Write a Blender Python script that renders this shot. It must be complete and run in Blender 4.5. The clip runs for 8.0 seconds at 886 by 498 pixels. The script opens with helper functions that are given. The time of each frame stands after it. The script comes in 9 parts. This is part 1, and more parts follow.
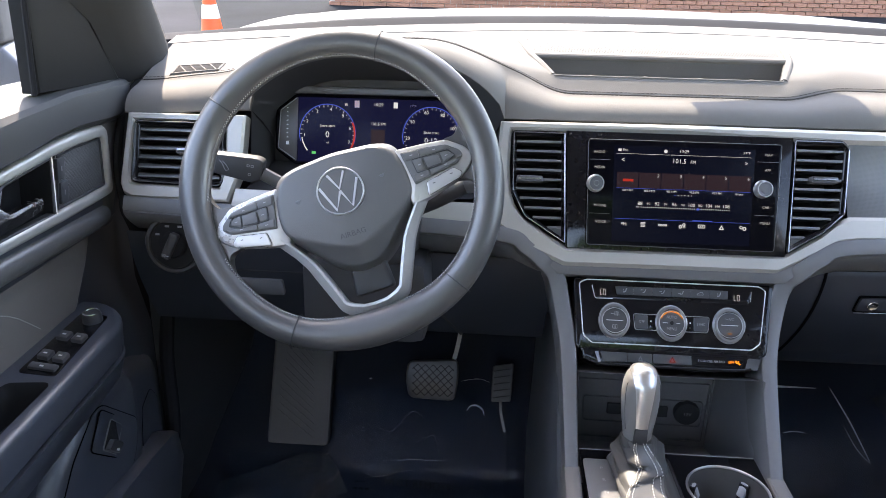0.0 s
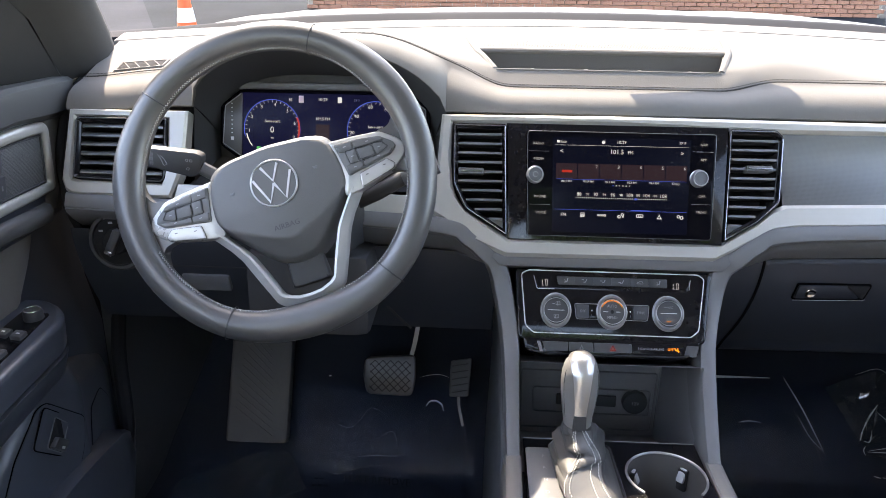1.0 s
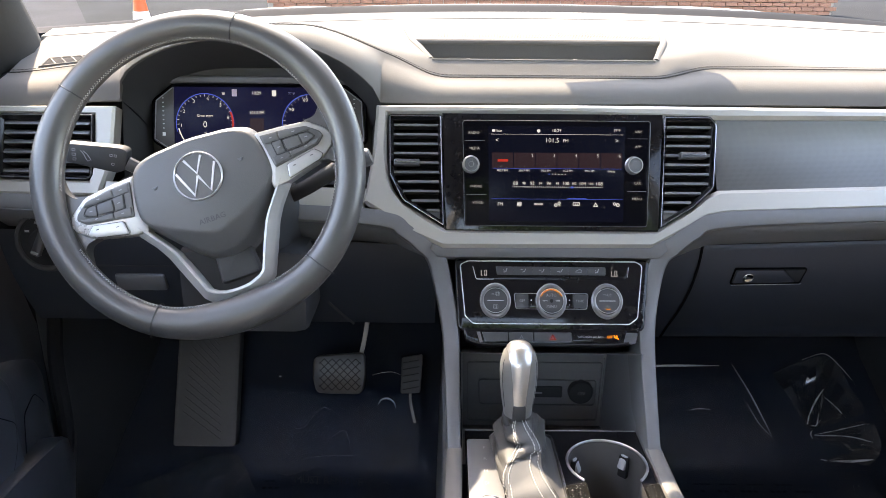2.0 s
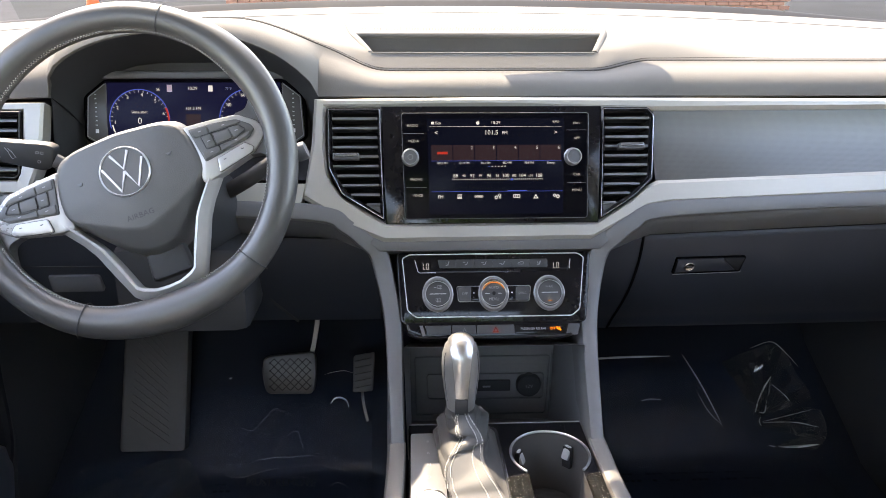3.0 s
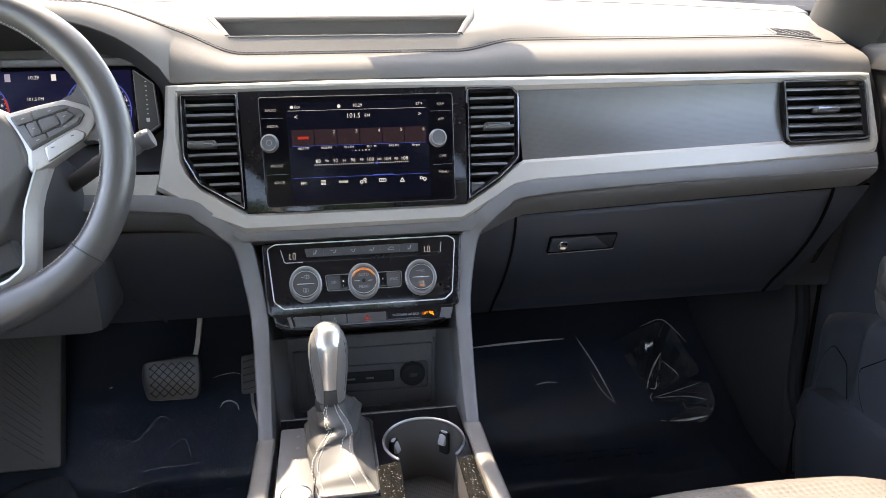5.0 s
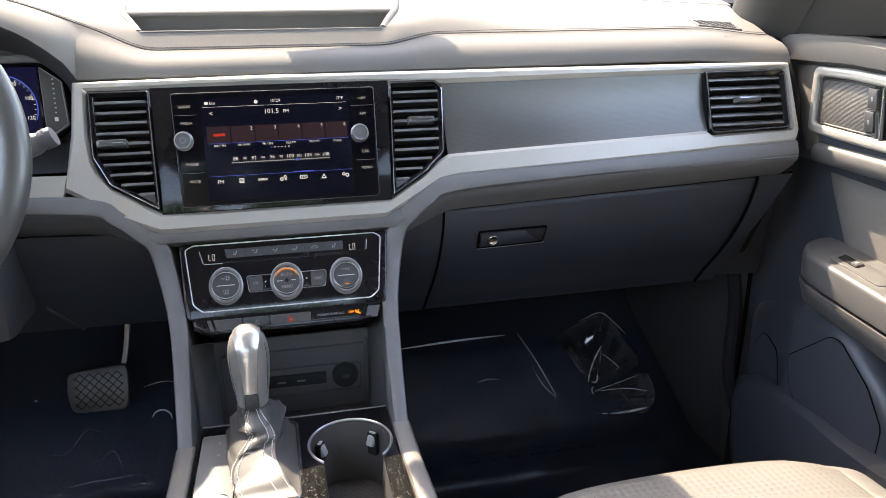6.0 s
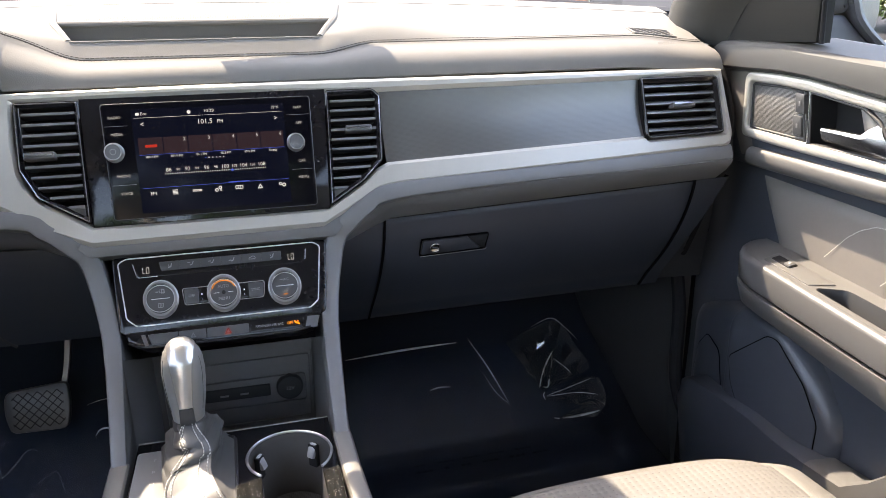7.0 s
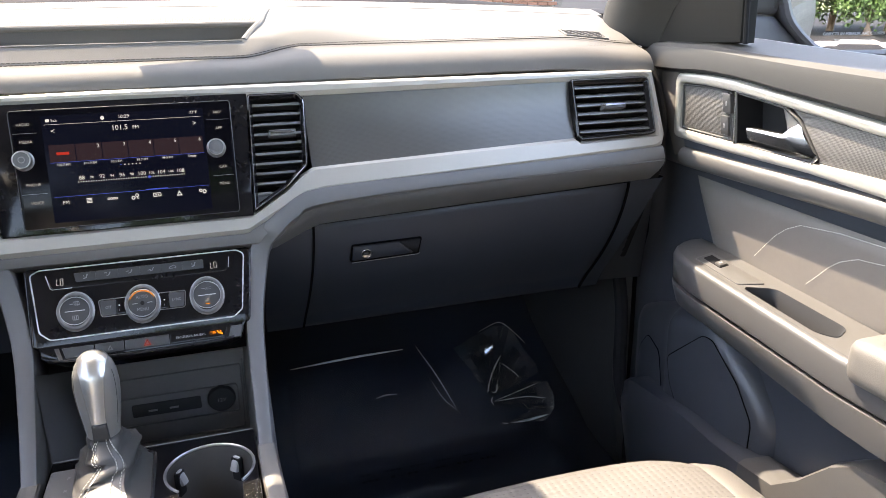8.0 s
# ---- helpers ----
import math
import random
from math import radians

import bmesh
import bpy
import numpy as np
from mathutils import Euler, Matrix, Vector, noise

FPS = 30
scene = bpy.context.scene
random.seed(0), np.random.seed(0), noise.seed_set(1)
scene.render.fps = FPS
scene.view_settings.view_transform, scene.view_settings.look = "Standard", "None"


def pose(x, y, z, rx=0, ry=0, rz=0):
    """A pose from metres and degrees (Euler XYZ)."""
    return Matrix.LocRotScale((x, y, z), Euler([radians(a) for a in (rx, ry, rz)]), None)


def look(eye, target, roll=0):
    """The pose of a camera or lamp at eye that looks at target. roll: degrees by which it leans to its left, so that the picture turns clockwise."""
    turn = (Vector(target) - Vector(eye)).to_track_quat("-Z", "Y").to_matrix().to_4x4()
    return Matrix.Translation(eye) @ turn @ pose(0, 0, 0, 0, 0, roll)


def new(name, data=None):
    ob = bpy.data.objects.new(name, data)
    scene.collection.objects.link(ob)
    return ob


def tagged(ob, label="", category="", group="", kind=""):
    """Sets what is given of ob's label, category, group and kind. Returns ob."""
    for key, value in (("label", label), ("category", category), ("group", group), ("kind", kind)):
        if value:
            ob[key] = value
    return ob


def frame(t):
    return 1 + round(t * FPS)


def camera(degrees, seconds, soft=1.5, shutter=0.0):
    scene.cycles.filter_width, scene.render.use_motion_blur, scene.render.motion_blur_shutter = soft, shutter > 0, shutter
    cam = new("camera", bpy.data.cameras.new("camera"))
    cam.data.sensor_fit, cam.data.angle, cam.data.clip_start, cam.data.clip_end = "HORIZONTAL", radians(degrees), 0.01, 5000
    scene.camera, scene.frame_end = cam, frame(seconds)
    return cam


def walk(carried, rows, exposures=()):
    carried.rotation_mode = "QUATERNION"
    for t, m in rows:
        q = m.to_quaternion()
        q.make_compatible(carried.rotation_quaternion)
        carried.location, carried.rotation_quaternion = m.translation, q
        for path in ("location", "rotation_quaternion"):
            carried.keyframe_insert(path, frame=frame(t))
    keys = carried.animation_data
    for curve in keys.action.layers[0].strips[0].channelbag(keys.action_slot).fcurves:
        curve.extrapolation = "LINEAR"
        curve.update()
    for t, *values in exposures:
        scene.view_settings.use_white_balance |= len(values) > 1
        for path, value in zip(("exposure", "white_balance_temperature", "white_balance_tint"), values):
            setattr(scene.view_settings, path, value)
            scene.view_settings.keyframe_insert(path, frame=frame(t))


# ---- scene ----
cam = camera(62.2, 8.0, soft=0.7)
PATH = [
    (0, (-0.236, -0.957, 0.954), (-0.362, 0.926, 0.291), 1.2),
    (0.5, (-0.211, -0.96, 0.948), (-0.322, 0.925, 0.289), 1.1),
    (1, (-0.18, -0.964, 0.944), (-0.264, 0.924, 0.289), 0.9),
    (1.5, (-0.156, -0.96, 0.936), (-0.2, 0.931, 0.285), 0.6),
    (3, (-0.104, -0.955, 0.918), (-0.017, 0.935, 0.272), 0.2),
    (3.5, (-0.083, -0.953, 0.913), (0.05, 0.936, 0.269), 0.0),
    (4, (-0.068, -0.951, 0.906), (0.113, 0.934, 0.263), -0.1),
    (4.5, (-0.051, -0.95, 0.901), (0.181, 0.929, 0.256), -0.2),
    (6, (0.013, -0.942, 0.881), (0.413, 0.909, 0.238), -0.7),
    (6.5, (0.027, -0.947, 0.882), (0.478, 0.895, 0.248), -0.8),
    (7, (0.045, -0.95, 0.879), (0.538, 0.886, 0.258), -0.9),
    (7.5, (0.075, -0.949, 0.876), (0.609, 0.879, 0.263), -1.0),
    (8, (0.102, -0.954, 0.872), (0.67, 0.866, 0.266), -1.2),
]
CAR = pose(0, 0, 0, -5.0)      # the car's own frame, nose down against the level ground
walk(cam, [(t, CAR @ look(eye, target, roll)) for t, eye, target, roll in PATH],
     exposures=((0.0, 3.76, 7900, 16), (1.5, 3.88, 8500, 16), (4.0, 3.90, 8900, 16), (8.0, 3.90, 8600, 16)))


# ---- world, sun, exposure ----
world = bpy.data.worlds.new("sky")
scene.world = world
world.use_nodes = True
wn = world.node_tree.nodes
sky = wn.new("ShaderNodeTexSky")
sky.sky_type = "NISHITA"
sky.sun_disc = False
SUN_EL, SUN_AZ = 51.0, -24.0      # degrees up; degrees to the right of straight ahead
sky.sun_elevation, sky.sun_rotation = radians(SUN_EL), radians(SUN_AZ)
world.node_tree.links.new(sky.outputs[0], wn["Background"].inputs[0])
wn["Background"].inputs[1].default_value = 0.15
sun = new("sun", bpy.data.lights.new("sun", "SUN"))
sun.data.energy, sun.data.angle, sun.data.color = 1.5, radians(0.53), (1.0, 0.97, 0.925)
ce = math.cos(radians(SUN_EL))
sun_way = Vector((ce * math.sin(radians(SUN_AZ)), ce * math.cos(radians(SUN_AZ)), math.sin(radians(SUN_EL))))
sun.matrix_world = look(Vector((0, 3, 1)) + 20 * sun_way, (0, 3, 1))

# ---- materials ----
def mat(name, color, rough=0.5, metal=0.0, var=0.08, vscale=7.0, grain=0.0, gscale=600.0, cells=False,
        coat=0.0, spec=0.5, stain=0.0, rvar=0.1, speck=0.0):
    """A surface with broad and fine variation of colour and gloss and a fine relief. color: base colour."""
    m = bpy.data.materials.new(name)
    m.use_nodes = True
    t, b = m.node_tree, m.node_tree.nodes["Principled BSDF"]
    n, l = t.nodes.new, t.links.new
    co = n("ShaderNodeTexCoord").outputs["Object"]
    big = n("ShaderNodeTexNoise")
    big.inputs["Scale"].default_value, big.inputs["Detail"].default_value = vscale, 4
    fine = n("ShaderNodeTexNoise")
    fine.inputs["Scale"].default_value, fine.inputs["Detail"].default_value = vscale * 23, 3
    for x in (big, fine):
        l(co, x.inputs["Vector"])
    add = n("ShaderNodeMath")
    add.operation = "MULTIPLY_ADD"
    l(fine.outputs[0], add.inputs[0])
    add.inputs[1].default_value = 0.4
    l(big.outputs[0], add.inputs[2])
    ramp = n("ShaderNodeMapRange")
    ramp.inputs["From Min"].default_value, ramp.inputs["From Max"].default_value = 0.45, 0.95
    ramp.inputs["To Min"].default_value, ramp.inputs["To Max"].default_value = 1 - var, 1 + var
    l(add.outputs[0], ramp.inputs["Value"])
    mul = n("ShaderNodeMix")
    mul.data_type, mul.blend_type = "RGBA", "MULTIPLY"
    mul.inputs["Factor"].default_value = 1.0
    mul.inputs["A"].default_value = (*color, 1)
    l(ramp.outputs[0], mul.inputs["B"])
    out = mul.outputs["Result"]
    if speck:
        dust = n("ShaderNodeTexVoronoi")
        dust.inputs["Scale"].default_value = 320
        l(co, dust.inputs["Vector"])
        less = n("ShaderNodeMath")
        less.operation = "LESS_THAN"
        l(dust.outputs["Distance"], less.inputs[0])
        less.inputs[1].default_value = speck
        mix = n("ShaderNodeMix")
        mix.data_type = "RGBA"
        l(less.outputs[0], mix.inputs["Factor"])
        l(out, mix.inputs["A"])
        mix.inputs["B"].default_value = (0.35, 0.33, 0.30, 1)
        out = mix.outputs["Result"]
    l(out, b.inputs["Base Color"])
    rr = n("ShaderNodeMapRange")
    rr.inputs["From Min"].default_value, rr.inputs["From Max"].default_value = 0.4, 1.0
    rr.inputs["To Min"].default_value, rr.inputs["To Max"].default_value = max(0.02, rough - rvar * rough), min(1, rough + rvar * rough)
    l(add.outputs[0], rr.inputs["Value"])
    l(rr.outputs[0], b.inputs["Roughness"])
    b.inputs["Metallic"].default_value = metal
    b.inputs["Specular IOR Level"].default_value = spec
    b.inputs["Coat Weight"].default_value = coat
    b.inputs["Coat Roughness"].default_value = 0.05
    if grain:
        g = n("ShaderNodeTexVoronoi" if cells else "ShaderNodeTexNoise")
        g.inputs["Scale"].default_value = gscale
        l(co, g.inputs["Vector"])
        bump = n("ShaderNodeBump")
        bump.inputs["Strength"].default_value = grain
        bump.inputs["Distance"].default_value = 0.0006
        l(g.outputs["Distance"] if cells else g.outputs[0], bump.inputs["Height"])
        l(bump.outputs[0], b.inputs["Normal"])
    return m


def dotted(name, color, hole, pitch, rough=0.5, metal=0.0, axes=(0, 1), size=0.55, relief=0.5, spec=0.5):
    """A surface with a regular, staggered field of small round pits."""
    m = mat(name, color, rough, metal, spec=spec)
    t, b = m.node_tree, m.node_tree.nodes["Principled BSDF"]
    n, l = t.nodes.new, t.links.new
    co = n("ShaderNodeTexCoord").outputs["Object"]
    sep = n("ShaderNodeSeparateXYZ")
    l(co, sep.inputs[0])

    def op(kind, a, c=None):
        x = n("ShaderNodeMath")
        x.operation = kind
        for i, v in enumerate((a, c)):
            if v is None:
                continue
            if isinstance(v, (int, float)):
                x.inputs[i].default_value = v
            else:
                l(v, x.inputs[i])
        return x.outputs[0]
    k = 2 * math.pi / pitch
    u = op("MULTIPLY", sep.outputs[axes[0]], k)
    v = op("MULTIPLY", sep.outputs[axes[1]], k)
    wave = op("MULTIPLY", op("SINE", op("ADD", u, v)), op("SINE", op("SUBTRACT", u, v)))
    pit = op("GREATER_THAN", wave, size)
    mix = n("ShaderNodeMix")
    mix.data_type = "RGBA"
    l(pit, mix.inputs["Factor"])
    l(b.inputs["Base Color"].links[0].from_socket, mix.inputs["A"])
    mix.inputs["B"].default_value = (*hole, 1)
    l(mix.outputs["Result"], b.inputs["Base Color"])
    bump = n("ShaderNodeBump")
    bump.inputs["Strength"].default_value, bump.inputs["Distance"].default_value = relief, 0.0005
    bump.invert = True
    l(wave, bump.inputs["Height"])
    l(bump.outputs[0], b.inputs["Normal"])
    return m


def glow(name, color, power):
    m = bpy.data.materials.new(name)
    m.use_nodes = True
    b = m.node_tree.nodes["Principled BSDF"]
    b.inputs["Base Color"].default_value = (0.003, 0.003, 0.003, 1)
    b.inputs["Emission Color"].default_value = (*color, 1)
    b.inputs["Emission Strength"].default_value = power
    b.inputs["Roughness"].default_value = 0.2
    b.inputs["Specular IOR Level"].default_value = 0.05
    return m


def clear(name, rough=0.0, tint=(1, 1, 1), bump_strength=0.0, haze=0.0, gloss=0.04):
    """Thin clear film or pane: lets light straight through, with a gloss that grows at grazing angles."""
    m = bpy.data.materials.new(name)
    m.use_nodes = True
    t = m.node_tree
    n, l = t.nodes.new, t.links.new
    t.nodes.remove(t.nodes["Principled BSDF"])
    through_it, shine, mix, fres = n("ShaderNodeBsdfTransparent"), n("ShaderNodeBsdfGlossy"), n("ShaderNodeMixShader"), n("ShaderNodeLayerWeight")
    through_it.inputs[0].default_value = (*tint, 1)
    shine.inputs["Roughness"].default_value = rough
    fres.inputs["Blend"].default_value = 0.5
    rise, share = n("ShaderNodeMath"), n("ShaderNodeMath")
    rise.operation, share.operation = "POWER", "MULTIPLY_ADD"
    rise.inputs[1].default_value, share.inputs[1].default_value, share.inputs[2].default_value = 5.0, 0.9, gloss
    l(fres.outputs["Facing"], rise.inputs[0])
    l(rise.outputs[0], share.inputs[0])
    l(share.outputs[0], mix.inputs[0])
    l(through_it.outputs[0], mix.inputs[1])
    l(shine.outputs[0], mix.inputs[2])
    if bump_strength:
        no = n("ShaderNodeTexNoise")
        no.inputs["Scale"].default_value, no.inputs["Detail"].default_value = 30, 7
        l(n("ShaderNodeTexCoord").outputs["Object"], no.inputs["Vector"])
        bump = n("ShaderNodeBump")
        bump.inputs["Strength"].default_value, bump.inputs["Distance"].default_value = bump_strength, 0.01
        l(no.outputs[0], bump.inputs["Height"])
        l(bump.outputs[0], shine.inputs["Normal"])
        l(bump.outputs[0], fres.inputs["Normal"])
    out = mix.outputs[0]
    if haze:
        scuff, dull, blend, spread = n("ShaderNodeTexNoise"), n("ShaderNodeBsdfDiffuse"), n("ShaderNodeMixShader"), n("ShaderNodeMapRange")
        scuff.inputs["Scale"].default_value, scuff.inputs["Detail"].default_value, scuff.inputs["Distortion"].default_value = 24, 12, 2.5
        l(n("ShaderNodeTexCoord").outputs["Object"], scuff.inputs["Vector"])
        spread.inputs["From Min"].default_value, spread.inputs["From Max"].default_value = 0.52, 0.72
        spread.inputs["To Min"].default_value, spread.inputs["To Max"].default_value = haze * 0.4, haze * 4
        l(scuff.outputs[0], spread.inputs["Value"])
        dull.inputs[0].default_value = (0.8, 0.82, 0.85, 1)
        l(spread.outputs[0], blend.inputs[0])
        l(out, blend.inputs[1])
        l(dull.outputs[0], blend.inputs[2])
        out = blend.outputs[0]
    l(out, t.nodes["Material Output"].inputs[0])
    return m


PAD = mat("soft_grey_dash_skin", (0.166, 0.158, 0.149), 0.75, spec=0.08, grain=0.16, gscale=800, cells=True, var=0.05)
FASCIA = mat("slate_grey_plastic", (0.150, 0.151, 0.155), 0.42, grain=0.1, gscale=800, var=0.06)
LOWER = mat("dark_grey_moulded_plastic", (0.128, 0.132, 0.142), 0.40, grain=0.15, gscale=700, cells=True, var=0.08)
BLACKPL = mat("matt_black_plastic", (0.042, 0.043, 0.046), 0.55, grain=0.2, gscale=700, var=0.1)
SILVER = mat("satin_silver_trim", (0.450, 0.432, 0.395), 0.38, metal=0.3, var=0.03, grain=0.03, gscale=900)
CHROME = mat("bright_chrome", (0.82, 0.82, 0.83), 0.12, metal=1.0, var=0.02)
DARKCHROME = mat("smoked_chrome", (0.30, 0.30, 0.32), 0.2, metal=0.9, var=0.04)
DIALRING = mat("dull_satin_chrome", (0.30, 0.30, 0.305), 0.32, metal=0.7, var=0.04)
SATIN = mat("satin_chrome", (0.55, 0.55, 0.56), 0.3, metal=0.85, var=0.03)
WHEELSILVER = mat("bright_satin_silver", (0.50, 0.495, 0.49), 0.28, metal=0.4, var=0.03)
VSILVER = mat("pale_satin_silver", (0.50, 0.495, 0.485), 0.30, metal=0.25, var=0.03)
FILMINK = mat("black_film_print", (0.016, 0.017, 0.019), 0.9, spec=0.0)
KEYSKIN = mat("dark_key_plastic", (0.056, 0.057, 0.060), 0.42, var=0.05)
OUTLINE = mat("pale_satin_line", (0.62, 0.62, 0.63), 0.4, metal=0.3, var=0.02)
KNOBSKIN = mat("satin_grey_knob_leather", (0.27, 0.262, 0.25), 0.30, metal=0.25, var=0.05)
GLOVESKIN = mat("blue_black_grained_lid", (0.025, 0.030, 0.040), 0.45, grain=0.12, gscale=700, cells=True, var=0.08)
MIRRORINK = mat("faint_mirror_print", (0.36, 0.37, 0.38), 0.6, var=0.03)
GLOSS = mat("piano_black", (0.008, 0.008, 0.010), 0.08, var=0.2, spec=0.32, speck=0.022)
SCREENGLASS = mat("dark_screen_glass", (0.003, 0.003, 0.005), 0.12, var=0.1, spec=0.12)
DECOR = dotted("textured_steel_blue_decor", (0.150, 0.148, 0.140), (0.132, 0.130, 0.123), 0.0030, rough=0.32, metal=0.6, axes=(0, 2), size=0.25, relief=0.012)
MESHGRILLE = dotted("perforated_grille", (0.18, 0.176, 0.166), (0.075, 0.074, 0.072), 0.0046, rough=0.7, axes=(0, 1), size=0.2, spec=0.08)
DOORMESH = dotted("fine_black_weave", (0.115, 0.112, 0.108), (0.06, 0.06, 0.06), 0.0034, rough=0.5, axes=(1, 2), size=0.1)
LEATHER = mat("smooth_black_leather", (0.062, 0.061, 0.061), 0.36, spec=0.95, grain=0.03, gscale=900, cells=True, var=0.06)
HUBSKIN = mat("graphite_airbag_skin", (0.098, 0.098, 0.098), 0.45, spec=0.7, grain=0.15, gscale=900, cells=True, var=0.05)
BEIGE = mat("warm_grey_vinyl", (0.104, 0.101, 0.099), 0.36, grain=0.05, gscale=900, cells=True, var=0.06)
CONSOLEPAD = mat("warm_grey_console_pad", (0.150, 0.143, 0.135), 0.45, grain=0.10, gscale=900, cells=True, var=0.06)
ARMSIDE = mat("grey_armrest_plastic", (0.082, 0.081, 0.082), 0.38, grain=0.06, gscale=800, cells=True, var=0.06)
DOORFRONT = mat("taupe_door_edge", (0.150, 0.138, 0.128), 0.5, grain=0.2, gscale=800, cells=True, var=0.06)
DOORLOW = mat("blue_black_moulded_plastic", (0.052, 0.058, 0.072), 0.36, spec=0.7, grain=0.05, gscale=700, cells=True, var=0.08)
DOORINSERT = mat("taupe_leatherette", (0.185, 0.167, 0.152), 0.48, grain=0.06, gscale=900, cells=True, var=0.06)
SEATSKIN = dotted("perforated_warm_grey_leatherette", (0.135, 0.127, 0.118), (0.05, 0.046, 0.042), 0.016, rough=0.5, axes=(0, 1), size=0.91)
SEATPLAIN = mat("warm_grey_leatherette", (0.150, 0.142, 0.133), 0.5, grain=0.14, gscale=800, cells=True, var=0.05)
THREAD = mat("pale_thread", (0.62, 0.60, 0.56), 0.8, var=0.1)
WHEELTHREAD = mat("grey_wheel_thread", (0.55, 0.54, 0.52), 0.8, var=0.1)
DARKTHREAD = mat("dark_thread", (0.035, 0.033, 0.032), 0.9, var=0.1)
CARPET = mat("black_carpet", (0.0085, 0.013, 0.023), 0.95, grain=1.0, gscale=900, var=0.3)
RUBBER = mat("black_rubber", (0.018, 0.018, 0.019), 0.6, var=0.15, grain=0.2)
BOOTSKIN = mat("grey_leather_boot", (0.082, 0.080, 0.078), 0.36, grain=0.06, gscale=600, cells=True, var=0.08)
HEADLINER = mat("grey_headliner", (0.68, 0.66, 0.63), 0.95, grain=0.4, gscale=900, var=0.04)
PILLARSKIN = mat("grey_pillar_trim", (0.045, 0.0445, 0.044), 0.8, spec=0.06, grain=0.3, gscale=900, var=0.05)
FINGERSKIN = mat("pale_grey_plastic", (0.34, 0.34, 0.35), 0.5, var=0.05)
PEDALSTEEL = mat("dull_pedal_steel", (0.20, 0.19, 0.18), 0.45, metal=0.5, var=0.15)
WELLSKIN = mat("charcoal_cup_wall", (0.085, 0.080, 0.078), 0.4, var=0.08)
TRAYSKIN = mat("charcoal_tray_plastic", (0.20, 0.20, 0.208), 0.38, grain=0.1, gscale=700, cells=True, var=0.08)
DUSTYGLOSS = mat("dusty_gloss_plastic", (0.0085, 0.0083, 0.008), 0.16, var=0.2, spec=0.2, speck=0.16)
LEVERMETAL = mat("polished_lever", (0.60, 0.60, 0.61), 0.26, metal=1.0, var=0.03)
DOORROLL = mat("charcoal_door_roll", (0.056, 0.0555, 0.056), 0.62, spec=0.25, grain=0.1, gscale=800, cells=True, var=0.06)
SAILSKIN = mat("dark_mirror_triangle", (0.021, 0.021, 0.0215), 0.6, spec=0.1, grain=0.1, gscale=900, var=0.06)
FAINTINK = mat("dim_print", (0.17, 0.17, 0.175), 0.5, var=0.03)
WHITEINK = mat("white_print", (0.75, 0.75, 0.75), 0.5, var=0.03)
GREYINK = mat("grey_print", (0.30, 0.30, 0.31), 0.5, var=0.03)
LCD = glow("dark_lcd", (0.00012, 0.00018, 0.0008), 1.0)
CLUSTERLCD = glow("navy_lcd", (0.0004, 0.0005, 0.0026), 1.0)
LITWHITE = glow("lit_white", (0.80, 0.89, 1.0), 0.062)
LITGREY = glow("lit_grey", (0.80, 0.89, 1.0), 0.036)
LITBLUE = glow("lit_blue", (0.09, 0.18, 1.0), 0.045)
LITRED = glow("lit_red", (1.0, 0.08, 0.06), 0.030)
LITAMBER = glow("lit_amber", (1.0, 0.30, 0.03), 0.12)
LITGREEN = glow("lit_green", (0.1, 0.7, 0.25), 0.06)
LITPLUM = glow("lit_plum", (0.0019, 0.0012, 0.0018), 1.0)
GLASS = clear("window_glass")
SCREEN = clear("tinted_windscreen_glass", tint=(0.78, 0.80, 0.79), gloss=0.02)
FILM = clear("clear_plastic_film", rough=0.03, tint=(0.88, 0.93, 1.0), bump_strength=0.9, haze=0.005, gloss=0.024)
FILMFOLD = clear("folded_plastic_film", rough=0.14, tint=(0.82, 0.81, 0.79), bump_strength=0.03, haze=0.05, gloss=0.30)
# plain white that paints the glints along the film's folds
FILMGLINT = mat("white_film_glint", (0.66, 0.68, 0.71), 0.3, spec=0.8, var=0.1)
BORDER = mat("dull_black_border", (0.022, 0.022, 0.024), 0.8, spec=0.05, var=0.1)
# near-black, so the raised shut lines carry the shade of a gap
GAP = mat("shut_line_shade", (0.003, 0.003, 0.0035), 0.9, spec=0.02, var=0.1)
SLATS = mat("satin_black_slats", (0.042, 0.042, 0.044), 0.35, var=0.05)
# paler than the slats: the highlight along their fronts, put into colour
SLATGLINT = mat("satin_grey_slat_glint", (0.155, 0.154, 0.156), 0.3, spec=0.7, var=0.05)
MIRROR = mat("mirror_silver", (0.9, 0.9, 0.9), 0.01, metal=1.0, var=0.0, rvar=0.0)
CARPAINT = mat("silver_car_paint", (0.135, 0.134, 0.131), 0.5, metal=0.0, var=0.02, spec=0.2)
ASPHALT = mat("worn_asphalt", (0.026, 0.027, 0.030), 0.95, vscale=0.8, spec=0.02, var=0.25, grain=0.8, gscale=60)
BRICK = mat("red_brick", (0.34, 0.155, 0.105), 0.85, vscale=3.0, var=0.25, grain=0.5, gscale=120)
MORTAR = mat("pale_mortar", (0.42, 0.39, 0.36), 0.95, vscale=3.0, var=0.15)
CONCRETE = mat("pale_concrete", (0.45, 0.43, 0.40), 0.9, vscale=1.5, var=0.15, grain=0.5, gscale=80)
ORANGE = mat("orange_cone_plastic", (0.85, 0.10, 0.02), 0.5, var=0.08)
WHITEBAND = mat("white_reflective_band", (0.8, 0.8, 0.8), 0.4, var=0.05)
LEAF = mat("green_leaves", (0.06, 0.12, 0.03), 0.6, vscale=1.0, var=0.4)
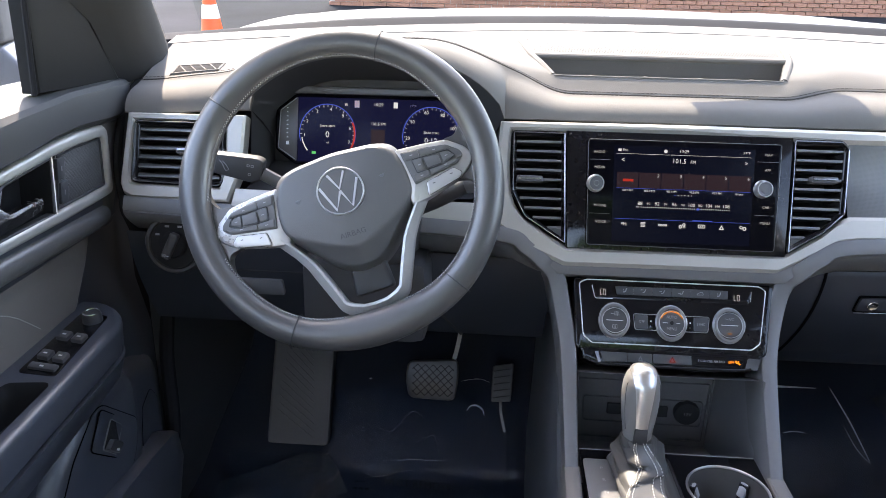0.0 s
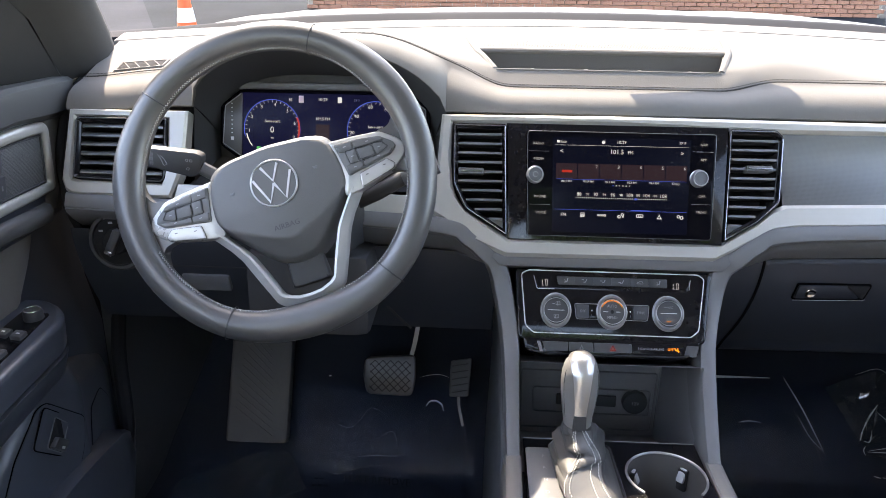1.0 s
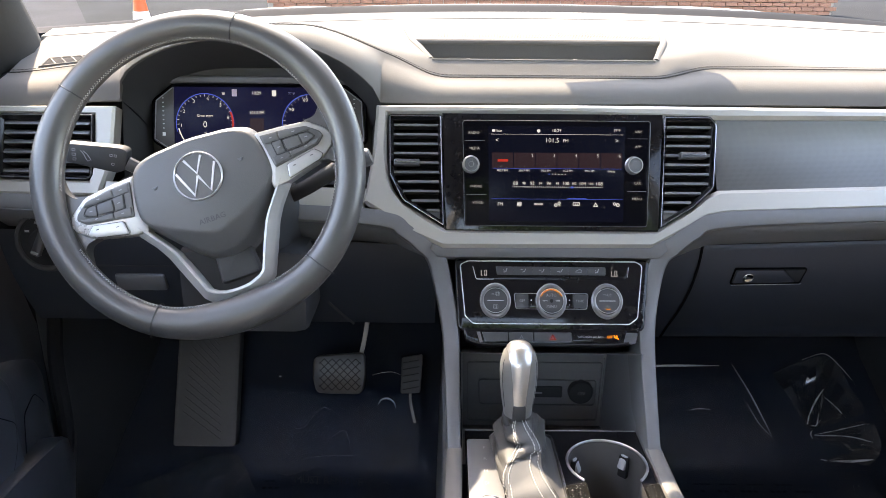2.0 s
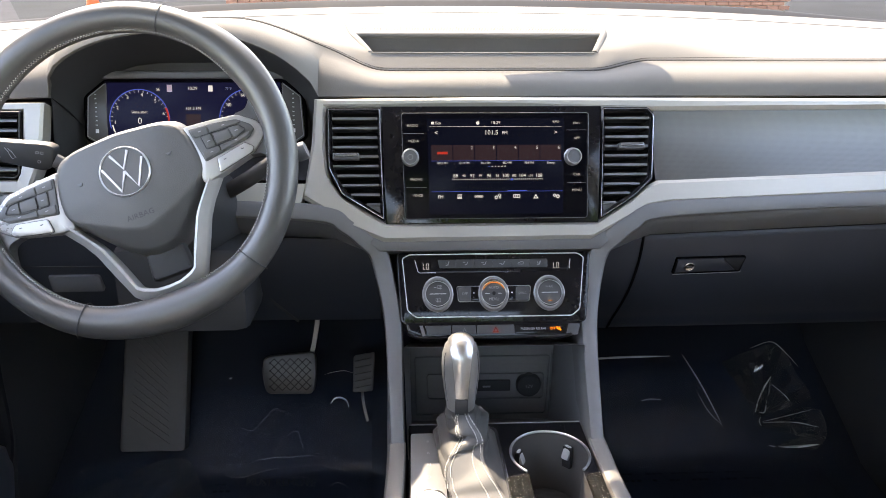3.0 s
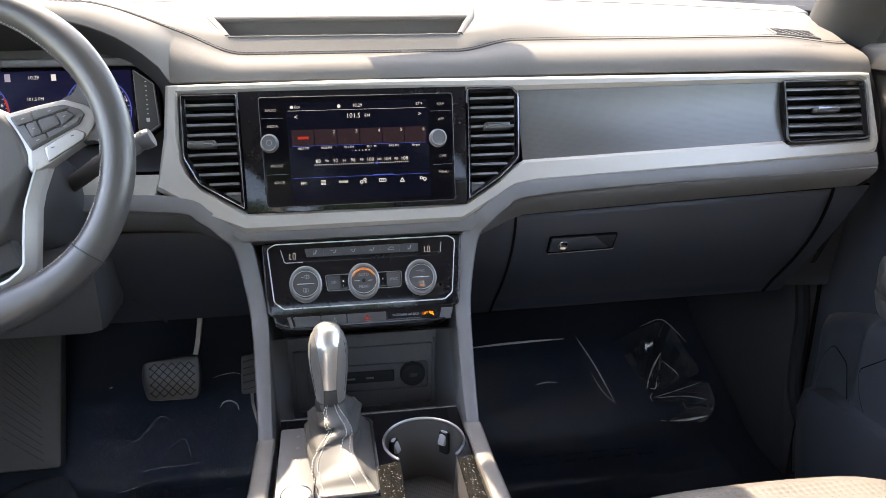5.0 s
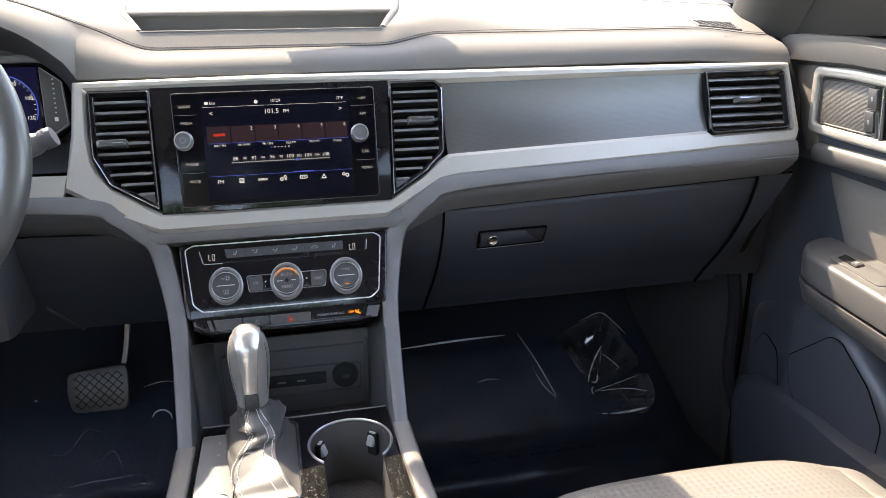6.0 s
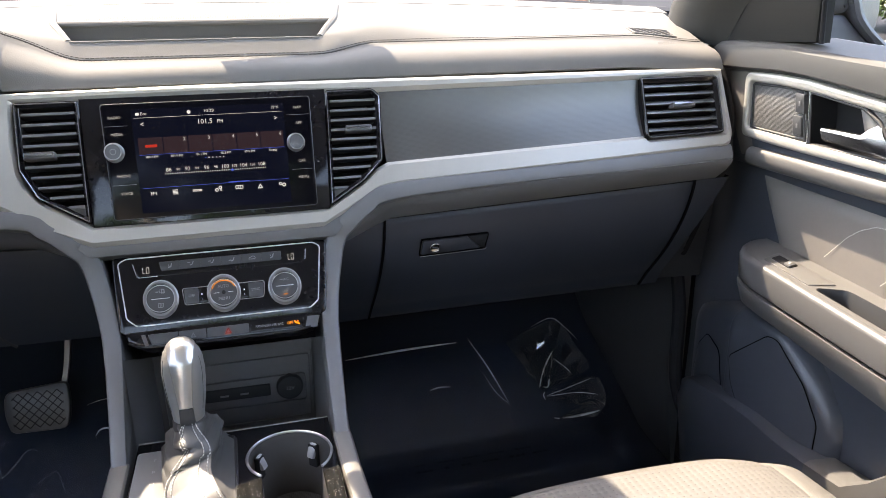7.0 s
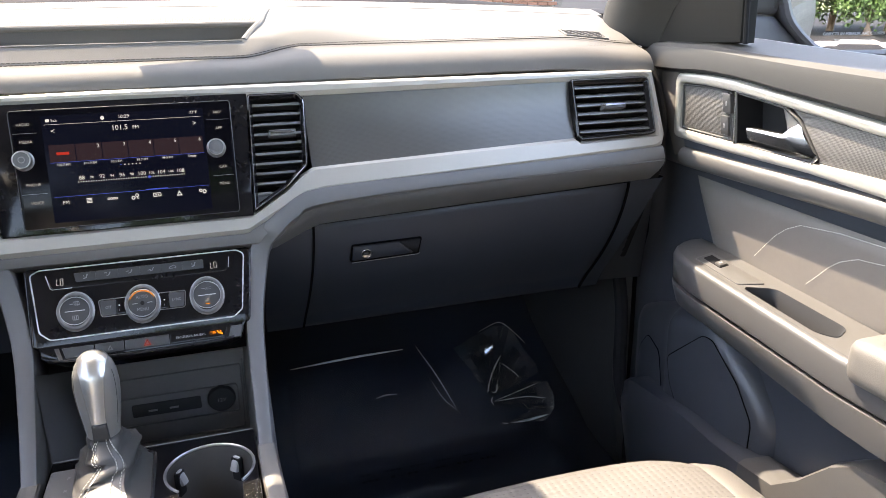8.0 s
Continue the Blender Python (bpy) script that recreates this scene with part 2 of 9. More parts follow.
BARK = mat("grey_bark", (0.12, 0.09, 0.07), 0.9, vscale=4.0, var=0.3, grain=1.0, gscale=40)

# ---- building helpers ----
BASE = {}


def thing(name, base, label, category, group="", kind="", frame_of=CAR):
    """An empty at the thing's base that carries its parts; base and parts are given in the car's frame."""
    ob = new(name)
    ob.empty_display_size = 0.05
    ob.matrix_world = frame_of @ Matrix.Translation(base)
    BASE[ob] = Vector(base)
    return tagged(ob, label, category, group, kind)


def part(name, bm, material, parent, label="", smooth=35):
    """Links a bmesh (in world metres) as one mesh object under a thing or a part."""
    me = bpy.data.meshes.new(name)
    bmesh.ops.remove_doubles(bm, verts=bm.verts, dist=1e-6)
    bmesh.ops.recalc_face_normals(bm, faces=bm.faces)
    base = BASE[parent] if parent else Vector((0, 0, 0))
    bmesh.ops.translate(bm, verts=bm.verts, vec=-base)
    bm.to_mesh(me)
    bm.free()
    me.materials.append(material)
    if smooth:
        me.polygons.foreach_set("use_smooth", [True] * len(me.polygons))
        me.set_sharp_from_angle(angle=radians(smooth))
    ob = new(name, me)
    if parent:
        ob.parent = parent
        BASE[ob] = base
    return tagged(ob, label)


def V(*a):
    return Vector(a)


class Plane:
    """A face leaning back, running across the car: y = y0 + s * (z - z0)."""

    def __init__(self, y0, z0, s):
        self.y0, self.z0, self.s = y0, z0, s
        self.n = V(0, -1, s).normalized()
        self.v = V(0, s, 1).normalized()

    def at(self, x, z, h=0.0):
        return V(x, self.y0 + self.s * (z - self.z0), z) + self.n * h


class SidePlane:
    """A door face: (along y, height z), h towards the middle of the car."""

    def __init__(self, side, x, drop=0.0):
        self.side, self.x, self.n, self.drop = side, x, V(-side, 0, 0), drop

    def at(self, y, z, h=0.0):
        return V(self.side * (self.x - h), y, z - self.drop * clamp((0.812 - z) / 0.03) * clamp((z - 0.545) / 0.05))


class FreePlane:
    def __init__(self, o, u, v):
        self.o, self.u, self.v = Vector(o), Vector(u).normalized(), Vector(v).normalized()
        self.n = self.u.cross(self.v).normalized()

    def at(self, a, b, h=0.0):
        return self.o + self.u * a + self.v * b + self.n * h


def loft(bm, rows, wrap=False, caps=False, skip=None):
    """Quads between rows of equally many points."""
    vs = [[bm.verts.new(p) for p in r] for r in rows]
    m = len(vs[0])
    for i in range(len(vs) - 1):
        for j in range(m if wrap else m - 1):
            if skip and skip(i, j):
                continue
            k = (j + 1) % m
            try:
                bm.faces.new((vs[i][j], vs[i][k], vs[i + 1][k], vs[i + 1][j]))
            except ValueError:
                pass
    if caps:
        for r in (vs[0], vs[-1]):
            try:
                bm.faces.new(r)
            except ValueError:
                pass
    return bm


def box(bm, c, size, turn=None, bevel=0.0, seg=2):
    """A box, edges rounded."""
    t = turn or Matrix()
    g = bmesh.ops.create_cube(bm, size=1.0, matrix=Matrix.Translation(c) @ t.to_4x4() @ Matrix.Diagonal((*size, 1)))
    if bevel:
        es = {e for v in g["verts"] for e in v.link_edges}
        bmesh.ops.bevel(bm, geom=list(es), offset=bevel, segments=seg, affect="EDGES", profile=0.6)
    return bm


def rounded(pts, r, seg=4):
    """Rounds the corners of a closed 2D outline."""
    out, n = [], len(pts)
    for i in range(n):
        a, b, c = Vector(pts[i - 1]), Vector(pts[i]), Vector(pts[(i + 1) % n])
        rr = r[i] if isinstance(r, (list, tuple)) else r
        u, w = (a - b), (c - b)
        d = min(rr, u.length * 0.48, w.length * 0.48)
        p, q = b + u.normalized() * d, b + w.normalized() * d
        for k in range(seg + 1):
            t = k / seg
            out.append(tuple((1 - t) ** 2 * p + 2 * t * (1 - t) * b + t * t * q))
    return out


def inset(pts, d):
    """Moves a closed, counter-clockwise outline inwards by d (clockwise: outwards)."""
    out, n = [], len(pts)
    for i in range(n):
        a, b, c = Vector(pts[i - 1]), Vector(pts[i]), Vector(pts[(i + 1) % n])
        u, w = (b - a), (c - b)
        if u.length < 1e-9 or w.length < 1e-9:
            out.append(tuple(b))
            continue
        u.normalize(), w.normalize()
        m = Vector((-u.y, u.x)) + Vector((-w.y, w.x))
        if m.length < 1e-6:
            m = Vector((-u.y, u.x))
        m.normalize()
        k = max(0.35, m.dot(Vector((-u.y, u.x))))
        out.append(tuple(b + m * (d / k)))
    return out


def area(pts):
    return 0.5 * sum(pts[i - 1][0] * pts[i][1] - pts[i][0] * pts[i - 1][1] for i in range(len(pts)))


def slab(bm, pl, pts, h0, h1, edge=0.002, dome=0.0):
    """A plate with the given outline from depth h0 up to h1, with a rounded upper edge."""
    if area(pts) < 0:
        pts = pts[::-1]
    a, b, c = pts, inset(pts, edge * 0.3), inset(pts, edge)
    rows = [[pl.at(*p, h0) for p in a], [pl.at(*p, h1 - edge) for p in a], [pl.at(*p, h1 - edge * 0.3) for p in b], [pl.at(*p, h1) for p in c]]
    loft(bm, rows, wrap=True)
    top = [bm.verts.new(p) for p in rows[-1]]
    f = bm.faces.new(top)
    bot = bm.faces.new([bm.verts.new(p) for p in rows[0]])
    bmesh.ops.triangulate(bm, faces=[f, bot])
    return bm


def ring(bm, pl, outer, inner, h0, h1, edge=0.002, hin=None):
    """A frame between two outlines with equally many points."""
    rows = [[pl.at(*p, h0) for p in outer], [pl.at(*p, h1 - edge) for p in outer]]
    mid = [tuple(Vector(o).lerp(Vector(i), min(0.45, edge / max(1e-6, (Vector(o) - Vector(i)).length)))) for o, i in zip(outer, inner)]
    mid2 = [tuple(Vector(i).lerp(Vector(o), min(0.45, edge / max(1e-6, (Vector(o) - Vector(i)).length)))) for o, i in zip(outer, inner)]
    rows += [[pl.at(*p, h1) for p in mid], [pl.at(*p, h1 if hin is None else hin) for p in mid2], [pl.at(*p, (h1 if hin is None else hin) - edge) for p in inner], [pl.at(*p, h0) for p in inner]]
    loft(bm, rows, wrap=True)
    return bm


def soft_ring(bm, pl, outer, inner, h0, h1, r, seg=5):
    """A frame between two outlines, with well-rounded edges."""
    span = [max(1e-6, (Vector(o) - Vector(i)).length) for o, i in zip(outer, inner)]
    rows = [[pl.at(*p, h0) for p in outer]]
    for side in (0, 1):
        for k in range(seg + 1):
            a = math.pi / 2 * (k if side == 0 else seg - k) / seg
            f = [min(0.48, r * (1 - math.cos(a)) / w) for w in span]
            rows.append([pl.at(*Vector(o).lerp(Vector(i), g if side == 0 else 1 - g), h1 - r * (1 - math.sin(a))) for o, i, g in zip(outer, inner, f)])
    rows.append([pl.at(*p, h0) for p in inner])
    return loft(bm, rows, wrap=True)


def holed(bm, pl, outer, holes, h0, h1):
    """A flat plate with holes; the walls of outline and holes go from h1 down to h0."""
    edges = []
    for loop in (outer, *holes):
        top = [bm.verts.new(pl.at(*p, h1)) for p in loop]
        low = [bm.verts.new(pl.at(*p, h0)) for p in loop]
        for i in range(len(loop)):
            edges.append(bm.edges.new((top[i - 1], top[i])))
            bm.faces.new((top[i - 1], top[i], low[i], low[i - 1]))
    bmesh.ops.triangle_fill(bm, use_beauty=True, use_dissolve=False, edges=edges)
    return bm


def circle(cx, cy, r, n=32, sy=1.0):
    return [(cx + r * math.cos(2 * math.pi * i / n), cy + sy * r * math.sin(2 * math.pi * i / n)) for i in range(n)]


def smooth_path(pts, n=6):
    """A Catmull-Rom curve through points (any tuple of numbers)."""
    p = [Vector(q) for q in pts]
    p = [p[0] * 2 - p[1]] + p + [p[-1] * 2 - p[-2]]
    out = []
    for i in range(1, len(p) - 2):
        a, b, c, d = p[i - 1:i + 3]
        for k in range(n):
            t = k / n
            out.append(0.5 * ((2 * b) + (c - a) * t + (2 * a - 5 * b + 4 * c - d) * t * t + (3 * b - a - 3 * c + d) * t ** 3))
    out.append(p[-2])
    return out


def sweep(bm, path, section, normal, closed=False, caps=True, scale=None):
    """Sweeps a cross-section [(sideways, outwards)] along a path; normal: the outward way (one, or one per point)."""
    rows, n = [], len(path)
    for i, p in enumerate(path):
        a = path[i - 1] if (i or closed) else path[0]
        b = path[(i + 1) % n] if (i < n - 1 or closed) else path[-1]
        t = (b - a).normalized()
        nn = normal[i] if isinstance(normal, list) else normal
        s = t.cross(nn).normalized()
        o = s.cross(t).normalized()
        k = scale[i] if scale else 1.0
        kw, kh = k if isinstance(k, tuple) else (k, k)
        rows.append([p + s * (u * kw) + o * (w * kh) for u, w in section])
    if closed:
        rows.append(rows[0])
    loft(bm, rows, wrap=True, caps=caps and not closed)
    return bm


def tube(bm, path, r, seg=10, normal=V(0.13, -0.2, 0.97), closed=False, scale=None):
    sec = [(r * math.cos(2 * math.pi * i / seg), r * math.sin(2 * math.pi * i / seg)) for i in range(seg)]
    return sweep(bm, path, sec, normal, closed=closed, scale=scale)


def lathe(bm, pl, cx, cy, profile, seg=32, caps=True):
    """A round body on a plane: profile [(radius, height)]."""
    rows = [[pl.at(cx + r * math.cos(2 * math.pi * i / seg), cy + r * math.sin(2 * math.pi * i / seg), h) for i in range(seg)] for r, h in profile]
    return loft(bm, rows, wrap=True, caps=caps)


def band(w, d, e=0.004):
    """Cross-section of a strip w wide, d deep, with rounded front edges."""
    return [(-w / 2, -d), (-w / 2, -e), (-w / 2 + e * 0.3, -e * 0.3), (-w / 2 + e, 0), (w / 2 - e, 0), (w / 2 - e * 0.3, -e * 0.3), (w / 2, -e), (w / 2, -d)]


def stitches(bm, path, length=0.004, gap=0.0025, r=0.0005, normal=V(0, -0.5, 0.85), lift=0.0006):
    """A row of separate short stitches along a path."""
    acc, want = 0.0, 0.0
    for a, b in zip(path, path[1:]):
        d = (b - a).length
        while want < acc + d:
            t = (want - acc) / d
            p = a.lerp(b, t)
            way = (b - a).normalized()
            s = way.cross(normal).normalized() * r
            o = normal * lift
            q = p + way * length
            vs = [bm.verts.new(x) for x in (p - s + o * 0.2, p + s + o * 0.2, q + s + o * 0.2, q - s + o * 0.2)]
            m = [bm.verts.new(x) for x in (p + way * length * 0.25 + o, p + way * length * 0.75 + o)]
            bm.faces.new((vs[0], vs[1], m[0]))
            bm.faces.new((vs[2], vs[3], m[1]))
            bm.faces.new((vs[1], vs[2], m[1], m[0]))
            bm.faces.new((vs[3], vs[0], m[0], m[1]))
            want += length + gap
        acc += d
    return bm


def words(name, text, pl, a, b, h, size, material, parent, align="CENTER", squash=1.0, turn=0.0):
    """Lettering on a plane, in the built-in font, centred on (a, b)."""
    cu = bpy.data.curves.new(name, "FONT")
    cu.body, cu.size, cu.align_x, cu.align_y, cu.resolution_u = text, size, align, "CENTER", 2
    tmp = bpy.data.objects.new(name, cu)
    me = bpy.data.meshes.new_from_object(tmp)
    bpy.data.objects.remove(tmp)
    base = BASE[parent]
    ct, st = math.cos(radians(turn)), math.sin(radians(turn))
    for v in me.vertices:
        x, y = v.co.x * squash, v.co.y
        v.co = pl.at(a + x * ct - y * st, b + x * st + y * ct, h) - base
    me.materials.clear()
    me.materials.append(material)
    ob = new(name, me)
    ob.parent = parent
    BASE[ob] = base
    return ob

# ---- dashboard ----
T = Plane(0.018, 0.779, 0.42)       # face of trim and vents
S = Plane(-0.002, 0.777, 0.29)      # face of the infotainment unit
H = Plane(-0.0425, 0.596, 0.577)    # face of the climate panel


def clamp(v, a=0.0, b=1.0):
    return max(a, min(b, v))


def ease(v):
    v = clamp(v)
    return v * v * (3 - 2 * v)


WHEEL_X = -0.395


def hood(x):
    """1 over the instruments, 0 away from them."""
    return 1 - ease((abs(x - WHEEL_X) - 0.06) / 0.19)


def lip(x):
    """Front edge of the upper pad: y, z."""
    a = abs(x - WHEEL_X + 0.002) / 0.1735
    if a >= 1:
        return 0.031, 0.7955 - 0.008 * ease((abs(x) - 0.58) / 0.14)
    k = (1 - a ** 2.3) ** 0.6
    return 0.031 - 0.034 * min(1, k * 2), 0.7955 + 0.083 * k


def seam(x):
    """The stitched seam: y, z."""
    mid = 1 - ease((abs(x - 0.01) - 0.14) / 0.085)
    y, z = 0.092 - 0.014 * mid, 0.8365 - 0.0125 * mid
    if x < -0.15:
        z = 0.8365 - 0.0125 * mid * (1 if x > -0.2 else 1) + 0.0
    z -= 0.012 * ease((abs(x) - 0.62) / 0.13)
    hd = hood(x)
    return y * (1 - hd) + 0.075 * hd, z * (1 - hd) + 0.892 * hd


def edge(x):
    """Far edge of the upper pad: y, z."""
    k = (x / 0.75) ** 2
    return 0.36 - 0.15 * k, 0.894 - 0.027 * k


def top(x, y):
    sy, sz = seam(x)
    ey, ez = edge(x)
    t = clamp((y - sy) / (ey - sy))
    hd = hood(x)
    side = ease((abs(x) - 0.24) / 0.22)
    return sz + (ez - sz) * t ** (0.45 + max(0.4 * hd, 0.5 * side)) * (ease(t / 0.07) * (1 - side) + side)


dash = thing("dashboard", (0, 0.15, 0.42), "grey soft-skinned car dashboard with stitched seam and open tray", "dashboard")


def pad_mesh():
    bm = bmesh.new()
    xs = sorted(set([round(-0.748 + i * 0.0136, 5) for i in range(111)] + [-0.156, 0.156, -0.5705, -0.2235]))
    xs = [x for i, x in enumerate(xs) if i == 0 or x - xs[i - 1] > 0.003]
    rows = []
    for x in xs:
        ly, lz = lip(x)
        sy, sz = seam(x)
        ey, ez = edge(x)
        d = V(0, sy - ly, sz - lz)
        p0 = V(x, ly, lz)
        out = V(0, -d.z, d.y).normalized() if d.length > 1e-6 else V(0, 0, 1)
        up = V(0, d.y * -0.3 - 0.1, d.z + 0.3).normalized()
        bulge = min(0.012, 0.16 * d.length)
        col = [p0 + V(0, 0.03, -0.004), p0 + V(0, 0.002, -0.002), p0]
        for k, w in ((0.08, 0.45), (0.2, 0.8), (0.32, 1.0), (0.5, 0.9), (0.72, 0.5), (0.9, 0.16)):
            col.append(p0 + d * k + V(0, -0.55, 0.83) * bulge * w)
        col += [V(x, sy - 0.0025, sz), V(x, sy, sz - 0.0018), V(x, sy + 0.0025, sz + 0.0004)]
        for y in (0.100, 0.112, 0.140, 0.160, 0.172, 0.185):
            y2 = y if y > sy + 0.006 else sy + 0.004 + 0.002 * (y / 0.1)
            y2 = sy + 0.004 + (y - 0.094) * min(1.0, (ey - sy - 0.02) / 0.2) if abs(x) > 0.3 else y2
            k = 1 + 0.218 * clamp((y - 0.100) / 0.072)
            b = 1 - ease((abs(x) - 0.157) / 0.12)
            xx = x * (1 + (k - 1) * b)
            col.append(V(xx, y2, top(x, y2)))
        y0 = col[-1].y
        for f in (0.2, 0.4, 0.6, 0.8, 1.0):
            y = y0 + (ey - y0) * f
            b = (1 - ease((abs(x) - 0.157) / 0.12)) * (1 - 0.3 * f)
            col.append(V(x * (1 + 0.218 * b), y, top(x, y)))
        col += [V(col[-1].x, ey + 0.003, ez - 0.006), V(col[-1].x, ey + 0.003, ez - 0.03)]
        rows.append(col)
    n = len(rows[0])
    i0, i1 = xs.index(-0.156), xs.index(0.156)
    loft(bm, rows, skip=lambda i, j: i0 <= i < i1 and 12 <= j < 16)
    return bm


part("upper_pad", pad_mesh(), PAD, dash, "light grey soft upper pad with a leather grain")

bm = bmesh.new()     # open tray in the pad
fl, fr = V(-0.156, 0.1, top(-0.15, 0.1)), V(0.156, 0.1, top(0.15, 0.1))
bl, br = V(-0.1815, 0.172, top(-0.15, 0.172)), V(0.1815, 0.172, top(0.15, 0.172))
rimz = [fl, fr, br, bl]
mid = sum(rimz, V(0, 0, 0)) / 4
rows = [[p.copy() for p in rimz], [p + (mid - p) * 0.02 - V(0, 0, 0.004) for p in rimz], [p + V((mid - p).x * 0.06, (mid - p).y * 0.18, -0.05) for p in rimz]]
rows[2][0].z = rows[2][1].z = rows[2][2].z = rows[2][3].z = 0.80
loft(bm, rows, wrap=True)
bm.faces.new([bm.verts.new(p) for p in rows[2]])
part("tray", bm, mat("brown_grey_tray", (0.088, 0.083, 0.078), 0.5, grain=0.2, gscale=800, cells=True, var=0.06), dash, "dark open tray in the dash top")
bm = bmesh.new()     # pale rolled rim of the tray
loop = [p.lerp(q, k / 6) for p, q in zip(rimz, rimz[1:] + rimz[:1]) for k in range(6)]
tube(bm, [p - V(0, 0, 0.0006) for p in loop], 0.0014, 8, closed=True)
part("tray_rim", bm, PAD, dash)
bm = bmesh.new()
tube(bm, [bl.lerp(br, k / 12) + V(0, 0.002, -0.001) for k in range(13)], 0.0046, 10)
part("tray_roll", bm, PAD, dash, "pale rolled back edge of the tray")
for sd in (-1, 1):        # soft lip where the pad rises beside tray and grille
    bm = bmesh.new()
    tube(bm, smooth_path([(sd * 0.158, 0.103, top(0.15, 0.103) - 0.003), (sd * 0.173, 0.138, top(0.15, 0.138) - 0.001), (sd * 0.1865, 0.176, top(0.15, 0.176)), (sd * 0.198, 0.24, top(0.15, 0.24)), (sd * 0.212, 0.32, top(0.17, 0.32) - 0.003)], 5), 0.0052, 10, normal=V(0, 0, 1))
    part("tray_lip", bm, PAD, dash)
for x in (-0.105, -0.03, 0.045, 0.115):
    bm = bmesh.new()
    box(bm, (x, 0.104, top(x, 0.1) - 0.002), (0.006, 0.005, 0.006), bevel=0.001)
    part("tray_clip", bm, PAD, dash)

bm = bmesh.new()     # perforated loudspeaker grille behind the tray
rows = []
for i in range(25):
    x = -0.187 + 0.374 * i / 24
    rows.append([V(x * (1 + 0.12 * k / 6), 0.181 + (0.325 - 0.181) * k / 6, top(x * 0.8, 0.181 + 0.144 * k / 6) + (0.0025 if 0 < i < 24 and 0 < k < 6 else -0.003)) for k in range(7)])
loft(bm, rows)
part("speaker_grille", bm, MESHGRILLE, dash, "pale perforated loudspeaker grille")

bm = bmesh.new()     # strip between pad and windscreen, with the dark gap before it
rows = []
for i in range(61):
    x = -0.76 + 1.52 * i / 60
    y, z = edge(x)
    rows.append([V(x, y + 0.003, z - 0.03), V(x, y + 0.008, z - 0.004), V(x, y + 0.010, z + 0.001), V(x, y + 0.05, z + 0.011), V(x, y + 0.055, z + 0.008), V(x, y + 0.055, z - 0.03)])
loft(bm, rows)
part("defroster_strip", bm, PAD, dash, "pale strip below the windscreen")
bm = bmesh.new()
rows = []
for i in range(61):
    x = -0.80 + 1.60 * i / 60
    y, z = edge(x)
    k = 1 - 0.35 * ease((abs(x) - 0.45) / 0.3)
    rows.append([V(x, y + 0.050, z - 0.012), V(x, y + 0.054, z + 0.008 * k), V(x, y + 0.085, z + 0.019 * k), V(x, y + 0.10, z + 0.0225 * k), V(x, y + 0.11, z + 0.0215 * k), V(x, y + 0.16, z - 0.004), V(x, y + 0.24, z - 0.04)])
loft(bm, rows)
part("windscreen_border", bm, BORDER, dash, "black border strip at the foot of the windscreen")

for shift, nm in ((-0.0046, "thread"), (0.0046, "thread")):
    bm = bmesh.new()
    line = []
    for i in range(400):
        x = -0.745 + 1.49 * i / 399
        sy, sz = seam(x)
        y = sy + shift
        z = top(x, y) if shift > 0 else sz - 0.0012
        line.append(V(x, y, z + 0.0012))
    stitches(bm, line, 0.0050, 0.0009, 0.0006)
    part(nm, bm, DARKTHREAD, dash, smooth=0)

bm = bmesh.new()     # the sewn joint itself, a fine dark line between the two rows
tube(bm, [V(x, seam(x)[0], top(x, seam(x)[0]) + 0.0002) for x in [-0.745 + 1.49 * i / 150 for i in range(151)]], 0.0009, 6)
part("joint", bm, DARKTHREAD, dash)

words("lettering", "AIRBAG", FreePlane((0.655, 0.0405, 0.8262), (1, 0, -0.01), (0, 0.72, 0.7)), 0, 0, 0.0004, 0.0085, mat("embossed_skin", (0.22, 0.205, 0.19), 0.6), dash)


class Drape:
    """The dash top round a point: (across, ahead), h up from the skin."""

    def __init__(self, x, y):
        self.x, self.y, self.o = x, y, V(x, y, top(x, y))
        self.n, self.u, self.v = V(0, -0.25, 0.97), V(1, 0, 0), V(0, 0.97, 0.25)

    def at(self, a, b, h=0.0):
        return V(self.x + a, self.y + b, top(self.x + a, self.y + b) + h)


def demister(side):
    v = thing("demister_vent", (side * 0.67, 0.1, 0.84), "small slanted side demister vent in the dash top", "air vent", "demister vents")
    x0, y0 = side * 0.673, 0.116
    pl = Drape(x0, y0)
    out = [(-0.037, 0.015), (0.037, 0.015), (0.037, -0.0145), (-0.037, -0.0145)]
    inn = [(-0.0335, 0.0118), (0.0335, 0.0118), (0.0335, -0.0115), (-0.0335, -0.0115)]
    bm = bmesh.new()
    ring(bm, pl, out, inn, -0.01, 0.0024, 0.001)
    part("frame", bm, PAD, v)
    bm = bmesh.new()
    slab(bm, pl, inn, -0.02, 0.0014, 0.0003)
    part("throat", bm, BORDER, v)
    for k in range(4):
        bm = bmesh.new()
        a = -0.0225 + 0.0150 * k
        p, q = pl.at(a - 0.009, 0.0120, 0.0024), pl.at(a + 0.009, -0.0117, 0.0024)
        sweep(bm, [p, q], [(-0.0009, -0.006), (0.0009, -0.006), (0.0009, 0), (-0.0009, 0)], pl.n)
        part("slat", bm, PAD, v)


demister(-1), demister(1)

